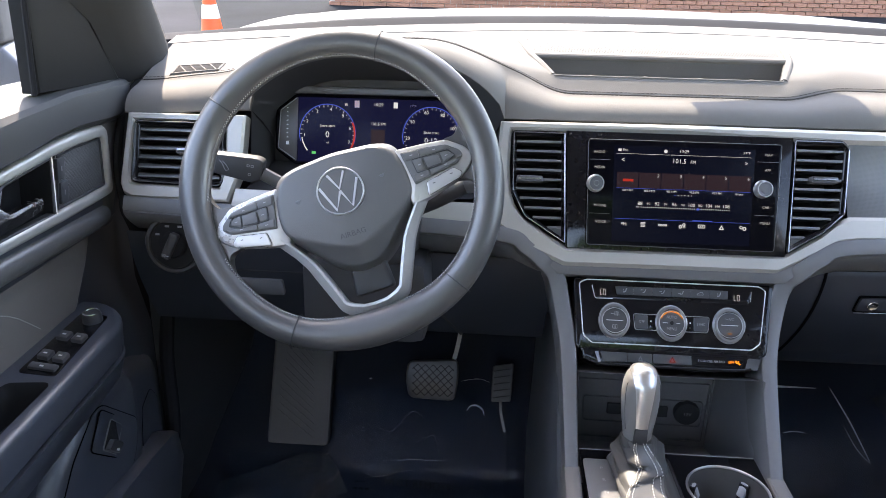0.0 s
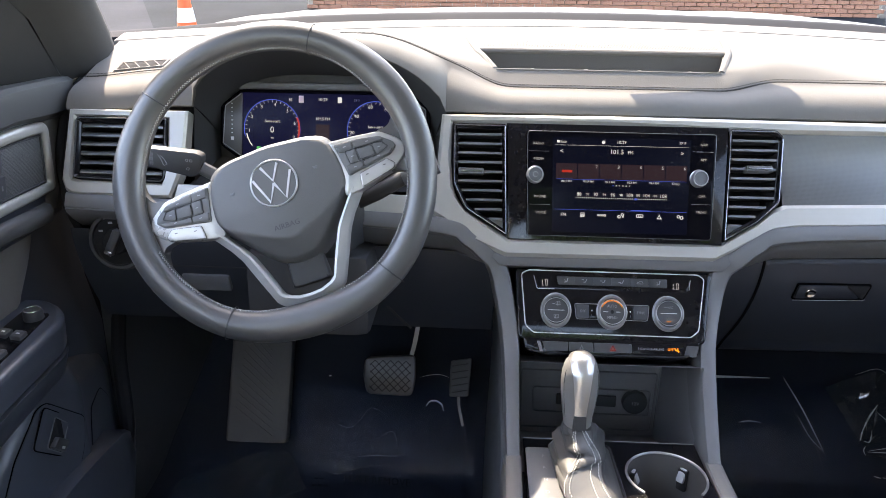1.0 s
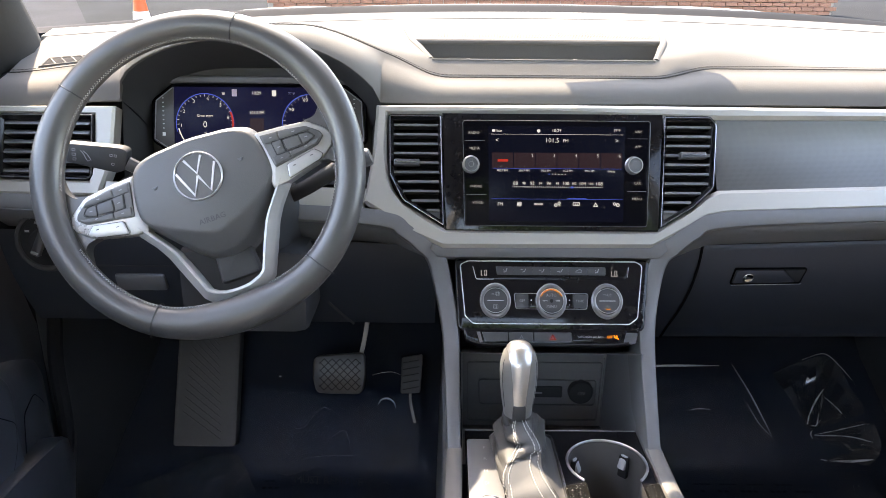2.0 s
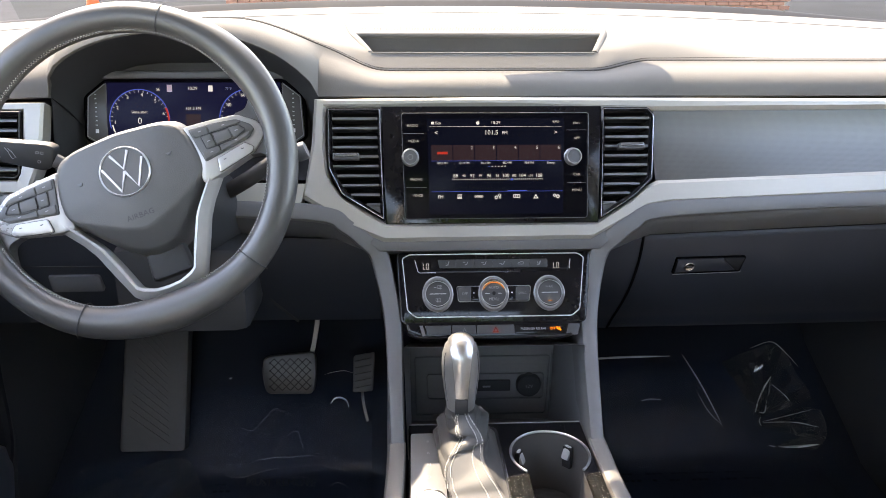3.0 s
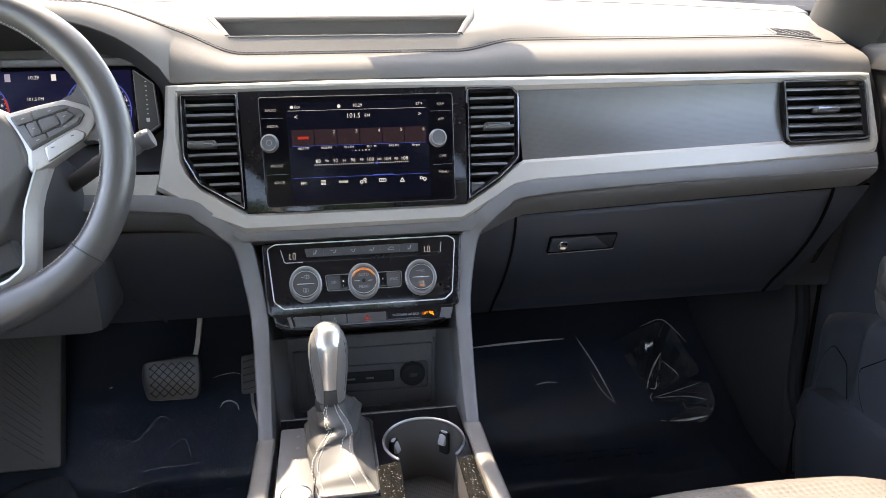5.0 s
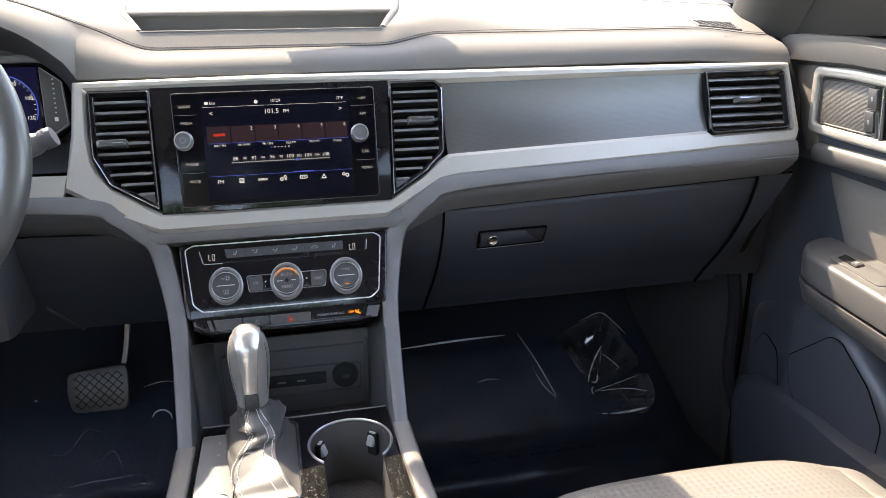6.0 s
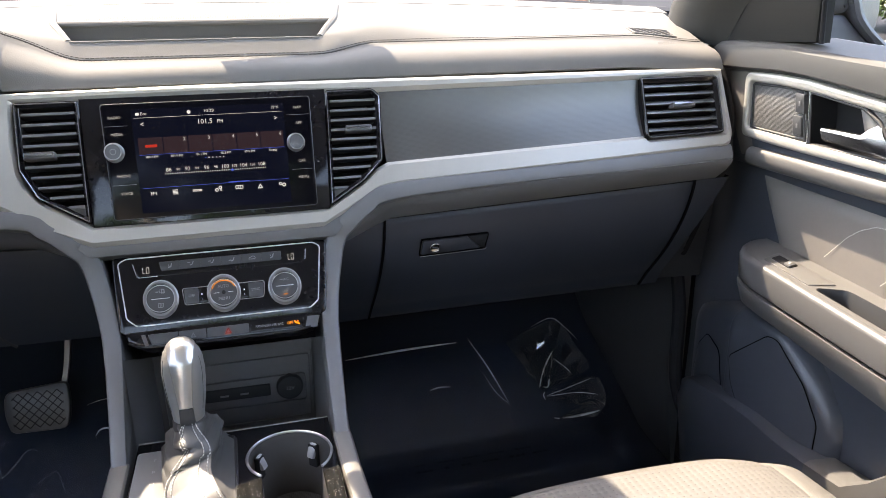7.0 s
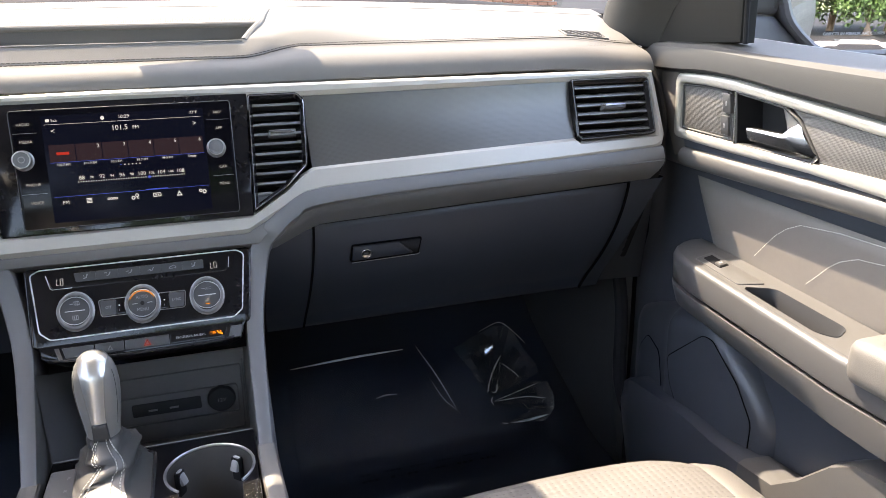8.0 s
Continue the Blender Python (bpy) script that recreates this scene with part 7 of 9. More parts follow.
def door(sd, number):
    d = thing("door_%d" % number, (sd * 0.82, -0.3, 0.03), "closed car door with silver trim, taupe insert and armrest" if sd > 0 else "closed driver's door with silver trim, window switches and armrest", "car door", "front doors", "structure")
    DX = 0.785 if sd > 0 else 0.777
    D = SidePlane(sd, DX, 0.0 if sd > 0 else 0.012)

    def poly(name, m, pts, h0, h1, e=0.002, label="", parent=None, r=0.0):
        bm = bmesh.new()
        slab(bm, D, rounded(pts, r, 4) if r else pts, h0, h1, e)
        return part(name, bm, m, parent or d, label)

    # main panel, lofted from the window line down, running along the door
    def along(y, pts):
        """Height at y along a line of (y, z), front to back."""
        for (a, p), (b, q) in zip(pts, pts[1:]):
            if y >= b:
                return p + (q - p) * clamp((a - y) / (a - b))
        return pts[-1][1]

    def prof(y):
        c = along(y, ((0.135, 0.814), (0.05, 0.819), (-0.06, 0.818), (-0.12, 0.813), (-0.22, 0.806), (-0.36, 0.798), (-0.9, 0.79)))
        tt = along(y, ((0.135, 0.786), (0.0, 0.786), (-0.06, 0.788), (-0.12, 0.785), (-0.224, 0.773), (-0.361, 0.757), (-0.8, 0.70), (-0.9, 0.69)))
        hh = c - tt
        return [(-0.075, c + 0.014), (-0.010, c + 0.0105), (0.007, c + 0.0075), (0.0130, c + 0.002), (0.0150, c - 0.006), (0.0140, c - 0.85 * hh), (0.006, c - hh), (0.002, tt - 0.004), (0.002, 0.700), (0.004, 0.676), (0.0, 0.655), (-0.022, 0.640), (-0.024, 0.60), (-0.024, 0.50), (-0.006, 0.42), (-0.006, 0.30), (0.0, 0.10), (-0.01, 0.03)]
    bm = bmesh.new()
    rows = []
    for i in range(37):
        y = 0.135 - 1.02 * i / 36
        q = ease((y - 0.05) / 0.085)
        rows.append([D.at(y, z, h - 0.018 * q) for h, z in prof(y)])
    loft(bm, rows, skip=lambda i, j: j == 7 and 9 <= i <= 13)      # open behind the handle bowl
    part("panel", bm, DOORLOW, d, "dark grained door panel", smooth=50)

    bm = bmesh.new()     # soft top roll
    rows = []
    for i in range(37):
        y = 0.132 - 1.0 * i / 36
        rows.append([D.at(y, z, h + 0.0035 - 0.018 * ease((y - 0.05) / 0.085)) for h, z in prof(y)[:7]])
    loft(bm, rows)
    part("top_roll", bm, DOORROLL, d, "charcoal grained soft top roll", smooth=30)
    # sail panel that carries the mirror foot
    bm = bmesh.new()
    slab(bm, D, [(0.085, 0.822), (-0.112, 0.829), (-0.108, 1.06), (-0.06, 1.03), (0.0, 0.935)], -0.02, 0.003, 0.006)
    part("sail_panel", bm, SAILSKIN, d, "matt dark grey mirror triangle")
    bm = bmesh.new()
    tube(bm, [D.at(-0.117, 0.828, -0.002), D.at(-0.114, 0.95, 0.002), D.at(-0.111, 1.06, 0.010)], 0.0035, 8, normal=V(0, -1, 0))
    part("window_seal", bm, BORDER, d)
    bm = bmesh.new()
    bm.faces.new([bm.verts.new(D.at(y, z, h)) for y, z, h in ((-0.115, 0.80, -0.05), (-0.86, 0.80, -0.05), (-0.86, 1.34, 0.08), (-0.40, 1.31, 0.07), (-0.112, 1.06, 0.008))])
    g = part("window_pane", bm, GLASS, d, "clear side window", smooth=0)
    g.visible_shadow = False

    poly("front_panel", DOORFRONT, [(0.062, 0.783), (0.008, 0.785), (-0.006, 0.690), (-0.022, 0.668), (0.012, 0.660), (0.034, 0.70)], -0.020, 0.0045, 0.003, "taupe edge of the door panel")

    # silver trim round handle and inlay
    o = [(0.012, 0.7845), (-0.060, 0.785), (-0.120, 0.782), (-0.224, 0.770), (-0.361, 0.754), (-0.80, 0.697), (-0.80, 0.655), (-0.360, 0.6775), (-0.263, 0.6835), (-0.120, 0.6850), (-0.040, 0.6875), (0.008, 0.6905)]
    n = [(-0.001, 0.7705), (-0.060, 0.7705), (-0.122, 0.767), (-0.217, 0.757), (-0.364, 0.740), (-0.79, 0.685), (-0.79, 0.669), (-0.360, 0.6960), (-0.263, 0.6975), (-0.120, 0.7000), (-0.045, 0.7020), (-0.004, 0.7035)]
    o = rounded(o, [0.014] + [0.004] * 10 + [0.010], 5)
    n = rounded(n, [0.008] + [0.004] * 10 + [0.006], 5)
    bm = bmesh.new()
    soft_ring(bm, D, o, n, 0.0, 0.0125, 0.0055)
    part("silver_trim", bm, SILVER, d, "satin silver trim frame", smooth=60)
    poly("front_inlay", DOORMESH, [(-0.001, 0.771), (-0.060, 0.772), (-0.108, 0.769), (-0.125, 0.699), (-0.005, 0.702)], 0.0, 0.0060, 0.001, "dark woven-pattern inlay")
    o = rounded([(-0.003, 0.7690), (-0.060, 0.7700), (-0.106, 0.7672), (-0.1225, 0.7010), (-0.0065, 0.7040)], 0.003, 3)
    bm = bmesh.new()
    ring(bm, D, o, inset(o, 0.0028 if area(o) > 0 else -0.0028), 0.004, 0.0082, 0.001)
    part("inlay_frame", bm, BLACKPL, d, "slim dark frame round the inlay")
    poly("rear_inlay", DOORMESH, [(-0.220, 0.758), (-0.364, 0.741), (-0.79, 0.686), (-0.79, 0.668), (-0.36, 0.695), (-0.272, 0.697), (-0.2735, 0.7035), (-0.2395, 0.7435)], 0.0, 0.0060, 0.001, "dark woven-pattern inlay")
    bez = [(-0.122, 0.7685), (-0.216, 0.7575), (-0.240, 0.745), (-0.275, 0.7030), (-0.268, 0.6950), (-0.130, 0.6955)]
    hole = [(-0.126, 0.7645), (-0.214, 0.7540), (-0.236, 0.7420), (-0.2695, 0.7040), (-0.2660, 0.7000), (-0.1345, 0.7005)]
    bm = bmesh.new()
    ring(bm, D, bez, hole, 0.0, 0.0100, 0.0015)
    part("handle_bezel", bm, BLACKPL, d)
    bm = bmesh.new()
    tube(bm, [D.at(*p, 0.0103) for p in (bez[3], bez[4], bez[5], bez[0])], 0.0013, 6, normal=D.n)
    part("bezel_line", bm, CHROME, d, "bright line round the handle bowl")
    bm = bmesh.new()
    rows = [[D.at(*p, 0.0090) for p in hole], [D.at(p[0] * 0.97 - 0.006, p[1] - 0.003, -0.030) for p in hole]]
    loft(bm, rows, wrap=True)
    f = bm.faces.new([bm.verts.new(p) for p in rows[1]])
    bmesh.ops.triangulate(bm, faces=[f])
    part("handle_recess", bm, BORDER, d, "black handle bowl")
    bm = bmesh.new()
    loft(bm, [[D.at(-0.172, 0.7610, -0.026), D.at(-0.192, 0.7590, -0.006), D.at(-0.2145, 0.7545, 0.0075), D.at(-0.236, 0.7425, 0.0075)], [D.at(-0.188, 0.716, -0.026), D.at(-0.208, 0.716, -0.008), D.at(-0.228, 0.716, 0.004), D.at(-0.250, 0.716, 0.006)]])
    part("bowl_ramp", bm, FASCIA, d, "grey sloping side of the handle bowl", smooth=60)
    bm = bmesh.new()     # lever: satin bar with a bright upper edge, ending in a broad facet
    loft(bm, [[D.at(y, z, h) for y, z, h in q] for q in (((-0.146, 0.7222, -0.006), (-0.185, 0.7232, 0.0), (-0.222, 0.7242, 0.006)), ((-0.1455, 0.7222, 0.005), (-0.184, 0.7236, 0.0105), (-0.2215, 0.7246, 0.0155)),
        ((-0.1460, 0.7195, 0.0068), (-0.184, 0.7205, 0.0125), (-0.2225, 0.7205, 0.0178)), ((-0.1500, 0.7095, 0.0068), (-0.190, 0.7080, 0.0118), (-0.240, 0.7065, 0.0148)), ((-0.1515, 0.7060, 0.003), (-0.195, 0.7040, 0.006), (-0.258, 0.7025, 0.0095)))])
    lv = part("door_handle", bm, LEVERMETAL, d, "satin metal pull lever", smooth=30)
    bm = bmesh.new()
    loft(bm, [[D.at(-0.2215, 0.7246, 0.0155), D.at(-0.2300, 0.7325, 0.0130), D.at(-0.2418, 0.7402, 0.0085)], [D.at(-0.2225, 0.7205, 0.0178), D.at(-0.2370, 0.7245, 0.0172), D.at(-0.2520, 0.7285, 0.0135)],
              [D.at(-0.2400, 0.7065, 0.0148), D.at(-0.2540, 0.7080, 0.0150), D.at(-0.2690, 0.7105, 0.0118)], [D.at(-0.2580, 0.7025, 0.0095), D.at(-0.2660, 0.7035, 0.0100), D.at(-0.2737, 0.7062, 0.0095)]])
    part("lever_facet", bm, LEVERMETAL, lv, "bright facet at the end of the lever", smooth=30)
    for k in range(2):
        z1, z0 = 0.7640 - 0.030 * k, 0.7370 - 0.030 * k
        poly("lock_button", KEYSKIN, [(-0.0955, z1), (-0.1125, z1 - 0.001), (-0.1165, z0), (-0.0995, z0 + 0.001)], 0.004, 0.0105, 0.0015, r=0.002)
        poly("mark", FAINTINK, [(-0.1045, z1 - 0.011), (-0.1075, z1 - 0.011), (-0.1083, z1 - 0.017), (-0.1053, z1 - 0.017)], 0.010, 0.0108, 0.0002)

    # ridge below the trim, then the padded insert
    bm = bmesh.new()
    rows = []
    for i in range(21):
        y = -0.012 - 0.84 * i / 20
        z = 0.676 - 0.016 * clamp((-0.35 - y) / 0.5)
        rows.append([D.at(y, z + 0.002, 0.0), D.at(y, z - 0.002, 0.010), D.at(y, z - 0.009, 0.014), D.at(y, z - 0.022, 0.013), D.at(y, z - 0.028, 0.006), D.at(y, z - 0.034, -0.020)])
    loft(bm, rows)
    part("ridge", bm, BEIGE, d, "warm grey padded ridge", smooth=50)
    bm = bmesh.new()
    rows = []
    for i in range(13):
        f = i / 12
        row = []
        for j in range(33):
            g = j / 32
            y0 = -0.006 - 0.072 * f
            y = y0 + (-0.85 - y0) * g
            z = 0.634 - 0.03 * g + (0.505 - 0.634 + 0.03 * g) * f
            e = min(i, 12 - i, j)
            row.append(D.at(y, z, 0.006 * math.sin(math.pi * clamp(f, 0.02, 0.98)) ** 0.5 * (1 if e else 0) - 0.019 - (0.006 if e == 0 else 0)))
        rows.append(row)
    loft(bm, rows)
    ins = part("insert", bm, DOORINSERT, d, "taupe leatherette insert", smooth=60)
    for line in ([(-0.166, 0.548), (-0.182, 0.566), (-0.200, 0.586), (-0.218, 0.600), (-0.241, 0.611), (-0.303, 0.617), (-0.373, 0.618), (-0.55, 0.610)],
                 [(-0.262, 0.540), (-0.279, 0.557), (-0.294, 0.573), (-0.309, 0.584), (-0.332, 0.594), (-0.377, 0.599), (-0.52, 0.592)]):
        bm = bmesh.new()
        stitches(bm, [D.at(p[0], p[1], -0.0122) for p in line], 0.0036, 0.0011, 0.00045, D.n, 0.0006)
        part("thread", bm, THREAD, ins, smooth=0)

    # armrest
    def arm(y):
        """Inner x-depth and height of the armrest's top."""
        k = clamp((-0.10 - y) / 0.30)
        return 0.066 + 0.006 * k, 0.536 - 0.020 * k
    nose = (0.008, 0.022, 0.034, 0.047, 0.057, 0.0635)
    back = 0.0 if sd > 0 else -0.016

    def reach(i, y):
        """How far the armrest stands out from the door; its nose is rounded."""
        return nose[i] if i < 6 else arm(y)[0]
    bm = bmesh.new()
    rows = []
    ys = [y + back for y in (-0.040, -0.045, -0.053, -0.066, -0.082, -0.098)] + [-0.126 - 0.045 * k for k in range(17)]
    for i, y in enumerate(ys):
        h, z = arm(y)
        hh2 = reach(i, y)
        rows.append([D.at(y, z + 0.0005, hh2 - 0.0105), D.at(y, z, hh2 - 0.007), D.at(y, z - 0.0022, hh2 - 0.0025), D.at(y, z - 0.007, hh2), D.at(y, z - 0.040, hh2 - 0.002), D.at(y, z - 0.044, hh2 - 0.006), D.at(y, z - 0.044, -0.02)])
    loft(bm, rows)
    bm.faces.new([bm.verts.new(p) for p in rows[0] + [D.at(ys[0], arm(ys[0])[1], -0.02)]])
    # driver's armrest takes the darker plastic for the shade on that door
    ar = part("armrest", bm, ARMSIDE if sd > 0 else DOORLOW, d, "grey armrest with grab recess, coloured darker for shade on the driver's side", smooth=40)
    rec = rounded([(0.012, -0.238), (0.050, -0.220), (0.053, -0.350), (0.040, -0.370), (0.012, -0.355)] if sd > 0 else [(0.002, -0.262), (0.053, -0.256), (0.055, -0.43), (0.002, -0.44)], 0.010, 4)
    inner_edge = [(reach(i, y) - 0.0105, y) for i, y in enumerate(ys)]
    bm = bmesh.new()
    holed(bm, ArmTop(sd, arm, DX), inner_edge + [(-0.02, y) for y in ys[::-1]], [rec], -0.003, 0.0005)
    part("armrest_top", bm, BEIGE if sd > 0 else DOORLOW, d, "grey armrest top, coloured darker for shade on the driver's side")
    # recess walls in black, which paints the shade down inside
    bm = bmesh.new()
    cx_, cy_ = sum(p[0] for p in rec) / len(rec), sum(p[1] for p in rec) / len(rec)
    A_ = ArmTop(sd, arm, DX)
    rws = [[A_.at(*p, 0.0015) for p in rec], [A_.at(cx_ + (p[0] - cx_) * 0.95, cy_ + (p[1] - cy_) * 0.98, -0.004) for p in rec], [A_.at(cx_ + (p[0] - cx_) * 0.85, cy_ + (p[1] - cy_) * 0.9, -0.048 + 0.030 * ease((-0.265 - p[1]) / 0.09)) for p in rec]]
    loft(bm, rws, wrap=True)
    f = bm.faces.new([bm.verts.new(p) for p in rws[-1]])
    bmesh.ops.triangulate(bm, faces=[f])
    part("grab_recess", bm, BLACKPL if sd > 0 else BORDER, d, "deep grab recess coloured black for its shade")
    bm = bmesh.new()     # paler band below the seam
    rows = []
    for i, y in enumerate(ys):
        h, z = arm(y)
        hh2 = reach(i, y) - 0.001
        dp = 0.030 + 0.012 * clamp((-0.15 - y) / 0.3)
        rows.append([D.at(y, z - 0.046, -0.01), D.at(y, z - 0.046, hh2), D.at(y, z - 0.050, hh2), D.at(y, z - 0.046 - dp, hh2 - 0.008), D.at(y, z - 0.052 - dp, hh2 - 0.016), D.at(y, z - 0.06 - dp, -0.01)])
    loft(bm, rows, wrap=True, caps=True)
    # again darker on the driver's side, with its shade put into the colour
    part("armrest_underside", bm, BEIGE if sd > 0 else DOORLOW, d, "warm grey lower band of the armrest, darker for the driver's side's shade", smooth=40)
    def on_arm(name, m, pts, h0, h1, e=0.001, parent=None, r=0.0, label=""):
        """pts: (inwards from the door face, y)."""
        bm = bmesh.new()
        o = [(a, b) for a, b in pts]
        o = rounded(o, r, 3) if r else o
        slab(bm, ArmTop(sd, arm, DX), o, h0, h1, e)
        return part(name, bm, m, parent or ar, label)
    if sd > 0:
        on_arm("switch_plate", BEIGE, [(0.010, -0.105), (0.047, -0.118), (0.050, -0.212), (0.014, -0.222)], -0.004, 0.0022, 0.001, r=0.004)
        on_arm("switch_well", BORDER, [(0.018, -0.116), (0.037, -0.122), (0.038, -0.160), (0.019, -0.156)], 0.0, 0.0028, 0.0006, r=0.003)
        s = on_arm("window_switch", ARMSIDE, [(0.020, -0.141), (0.036, -0.146), (0.037, -0.159), (0.021, -0.155)], 0.001, 0.0055, 0.0015, r=0.002, label="window switch")
        on_arm("mark", GREYINK, [(0.026, -0.148), (0.032, -0.1495), (0.032, -0.1525), (0.026, -0.1515)], 0.0055, 0.0058, 0.0001, s)
        bm = bmesh.new()
        box(bm, V(sd * (DX - 0.036), -0.60, arm(-0.6)[1] + 0.006), (0.090, 0.37, 0.052), None, 0.018, 4)
        part("elbow_pad", bm, SEATPLAIN, d, "pale padded elbow rest")
    else:
        on_arm("switch_plate", GLOSS, [(0.000, -0.094), (0.040, -0.100), (0.050, -0.244), (0.002, -0.240)], -0.004, 0.0022, 0.001, r=0.006, label="glossy switch plate")
        for a0, b0 in ((0.006, -0.150), (0.027, -0.154), (0.008, -0.195), (0.029, -0.199)):
            s = on_arm("window_switch", KEYSKIN, [(a0, b0), (a0 + 0.016, b0 - 0.003), (a0 + 0.0165, b0 - 0.020), (a0 + 0.0005, b0 - 0.017)], 0.0, 0.0075, 0.002, r=0.002, label="window switch")
            on_arm("mark", WHITEINK, [(a0 + 0.006, b0 - 0.009), (a0 + 0.011, b0 - 0.010), (a0 + 0.011, b0 - 0.0125), (a0 + 0.006, b0 - 0.0115)], 0.0072, 0.0079, 0.0002, s)
        s = on_arm("lock_switch", KEYSKIN, [(0.009, -0.221), (0.045, -0.226), (0.0455, -0.238), (0.0095, -0.233)], 0.0, 0.0055, 0.0015, r=0.002)
        on_arm("mark", WHITEINK, [(0.024, -0.229), (0.029, -0.230), (0.029, -0.2325), (0.024, -0.2315)], 0.005, 0.0060, 0.0002, s)
        bm = bmesh.new()
        KP2 = FreePlane(V(sd * (DX - 0.027), -0.116, arm(-0.116)[1] + 0.002), (1, 0, 0), (0, 1, 0.06))
        lathe(bm, KP2, 0, 0, [(0.0125, 0.0), (0.0120, 0.010), (0.0105, 0.013), (0.0085, 0.0125), (0.001, 0.0120)], 28)
        kb = part("mirror_knob", bm, BLACKPL, ar, "round mirror adjuster knob")
        bm = bmesh.new()
        tube(bm, [KP2.at(0.0098 * math.cos(radians(q)), 0.0098 * math.sin(radians(q)), 0.0132) for q in range(20, 330, 14)], 0.0007, 6)
        part("knob_line", bm, CHROME, kb)

    # lower door: bulging speaker pod and map pocket
    def bulge(y):
        """How far the pod stands out, along the door."""
        return along(y, ((0.115, -0.046), (0.104, -0.018), (0.092, -0.004), (0.06, 0.008), (0.0, 0.015), (-0.034, 0.023), (-0.046, 0.031), (-0.058, 0.032), (-0.10, 0.029), (-0.20, 0.022), (-0.245, 0.012), (-0.262, -0.022)))

    def crest(y):
        """Top of the pod, along the door."""
        return along(y, ((0.125, 0.310), (0.113, 0.348), (0.101, 0.374), (0.088, 0.388), (0.066, 0.400), (0.02, 0.421), (-0.05, 0.438), (-0.09, 0.446), (-0.13, 0.446), (-0.17, 0.430), (-0.215, 0.392), (-0.262, 0.330)))

    def pod_at(y, z, lift=0.0):
        k = clamp((crest(y) - z) / 0.042)
        return D.at(y, z, -0.028 + (bulge(y) + 0.028) * math.sqrt(1 - (1 - k) ** 2) + lift)

    bm = bmesh.new()
    loft(bm, [[pod_at(y, 0.17 + (crest(y) - 0.17) * v) for v in (0, 0.25, 0.45, 0.6, 0.7, 0.78, 0.84, 0.89, 0.93, 0.96, 0.98, 1.0)] for y in
              (0.115, 0.104, 0.092, 0.076, 0.06, 0.03, 0.0, -0.018, -0.034, -0.040, -0.046, -0.052, -0.058, -0.08, -0.10, -0.13, -0.16, -0.19, -0.215, -0.232, -0.245, -0.254, -0.262)])
    part("speaker_pod", bm, DOORLOW, d, "bulging dark loudspeaker pod", smooth=70)
    for nm, pts, tag in (("speaker_cover", [(0.036, 0.349), (0.062, 0.318), (0.080, 0.255), (0.066, 0.215), (0.0, 0.225), (-0.036, 0.250), (-0.006, 0.335)], "dark loudspeaker cover"),
                         ("pocket_shield", [(-0.050, 0.350), (-0.062, 0.308), (-0.095, 0.258), (-0.225, 0.225), (-0.228, 0.325), (-0.200, 0.372), (-0.142, 0.415), (-0.124, 0.416)], "smooth dark shield above the map pocket")):
        o = rounded(pts, 0.010, 4)
        cy0, cz0 = sum(q[0] for q in o) / len(o), sum(q[1] for q in o) / len(o)
        bm = bmesh.new()
        loft(bm, [[pod_at(cy0 + (y - cy0) * f, cz0 + (z - cz0) * f, up) for y, z in o] for f, up in ((1.0, -0.004), (0.988, 0.0014), (0.8, 0.0024), (0.6, 0.0024), (0.4, 0.0024), (0.2, 0.0024), (0.02, 0.0024))], wrap=True, caps=True)
        part(nm, bm, DOORLOW, d, tag, smooth=60)
        # raised line in near-black for the shade of the panel gap
        bm = bmesh.new()
        tube(bm, [pod_at(y, z, 0.0003) for y, z in o], 0.0009, 6, normal=D.n, closed=True)
        part("panel_gap", bm, GAP, d)
    bm = bmesh.new()
    rows = []
    for y, z, h in ((0.072, 0.228, 0.030), (0.052, 0.258, 0.042), (0.020, 0.276, 0.049), (-0.06, 0.284, 0.050), (-0.13, 0.287, 0.050), (-0.19, 0.283, 0.050), (-0.250, 0.285, 0.050), (-0.312, 0.291, 0.050), (-0.350, 0.322, 0.050), (-0.3946, 0.370, 0.050), (-0.425, 0.390, 0.048), (-0.6, 0.41, 0.045)):
        rows.append([D.at(y, z, 0.0), D.at(y, z + 0.004, h - 0.010), D.at(y, z, h), D.at(y, min(0.214, z - 0.012), h + 0.005), D.at(y, 0.05, h - 0.02), D.at(y, 0.02, 0.0)])
    loft(bm, rows[:7], caps=False)
    part("pocket_wall", bm, DOORLOW, d, "map pocket front wall", smooth=50)
    # passenger side: sun on the wall's rear stretch is put into a paler colour
    bm = bmesh.new()
    loft(bm, rows[6:], caps=False)
    part("pocket_end", bm, BEIGE if sd > 0 else DOORLOW, d, "rear part of the map pocket wall, coloured paler where sun falls", smooth=50)
    if sd < 0:
        TG = SidePlane(sd, 0.7495)
        bm = bmesh.new()
        o = rounded([(-0.134, 0.415), (-0.080, 0.367), (-0.061, 0.343), (-0.091, 0.306), (-0.170, 0.372)], 0.008, 4)
        slab(bm, TG, o, -0.01, 0.003, 0.0012)
        tp = part("tailgate_plate", bm, DOORLOW, d)
        # near-black line painting the shade round the plate
        bm = bmesh.new()
        tube(bm, [TG.at(*p, 0.0018) for p in o], 0.0012, 6, closed=True)
        part("plate_gap", bm, GAP, tp)
        bm = bmesh.new()
        o = rounded([(-0.1157, 0.3894), (-0.0907, 0.3638), (-0.1146, 0.3307), (-0.1438, 0.3581)], 0.004, 3)
        slab(bm, TG, o, 0.001, 0.0036, 0.0006)
        part("switch_well", bm, BORDER, tp)
        bm = bmesh.new()
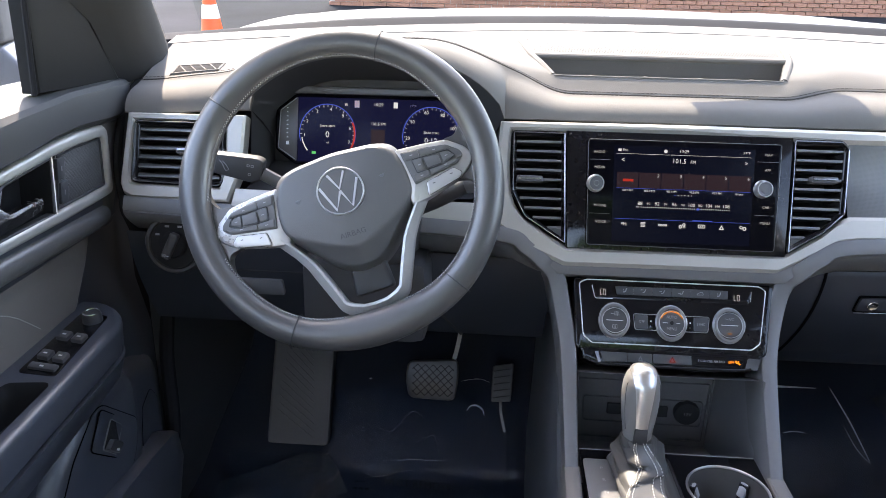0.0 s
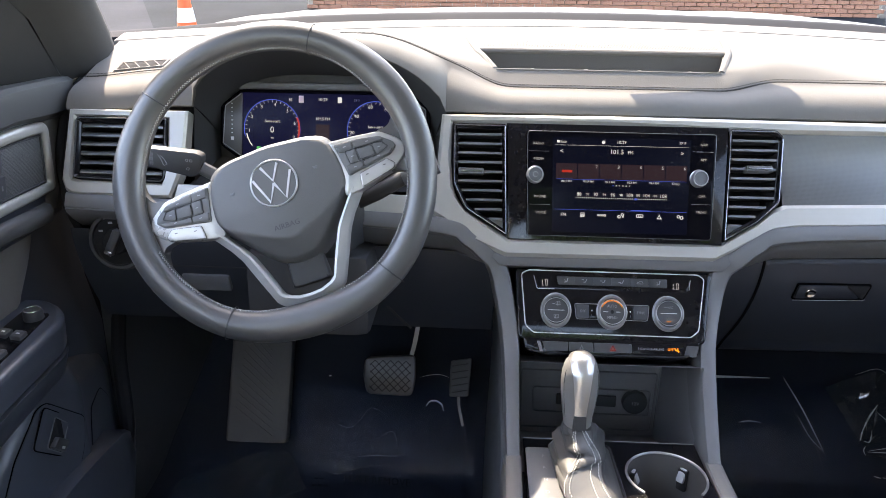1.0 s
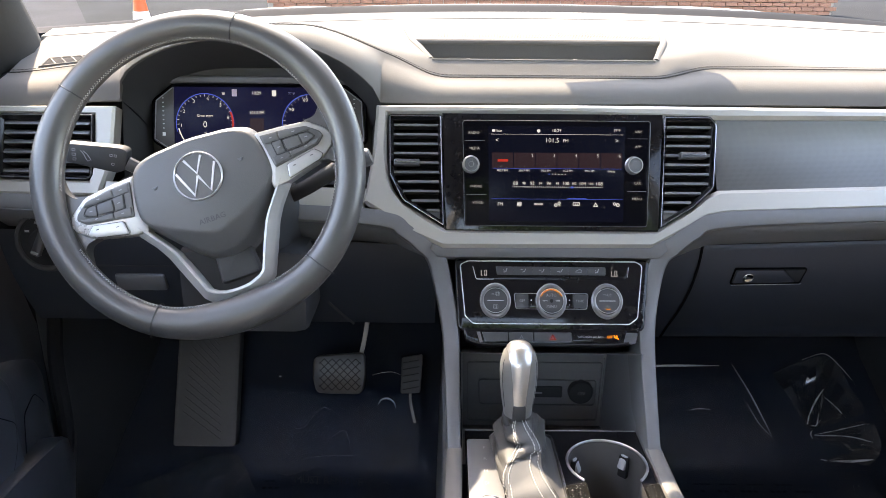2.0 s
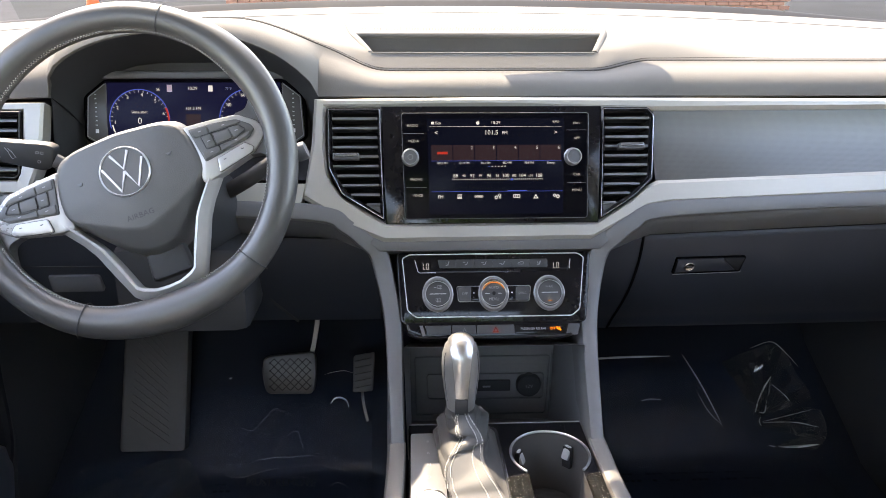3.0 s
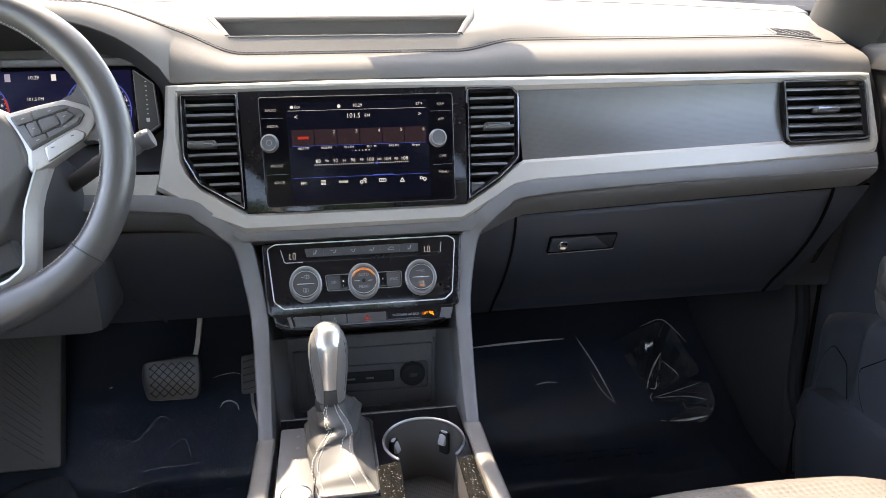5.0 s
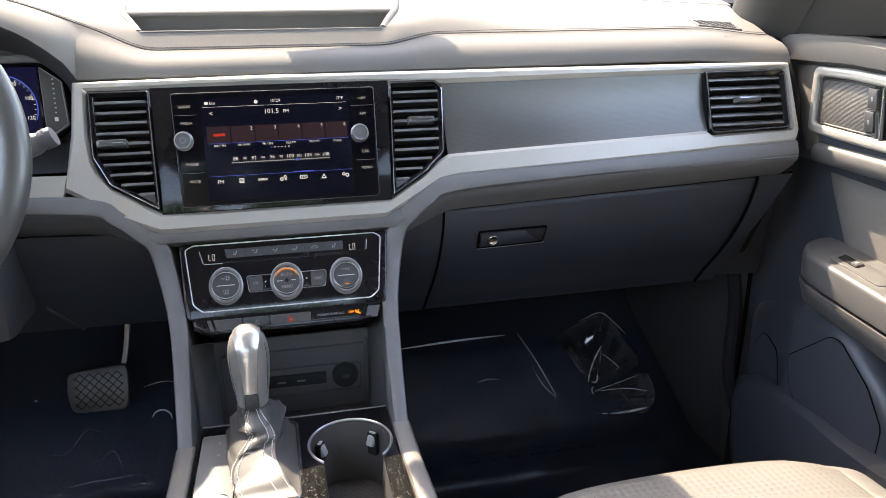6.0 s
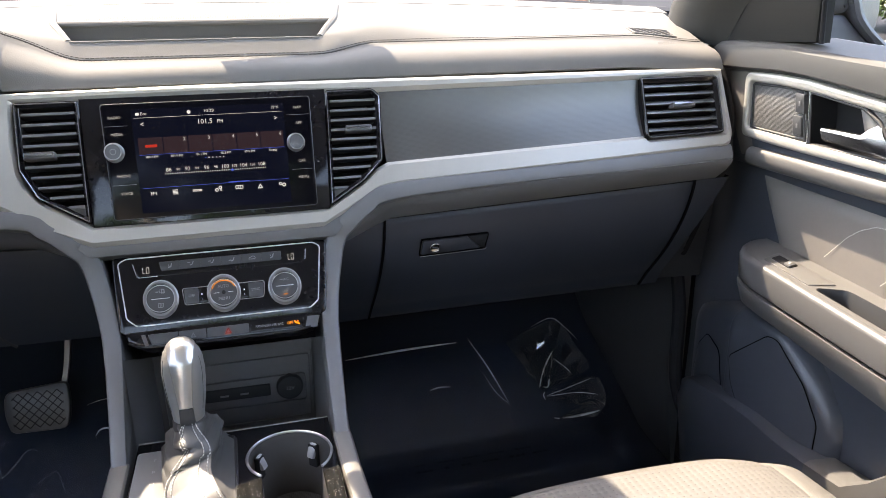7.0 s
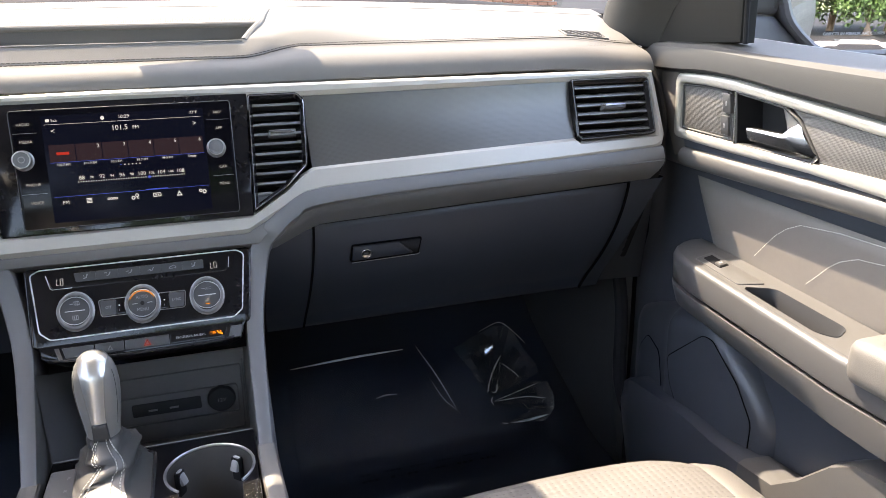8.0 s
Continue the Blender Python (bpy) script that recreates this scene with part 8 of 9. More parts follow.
        tube(bm, [TG.at(*p, 0.0036) for p in o], 0.0010, 6, closed=True)
        part("well_rim", bm, FASCIA, tp)
        bm = bmesh.new()
        slab(bm, TG, rounded([(-0.1240, 0.3630), (-0.1010, 0.3430), (-0.1150, 0.3330), (-0.1400, 0.3560)], 0.003, 3), 0.003, 0.011, 0.003)
        tw = part("tailgate_switch", bm, KEYSKIN, tp)
        bm = bmesh.new()
        slab(bm, TG, [(-0.122, 0.3475), (-0.116, 0.3425), (-0.119, 0.3405), (-0.125, 0.3455)], 0.010, 0.0114, 0.0002)
        part("mark", bm, WHITEINK, tw)
    return d


door(-1, 1), door(1, 2)


# ---- seats ----
seat = thing("passenger_seat", (0.43, -0.6, 0.05), "warm grey perforated leatherette passenger seat", "car seat")


def cushion(name, xa, xb, m, hump, label, lean=0.0):
    bm = bmesh.new()
    rows = []
    for i in range(17):
        u = i / 16
        x = xa + (xb - xa) * u
        col = []
        for y, z in ((-0.318, 0.18), (-0.308, 0.26), (-0.303, 0.32), (-0.305, 0.355), (-0.315, 0.378), (-0.338, 0.391), (-0.39, 0.394), (-0.5, 0.389), (-0.7, 0.380), (-0.9, 0.37)):
            bow = 0.022 * (2 * u - 1) ** 2
            edge_ = 0.012 * (abs(2 * u - 1) ** 6)
            col.append(V(x, y - bow * (1 if z < 0.392 else 0.5) * lean - edge_ * 0.5, z + hump(u) - edge_))
        rows.append(col)
    loft(bm, rows)
    part(name, bm, m, seat, label, smooth=60)


cushion("cushion", 0.235, 0.588, SEATSKIN, lambda u: 0.0, "perforated warm grey cushion", 0.45)
cushion("side_bolster", 0.590, 0.665, SEATPLAIN, lambda u: -0.022 - 0.035 * u * u, "smooth pale side bolster", 0.0)
cushion("side_bolster", 0.165, 0.233, SEATPLAIN, lambda u: -0.022 - 0.035 * (1 - u) ** 2, "smooth pale side bolster", 0.0)
bm = bmesh.new()
line = [V(0.596, -0.346, 0.366), V(0.596, -0.365, 0.3695), V(0.596, -0.41, 0.3705), V(0.596, -0.6, 0.362)]
stitches(bm, smooth_path(line, 6), 0.0045, 0.002, 0.0007, V(0.3, -0.4, 0.85), 0.0012)
part("thread", bm, WHEELTHREAD, seat, smooth=0)
bm = bmesh.new()
box(bm, (0.43, -0.62, 0.16), (0.44, 0.52, 0.26), None, 0.03, 3)
part("base", bm, BLACKPL, seat)
bm = bmesh.new()
box(bm, (0.43, -1.02, 0.70), (0.48, 0.14, 0.70), pose(0, 0, 0, -14).to_3x3(), 0.05, 4)
part("backrest", bm, SEATPLAIN, seat)


# ---- floor mats and protective film ----
def mat_surface(x, y, lift):
    z = 0.03 if y < 0.25 else 0.03 + 1.05 * (y - 0.253) if y > 0.27 else 0.034
    if y < 0.15:
        z = 0.022 + 0.075 * (y - 0.15) * 1.2
    return V(x, y, z + lift)


def floor_mat(x0, x1, label):
    m = thing("floor_mat", ((x0 + x1) / 2, 0.15, 0.03), label, "floor mat", "floor mats")
    bm = bmesh.new()
    rows = []
    ys = [-0.25, -0.1, 0.05, 0.15, 0.21, 0.25, 0.275, 0.30, 0.34, 0.385]
    for y in ys:
        rows.append([mat_surface(x0 + (x1 - x0) * i / 14, y, 0.010 + (0.0 if 0 < i < 14 else -0.004)) for i in range(15)])
    loft(bm, rows)
    part("carpet", bm, CARPET, m)
    return m


def film(x0, x1, y0, y1, label, seed, amp, tuck, creases):
    """A loose sheet of clear plastic lying on mat and bulkhead; creases: (x, y, x, y, height)."""
    f = thing("plastic_film", ((x0 + x1) / 2, 0.2, 0.04), label, "plastic film", "protective films")
    bm = bmesh.new()
    rows = []
    NX, NY = 110, 90
    for j in range(NY + 1):
        g = j / NY
        y = y0 + (y1 - y0) * (1 - (1 - g) ** 1.5)
        row = []
        for i in range(NX + 1):
            x = x0 + (x1 - x0) * i / NX
            h = 0.016 + amp * 0.006 * noise.noise(V(x * 6, y * 6, seed)) + amp * 0.0012 * noise.noise(V(x * 25, y * 25, seed + 4))
            for ax, ay, bx, by, s in creases:
                a, b = Vector((ax, ay)), Vector((bx, by))
                d = b - a
                t = clamp((Vector((x, y)) - a).dot(d) / d.length_squared)
                w = (Vector((x, y)) - a - d * t).length
                h += s * max(0, 1 - w / 0.016) * (0.35 + 0.65 * math.sin(math.pi * (0.1 + 0.85 * t)))
            p = mat_surface(x, y, 0)
            k = ease((y - 0.24) / 0.05)
            nrm = V(0, -0.72 * k, 1 - 0.3 * k).normalized()
            u = tuck(x, y)
            h += u * (0.012 + 0.040 * abs(noise.noise(V(x * 20, y * 16, seed + 9))) + 0.03 * abs(noise.noise(V(x * 45, y * 40, seed + 2))))
            roll = 0.02 * ease((y - (y1 - 0.02)) / 0.02)
            row.append(p + nrm * (h - roll))
        rows.append(row)
    loft(bm, rows)
    part("sheet", bm, FILM, f, smooth=30)
    return f


floor_mat(0.19, 0.70, "black passenger floor mat under plastic film")
floor_mat(-0.555, -0.185, "black driver's floor mat under plastic film")
pf = film(0.165, 0.735, -0.25, 0.415, "clear shiny protective film on the passenger floor", 3, 1.0, lambda x, y: 0.0,
          [(0.47, 0.41, 0.523, 0.317, 0.010), (0.505, 0.345, 0.523, 0.317, 0.006), (0.41, 0.345, 0.45, 0.350, 0.006)])
df = film(-0.545, -0.165, -0.25, 0.395, "clear creased protective film on the driver's floor", 8, 1.1, lambda x, y: 0.0,
          [(-0.42, 0.33, -0.36, 0.36, 0.005), (-0.38, 0.29, -0.34, 0.34, 0.005), (-0.40, 0.27, -0.28, 0.275, 0.004), (-0.33, 0.37, -0.30, 0.31, 0.004), (-0.24, 0.38, -0.21, 0.33, 0.008)])
lf = film(-0.74, -0.55, -0.25, 0.285, "loose flap of clear plastic beside the footrest", 12, 1.6, lambda x, y: ease((y - 0.1) / 0.15) * 0.6,
          [(-0.70, 0.20, -0.58, 0.26, 0.012), (-0.66, 0.15, -0.60, 0.24, 0.008)])


def pleats(root, rim, seed, high, steps=12, per=2):
    """A crumpled fan of film: pleats that run from a root to the points of a rim."""
    b2 = bmesh.new()
    pts = smooth_path(rim, per)
    rnd = random.Random(seed)
    lift = [high * (0.4 + 0.8 * rnd.random()) * (1 if k % 2 else -0.3) for k in range(len(pts))]
    root = Vector(root)
    rows = []
    for j in range(steps + 1):
        f = 0.03 + 0.97 * j / steps
        row = []
        for k, q in enumerate(pts):
            p = root.lerp(q, f)
            bend = 0.9 * high * noise.noise(V(k * 0.6, f * 7, seed)) + 0.8 * high * max(0.0, noise.noise(V(k * 0.16, f * 2.3, seed + 5)))
            p = p + V(noise.noise(V(k * 0.5, f * 4, seed + 11)), 0.3, 0.32) * (0.014 * f * noise.noise(V(k * 0.45, f * 5, seed + 7)))
            row.append(p + V(-0.05, -0.68, 0.72) * (lift[k] * math.sin(math.pi * min(1.0, 0.12 + 0.8 * f)) + bend * (0.3 + 0.7 * f) + 0.006))
        rows.append(row)
    loft(b2, rows)
    return b2


def fan(name, label, *shape):
    """A crumpled fan of the passenger's film."""
    part(name, pleats(*shape), FILMFOLD, pf, label, smooth=40)


fan("crumpled_corner", "crumpled clear corner with bright creases", (0.597, 0.314, 0.112), [(0.540, 0.395, 0.198), (0.575, 0.405, 0.207), (0.612, 0.412, 0.213), (0.656, 0.425, 0.226), (0.684, 0.396, 0.195), (0.708, 0.365, 0.163), (0.713, 0.340, 0.137)], 4, 0.017)
fan("fold", "", (0.590, 0.305, 0.100), [(0.690, 0.330, 0.127), (0.728, 0.326, 0.122), (0.730, 0.300, 0.095), (0.722, 0.282, 0.077)], 9, 0.011)
fan("fold", "", (0.603, 0.273, 0.070), [(0.690, 0.292, 0.088), (0.722, 0.284, 0.080), (0.700, 0.270, 0.066)], 15, 0.005, 10)


def crease(sheet, line, r, m=FILMGLINT):
    """A fold in the film, its glint drawn as a solid line thinning out at both ends."""
    bm = bmesh.new()
    pts = smooth_path(line, 8)
    tube(bm, pts, r, 8, normal=V(0, -0.7, 0.7), scale=[0.12 + 0.88 * math.sin(math.pi * (0.04 + 0.92 * k / (len(pts) - 1))) for k in range(len(pts))])
    part("crease", bm, m, sheet, "crease in the film, its glint drawn as a raised line", smooth=60)


crease(pf, [(0.200, 0.400, 0.206), (0.327, 0.404, 0.210), (0.434, 0.404, 0.211)], 0.0024)
crease(pf, [(0.462, 0.405, 0.212), (0.491, 0.360, 0.164), (0.517, 0.307, 0.109)], 0.0012)
crease(pf, [(0.479, 0.349, 0.155), (0.495, 0.322, 0.127), (0.517, 0.304, 0.107)], 0.0006)
crease(pf, [(0.359, 0.339, 0.144), (0.38, 0.341, 0.147), (0.403, 0.340, 0.145)], 0.0011)
crease(pf, [(0.604, 0.406, 0.225), (0.653, 0.416, 0.234), (0.679, 0.398, 0.216), (0.698, 0.378, 0.195)], 0.0008)
crease(pf, [(0.636, 0.364, 0.181), (0.614, 0.346, 0.162), (0.597, 0.328, 0.143)], 0.0018)
crease(pf, [(0.633, 0.354, 0.170), (0.655, 0.338, 0.153), (0.664, 0.329, 0.143)], 0.0010)
crease(pf, [(0.598, 0.330, 0.144), (0.588, 0.314, 0.128)], 0.0014)
crease(pf, [(0.616, 0.330, 0.145), (0.607, 0.314, 0.128), (0.595, 0.314, 0.128)], 0.0012)
crease(pf, [(0.597, 0.307, 0.121), (0.592, 0.302, 0.115), (0.594, 0.295, 0.108)], 0.0009)
crease(pf, [(0.599, 0.301, 0.114), (0.642, 0.307, 0.120), (0.704, 0.316, 0.130)], 0.0007)
crease(pf, [(0.599, 0.300, 0.113), (0.664, 0.299, 0.112), (0.711, 0.292, 0.104)], 0.0009)
crease(pf, [(0.622, 0.270, 0.075), (0.665, 0.270, 0.075), (0.706, 0.271, 0.078)], 0.0026)
crease(pf, [(0.602, 0.270, 0.079), (0.617, 0.270, 0.075)], 0.0008)
crease(df, [(-0.268, 0.345, 0.149), (-0.261, 0.352, 0.156), (-0.248, 0.354, 0.157), (-0.236, 0.348, 0.152), (-0.232, 0.340, 0.143)], 0.0018)
crease(df, [(-0.283, 0.387, 0.192), (-0.264, 0.390, 0.196), (-0.242, 0.392, 0.197), (-0.224, 0.388, 0.193)], 0.0006)
crease(df, [(-0.474, 0.383, 0.189), (-0.468, 0.384, 0.190)], 0.0012)
for line in ([(-0.444, 0.315, 0.117), (-0.419, 0.311, 0.113), (-0.402, 0.322, 0.124), (-0.379, 0.340, 0.143), (-0.353, 0.333, 0.136)], [(-0.408, 0.271, 0.071), (-0.372, 0.275, 0.074), (-0.329, 0.275, 0.075), (-0.296, 0.277, 0.077)],
             [(-0.362, 0.297, 0.099), (-0.332, 0.308, 0.110), (-0.317, 0.282, 0.082)], [(-0.465, 0.250, 0.054), (-0.434, 0.244, 0.052), (-0.388, 0.260, 0.056), (-0.365, 0.266, 0.056)], [(-0.263, 0.208, 0.052), (-0.246, 0.223, 0.052), (-0.221, 0.201, 0.052)]):
    crease(df, line, 0.0007, FILMFOLD)
bm = bmesh.new()     # loose flap that stands up beside the footrest
upper = smooth_path([(-0.735, 0.205, 0.050), (-0.690, 0.222, 0.058), (-0.629, 0.250, 0.070), (-0.590, 0.268, 0.078), (-0.536, 0.270, 0.082)], 4)
lower = smooth_path([(-0.740, 0.120, 0.030), (-0.690, 0.120, 0.032), (-0.620, 0.130, 0.036), (-0.560, 0.160, 0.040), (-0.485, 0.196, 0.046)], 4)
loft(bm, [[p.lerp(q, k / 10) + V(0, 0, 0.006 * math.sin(math.pi * k / 10) + 0.007 * noise.noise(V(i * 0.4, k * 0.35, 1))) for k in range(11)] for i, (p, q) in enumerate(zip(upper, lower))])
part("loose_corner", bm, clear("dusty_loose_film", rough=0.12, tint=(0.75, 0.75, 0.75), haze=0.05, gloss=0.07), lf, "dusty loose corner", smooth=40)
TX = FreePlane((-0.39, 0.231, 0.050), (1, -0.06, 0), (0, 0.55, 0.83))
words("lettering", "MUST REMOVE", TX, 0.035, 0.0, 0.0, 0.020, FILMINK, df)
words("lettering", "COVER", TX, 0.020, -0.028, 0.0, 0.020, FILMINK, df)
for fm, xc, w0, w1 in ((pf, 0.42, -0.12, 0.12), (df, -0.36, -0.12, -0.09)):        # unreadable printing on the films: bars
    rnd = random.Random(5)
    for line in range(2):
        x = xc + w0
        while x < xc + w1:
            w = rnd.uniform(0.02, 0.045)
            bm = bmesh.new()
            for q in range(int(w / 0.012)):
                a = x + q * 0.012
                y = 0.235 - 0.022 * line
                bm.faces.new([bm.verts.new(mat_surface(u, v, 0.013)) for u, v in ((a, y), (a + 0.008, y), (a + 0.008, y + 0.007), (a, y + 0.007))])
            part("printed_bar", bm, FILMINK, fm, smooth=0)
            x += w + 0.012

# ---- outside ----
WORLD = Matrix()
GROUND = -0.50
gr = thing("ground", (0, 0, GROUND), "worn grey asphalt car park", "ground", kind="structure", frame_of=WORLD)
bm = bmesh.new()
loft(bm, [[V(x, y, GROUND) for x in (-600, -60, -12, 0, 12, 60, 600)] for y in (-600, -60, -12, 0, 12, 60, 600)])
part("asphalt", bm, ASPHALT, gr)

body = thing("parked_car", (0, 0.6, -0.4), "parked silver car with bonnet, flanks and four wheels", "car")
bm = bmesh.new()
rows = []
for i in range(33):
    x = (i - 16) / 16 * 0.985
    a = abs(x)
    crown = 0.913 - 0.022 * (a / 0.8) ** 2 - 0.12 * clamp((a - 0.88) / 0.1) ** 2 + 0.008 * x + 0.006 * ease((a - 0.50) / 0.08) * (1 - ease((a - 0.72) / 0.1))
    rows.append([V(x, 0.62 - 0.16 * a * a + (1.15 - 0.2 * a * a) * f, crown - 0.045 * (1 - f) ** 2 - 0.004 * f - 2.2 * clamp(f - 0.93)) for f in [k / 16 for k in range(17)]])
loft(bm, rows)
part("bonnet", bm, CARPAINT, body, "pale silver bonnet", smooth=60)
bm = bmesh.new()
loft(bm, [[V(x, 0.50 - 0.16 * x * x, 0.815), V(x, 0.56 - 0.16 * x * x, 0.83), V(x, 0.70 - 0.16 * x * x, 0.835)] for x in [-0.9 + 0.1 * k for k in range(19)]])
part("cowl", bm, BORDER, body, "black cowl below the windscreen")
for sd in (-1, 1):
    bm = bmesh.new()
    rows = []
    for y in (-2.6, -2.0, -1.4, -0.8, -0.2, 0.4, 1.0, 1.7):
        rows.append([V(sd * (0.87 + b), y, z) for b, z in ((0.0, 0.80), (0.03, 0.76), (0.055, 0.6), (0.05, 0.3), (0.02, 0.0), (-0.05, -0.12))])
    loft(bm, rows)
    part("flank", bm, CARPAINT, body, "silver car side")

for sd in (-1, 1):
    for y, z in ((1.15, -0.04), (-1.75, -0.29)):        # the wheels that the car stands on
        RP = FreePlane((sd * 0.80, y, z), (0, sd, 0), (0, 0, 1))
        bm = bmesh.new()
        lathe(bm, RP, 0, 0, [(0.245, -0.11), (0.33, -0.115), (0.355, -0.09), (0.36, 0.0), (0.355, 0.09), (0.33, 0.115), (0.245, 0.11), (0.24, 0.08)], 40, caps=False)
        whl = part("wheel", bm, RUBBER, body, "black tyre")
        bm = bmesh.new()
        lathe(bm, RP, 0, 0, [(0.245, 0.10), (0.23, 0.085), (0.20, 0.06), (0.08, 0.085), (0.03, 0.09), (0.001, 0.09)], 40)
        part("rim", bm, SILVER, whl, "silver alloy rim")
bm = bmesh.new()        # roof skin above the lining
loft(bm, [[V(x, y, z - 0.05 * (x / 0.70) ** 2) for y, z in ((-0.14, 1.385), (-0.3, 1.43), (-0.7, 1.492), (-1.4, 1.492), (-2.36, 1.43))] for x in [-0.72 + 0.09 * k for k in range(17)]])
part("roof_skin", bm, CARPAINT, body, "silver roof")


def outer_mirror(sd):
    m = thing("side_mirror", (sd * 0.93, 0.08, 0.82), "silver outside mirror with angled mirror glass", "side mirror", "outside mirrors")
    way = V(-sd * 0.36, -0.933, -0.030).normalized()
    right = V(0, 0, 1).cross(way).normalized()
    up = way.cross(right).normalized()
    MP = FreePlane(V(sd * 1.118, 0.05, 0.890), right, up)
    o = rounded([(-0.100 * sd, -0.004), (-0.090 * sd, -0.034), (-0.072 * sd, -0.056), (-0.042 * sd, -0.083), (-0.018 * sd, -0.0915), (0.085 * sd, -0.093), (0.118 * sd, -0.06), (0.105 * sd, 0.085), (-0.07 * sd, 0.095), (-0.108 * sd, 0.03)], 0.016, 5)
    n = len(o)

    def shell(levels, skip):
        b2 = bmesh.new()
        loft(b2, [[MP.at(a * f, b * f, h) for a, b in o] for f, h in levels], wrap=True, skip=skip)
        return b2

    deep = ((1.06, -0.002), (1.09, -0.03), (1.08, -0.08), (0.98, -0.125), (0.75, -0.155), (0.4, -0.17), (0.03, -0.172))
    part("housing", shell(deep, lambda i, j: o[j][1] + o[(j + 1) % n][1] < -0.03), CARPAINT, m, "silver mirror shell", smooth=60)
    part("lower_shell", shell([(f * 0.99, h) for f, h in deep], lambda i, j: o[j][1] + o[(j + 1) % n][1] > -0.02), LOWER, m, "dark grey underside of the mirror", smooth=60)
    part("rim", shell(((0.935, -0.008), (0.945, 0.003), (1.0, 0.006), (1.055, 0.0)), None), LOWER, m, "dark rim round the glass", smooth=60)
    bm = bmesh.new()
    loft(bm, [[MP.at(a * f, b * f, 0.003 - (a * a + b * b) * f * f / 2.6) for a, b in o] for f in [0.945 - 0.07 * k for k in range(13)] + [0.03]], wrap=True, caps=True)
    gl = part("mirror_glass", bm, MIRROR, m, "convex mirror glass with a printed warning", smooth=60)
    bm = bmesh.new()     # inner end of the shell, towards the car
    slab(bm, MP, rounded([(sd * a, b) for a, b in ((-0.166, 0.075), (-0.164, -0.0255), (-0.104, -0.0295), (-0.094, -0.010), (-0.100, 0.085))], 0.008, 4), -0.13, -0.016, 0.014)
    part("inner_shell", bm, CARPAINT, m, "silver inner end of the mirror shell", smooth=60)
    bm = bmesh.new()     # foot that carries the shell
    slab(bm, MP, rounded([(sd * a, b) for a, b in ((-0.158, -0.0265), (-0.105, -0.0305), (-0.086, -0.050), (-0.050, -0.085), (-0.030, -0.098), (-0.040, -0.125), (-0.150, -0.150), (-0.260, -0.150), (-0.230, -0.110))], 0.008, 4), -0.12, -0.020, 0.010)
    part("foot", bm, LOWER, m, "dark grey mirror foot", smooth=60)
    if sd > 0:
        words("lettering", "OBJECTS IN MIRROR ARE CLOSER", MP, 0.016, -0.060, 0.0022, 0.0066, MIRRORINK, gl)
        words("lettering", "THAN THEY APPEAR", MP, 0.016, -0.0715, 0.0018, 0.0066, MIRRORINK, gl)


outer_mirror(-1), outer_mirror(1)

cone = thing("traffic_cone", (-3.72, 8.15, GROUND), "orange traffic cone with a white band", "traffic cone", frame_of=WORLD)
GP = FreePlane((-3.72, 8.15, GROUND), (1, 0, 0), (0, 1, 0))
bm = bmesh.new()
box(bm, (-3.72, 8.15, GROUND + 0.02), (0.40, 0.40, 0.04), None, 0.01)
part("base", bm, BLACKPL, cone)


def cone_r(h):
    return 0.165 - 0.135 * h / 0.91


for a, b, m, nm in ((0.04, 0.38, ORANGE, "body"), (0.38, 0.54, WHITEBAND, "white_band"), (0.54, 0.91, ORANGE, "tip")):
    bm = bmesh.new()
    lathe(bm, GP, 0, 0, [(cone_r(a) + (0.002 if m is WHITEBAND else 0), a), (cone_r(b) + (0.002 if m is WHITEBAND else 0), b)], 28)
    part(nm, bm, m, cone)

kerb = thing("kerb", (4, -10.6, GROUND), "pale concrete kerb between car park and trees", "kerb", kind="structure", frame_of=WORLD)
bm = bmesh.new()
box(bm, (4, -10.6, GROUND + 0.06), (34, 0.30, 0.16), None, 0.02)
part("kerb_stone", bm, CONCRETE, kerb)


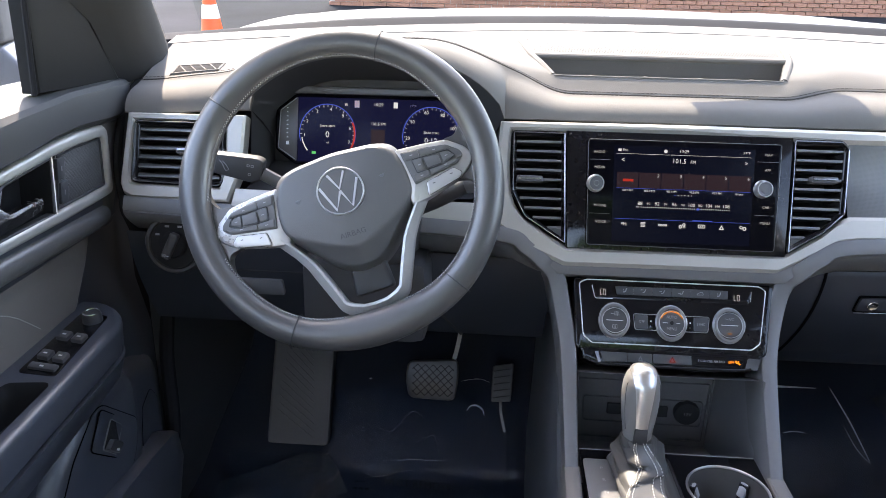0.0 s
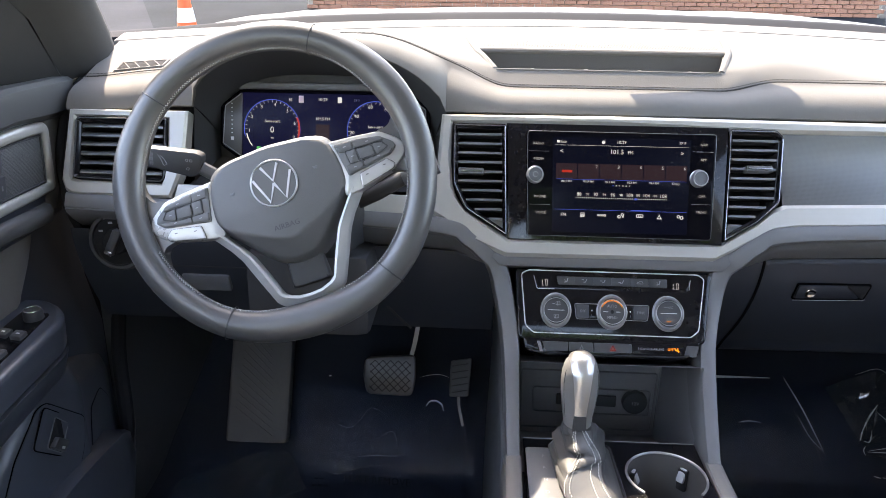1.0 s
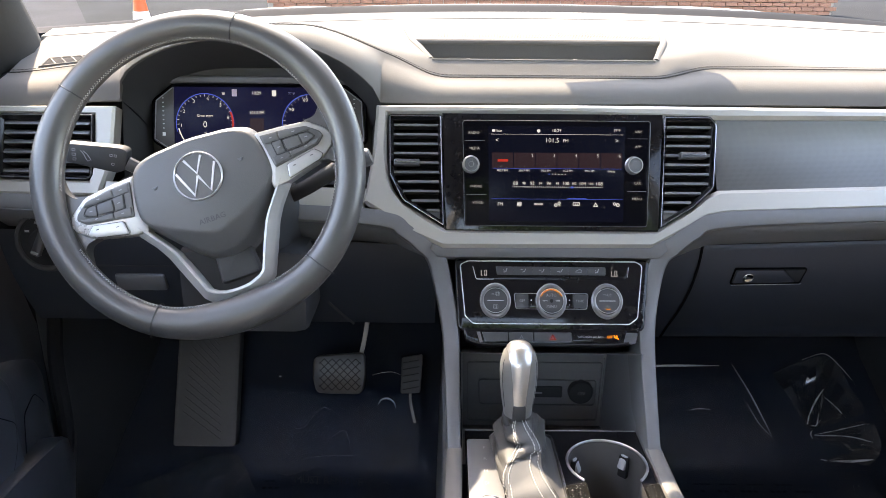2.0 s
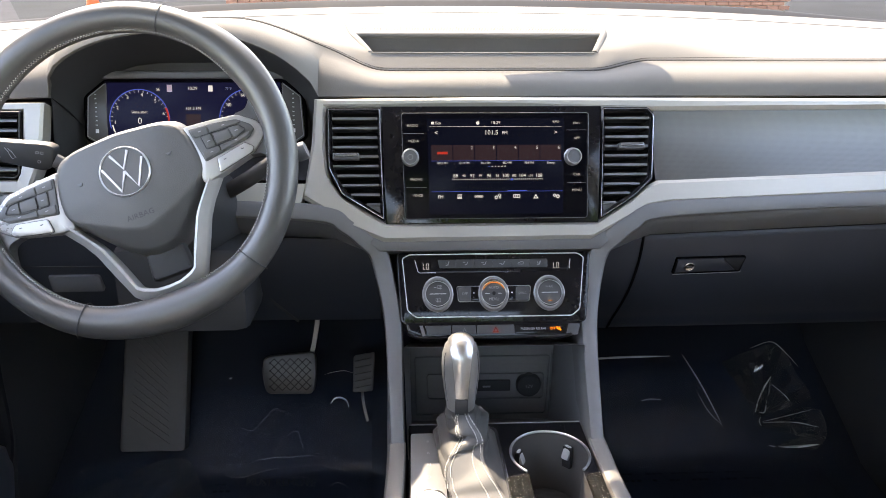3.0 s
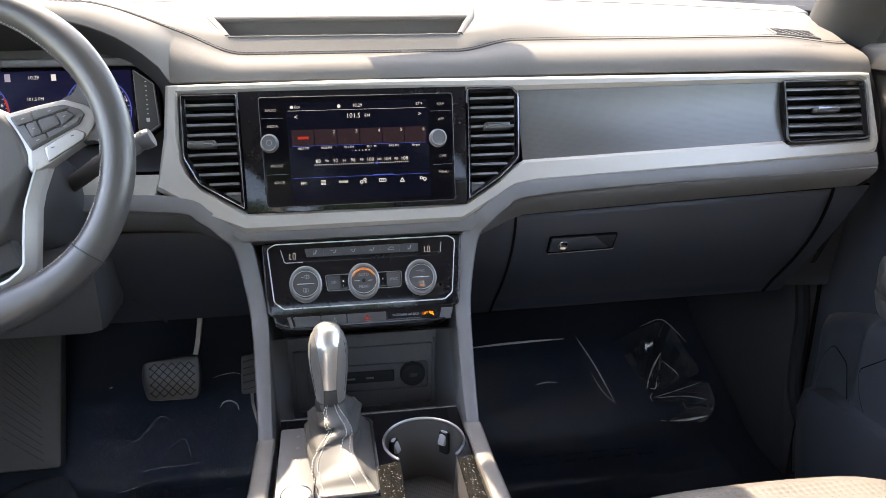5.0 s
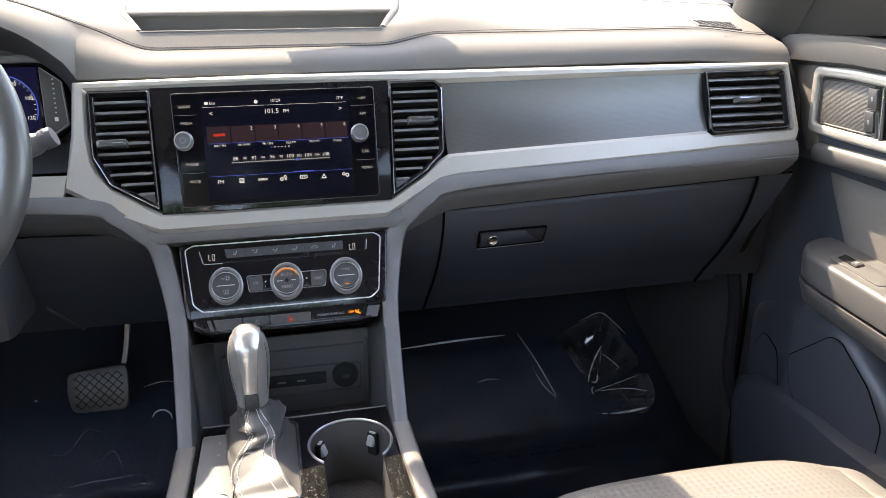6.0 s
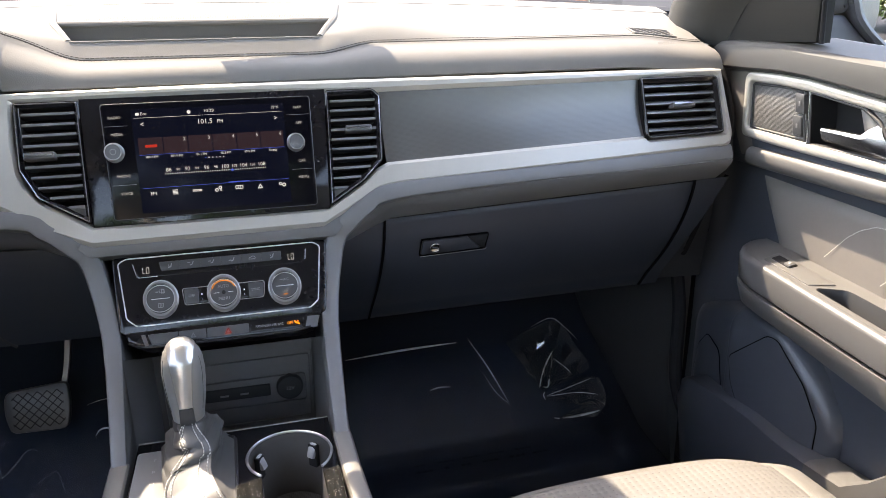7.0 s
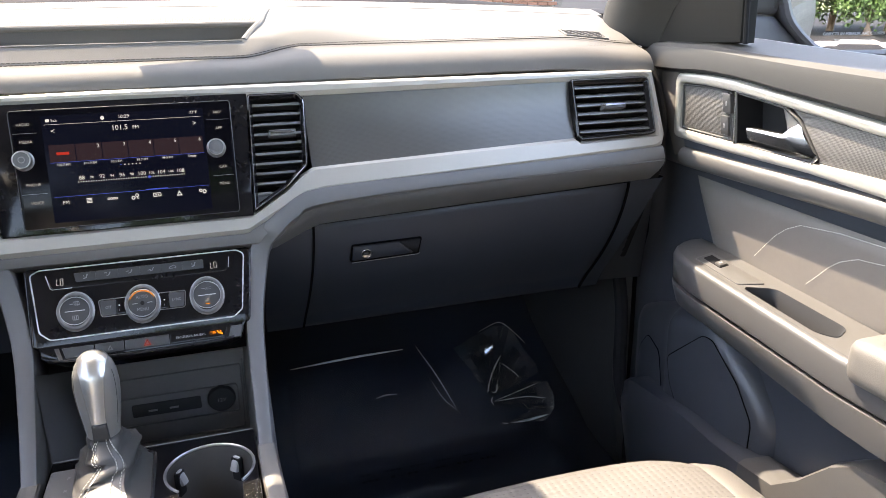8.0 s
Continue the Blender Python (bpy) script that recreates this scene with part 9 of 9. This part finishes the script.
def tree(x, y, h, seed):
    t = thing("tree", (x, y, GROUND), "leafy green tree behind the car park", "tree", "trees", frame_of=WORLD)
    rnd = random.Random(seed)
    bm = bmesh.new()
    tube(bm, smooth_path([(x, y, GROUND), (x + 0.05, y, GROUND + h * 0.25), (x - 0.1, y + 0.1, GROUND + h * 0.5), (x, y, GROUND + h * 0.8)], 4), h * 0.03, 10, normal=V(1, 0, 0), scale=[1 - 0.07 * k for k in range(13)])
    for k in range(9):
        a, z = rnd.uniform(0, 6.28), GROUND + h * rnd.uniform(0.3, 0.7)
        tube(bm, smooth_path([(x, y, z), (x + math.cos(a) * h * 0.12, y + math.sin(a) * h * 0.12, z + h * 0.08), (x + math.cos(a) * h * 0.25, y + math.sin(a) * h * 0.25, z + h * 0.2)], 3), h * 0.01, 6, normal=V(0.3, 0.5, 0.1), scale=[1 - 0.12 * q for q in range(7)])
    part("trunk", bm, BARK, t)
    verts, faces = [], []
    for k in range(8000):
        a, u = rnd.uniform(0, 6.28), rnd.uniform(-1, 1)
        r = h * 0.33 * rnd.uniform(0.55, 1.0) * (1 + 0.25 * noise.noise(V(math.cos(a) * 2, math.sin(a) * 2, u * 2 + seed)))
        s = math.sqrt(1 - u * u)
        c = V(x + r * s * math.cos(a), y + r * s * math.sin(a), GROUND + h * 0.50 + r * u * 1.25)
        e1 = V(rnd.gauss(0, 1), rnd.gauss(0, 1), rnd.gauss(0, 1)).normalized() * h * 0.016
        e2 = e1.cross(V(rnd.gauss(0, 1), rnd.gauss(0, 1), rnd.gauss(0, 1))).normalized() * h * 0.010
        i = len(verts)
        verts += [c - e1, c + e2, c + e1, c - e2]
        faces.append((i, i + 1, i + 2, i + 3))
    me = bpy.data.meshes.new("crown")
    base = BASE[t]
    me.from_pydata([tuple(v - base) for v in verts], [], faces)
    me.materials.append(LEAF)
    ob = new("crown", me)
    ob.parent = t
    BASE[ob] = base


for x, y, h, s in ((6.5, -13, 7, 1), (10.5, -15, 8, 2), (14.5, -13, 7, 3), (3.0, -14, 7, 4), (-0.5, -15, 8, 7), (4.8, -17, 9, 8), (1.2, -18, 9, 9), (8.0, -19, 9, 10), (-7, -15, 8, 5), (-12, -13, 7, 6)):
    tree(x, y, h, s)

# brick wall ahead: the low courses brick by brick, the rest joined
wall = thing("brick_wall", (1.8, 13.3, GROUND), "red brick wall with pale mortar at the edge of the car park", "brick wall", kind="structure", frame_of=WORLD)
bm = bmesh.new()
box(bm, (1.8, 13.42, GROUND + 1.5), (10.4, 0.2, 3.0))
part("mortar", bm, MORTAR, wall)
bw = bmesh.new()
box(bw, (0, 0, 0), (0.205, 0.10, 0.062), None, 0.004, 1)
me = bpy.data.meshes.new("brick")
bw.to_mesh(me)
bw.free()
me.materials.append(BRICK)
rest_v, rest_f = [], []
cube = [(-1, -1, -1), (1, -1, -1), (1, 1, -1), (-1, 1, -1), (-1, -1, 1), (1, -1, 1), (1, 1, 1), (-1, 1, 1)]
quads = [(0, 1, 5, 4), (1, 2, 6, 5), (2, 3, 7, 6), (3, 0, 4, 7), (4, 5, 6, 7), (0, 3, 2, 1)]
for row in range(40):
    z = GROUND + 0.038 + 0.073 * row
    for k in range(48):
        x = 1.8 - 5.1 + 0.2155 * k + (0.108 if row % 2 else 0)
        if x > 1.8 + 5.15:
            continue
        if 2 <= row < 8:
            ob = new("brick", me)
            ob.parent = wall
            ob.location = V(x, 13.31, z) - BASE[wall]
        else:
            i = len(rest_v)
            rest_v += [tuple(V(x + a * 0.1025, 13.31 + b * 0.05, z + c * 0.031) - BASE[wall]) for a, b, c in cube]
            rest_f += [tuple(i + q for q in f) for f in quads]
me2 = bpy.data.meshes.new("brick_courses")
me2.from_pydata(rest_v, [], rest_f)
me2.materials.append(BRICK)
ob = new("brick_courses", me2)
ob.parent = wall
tagged(ob, kind="stuff")
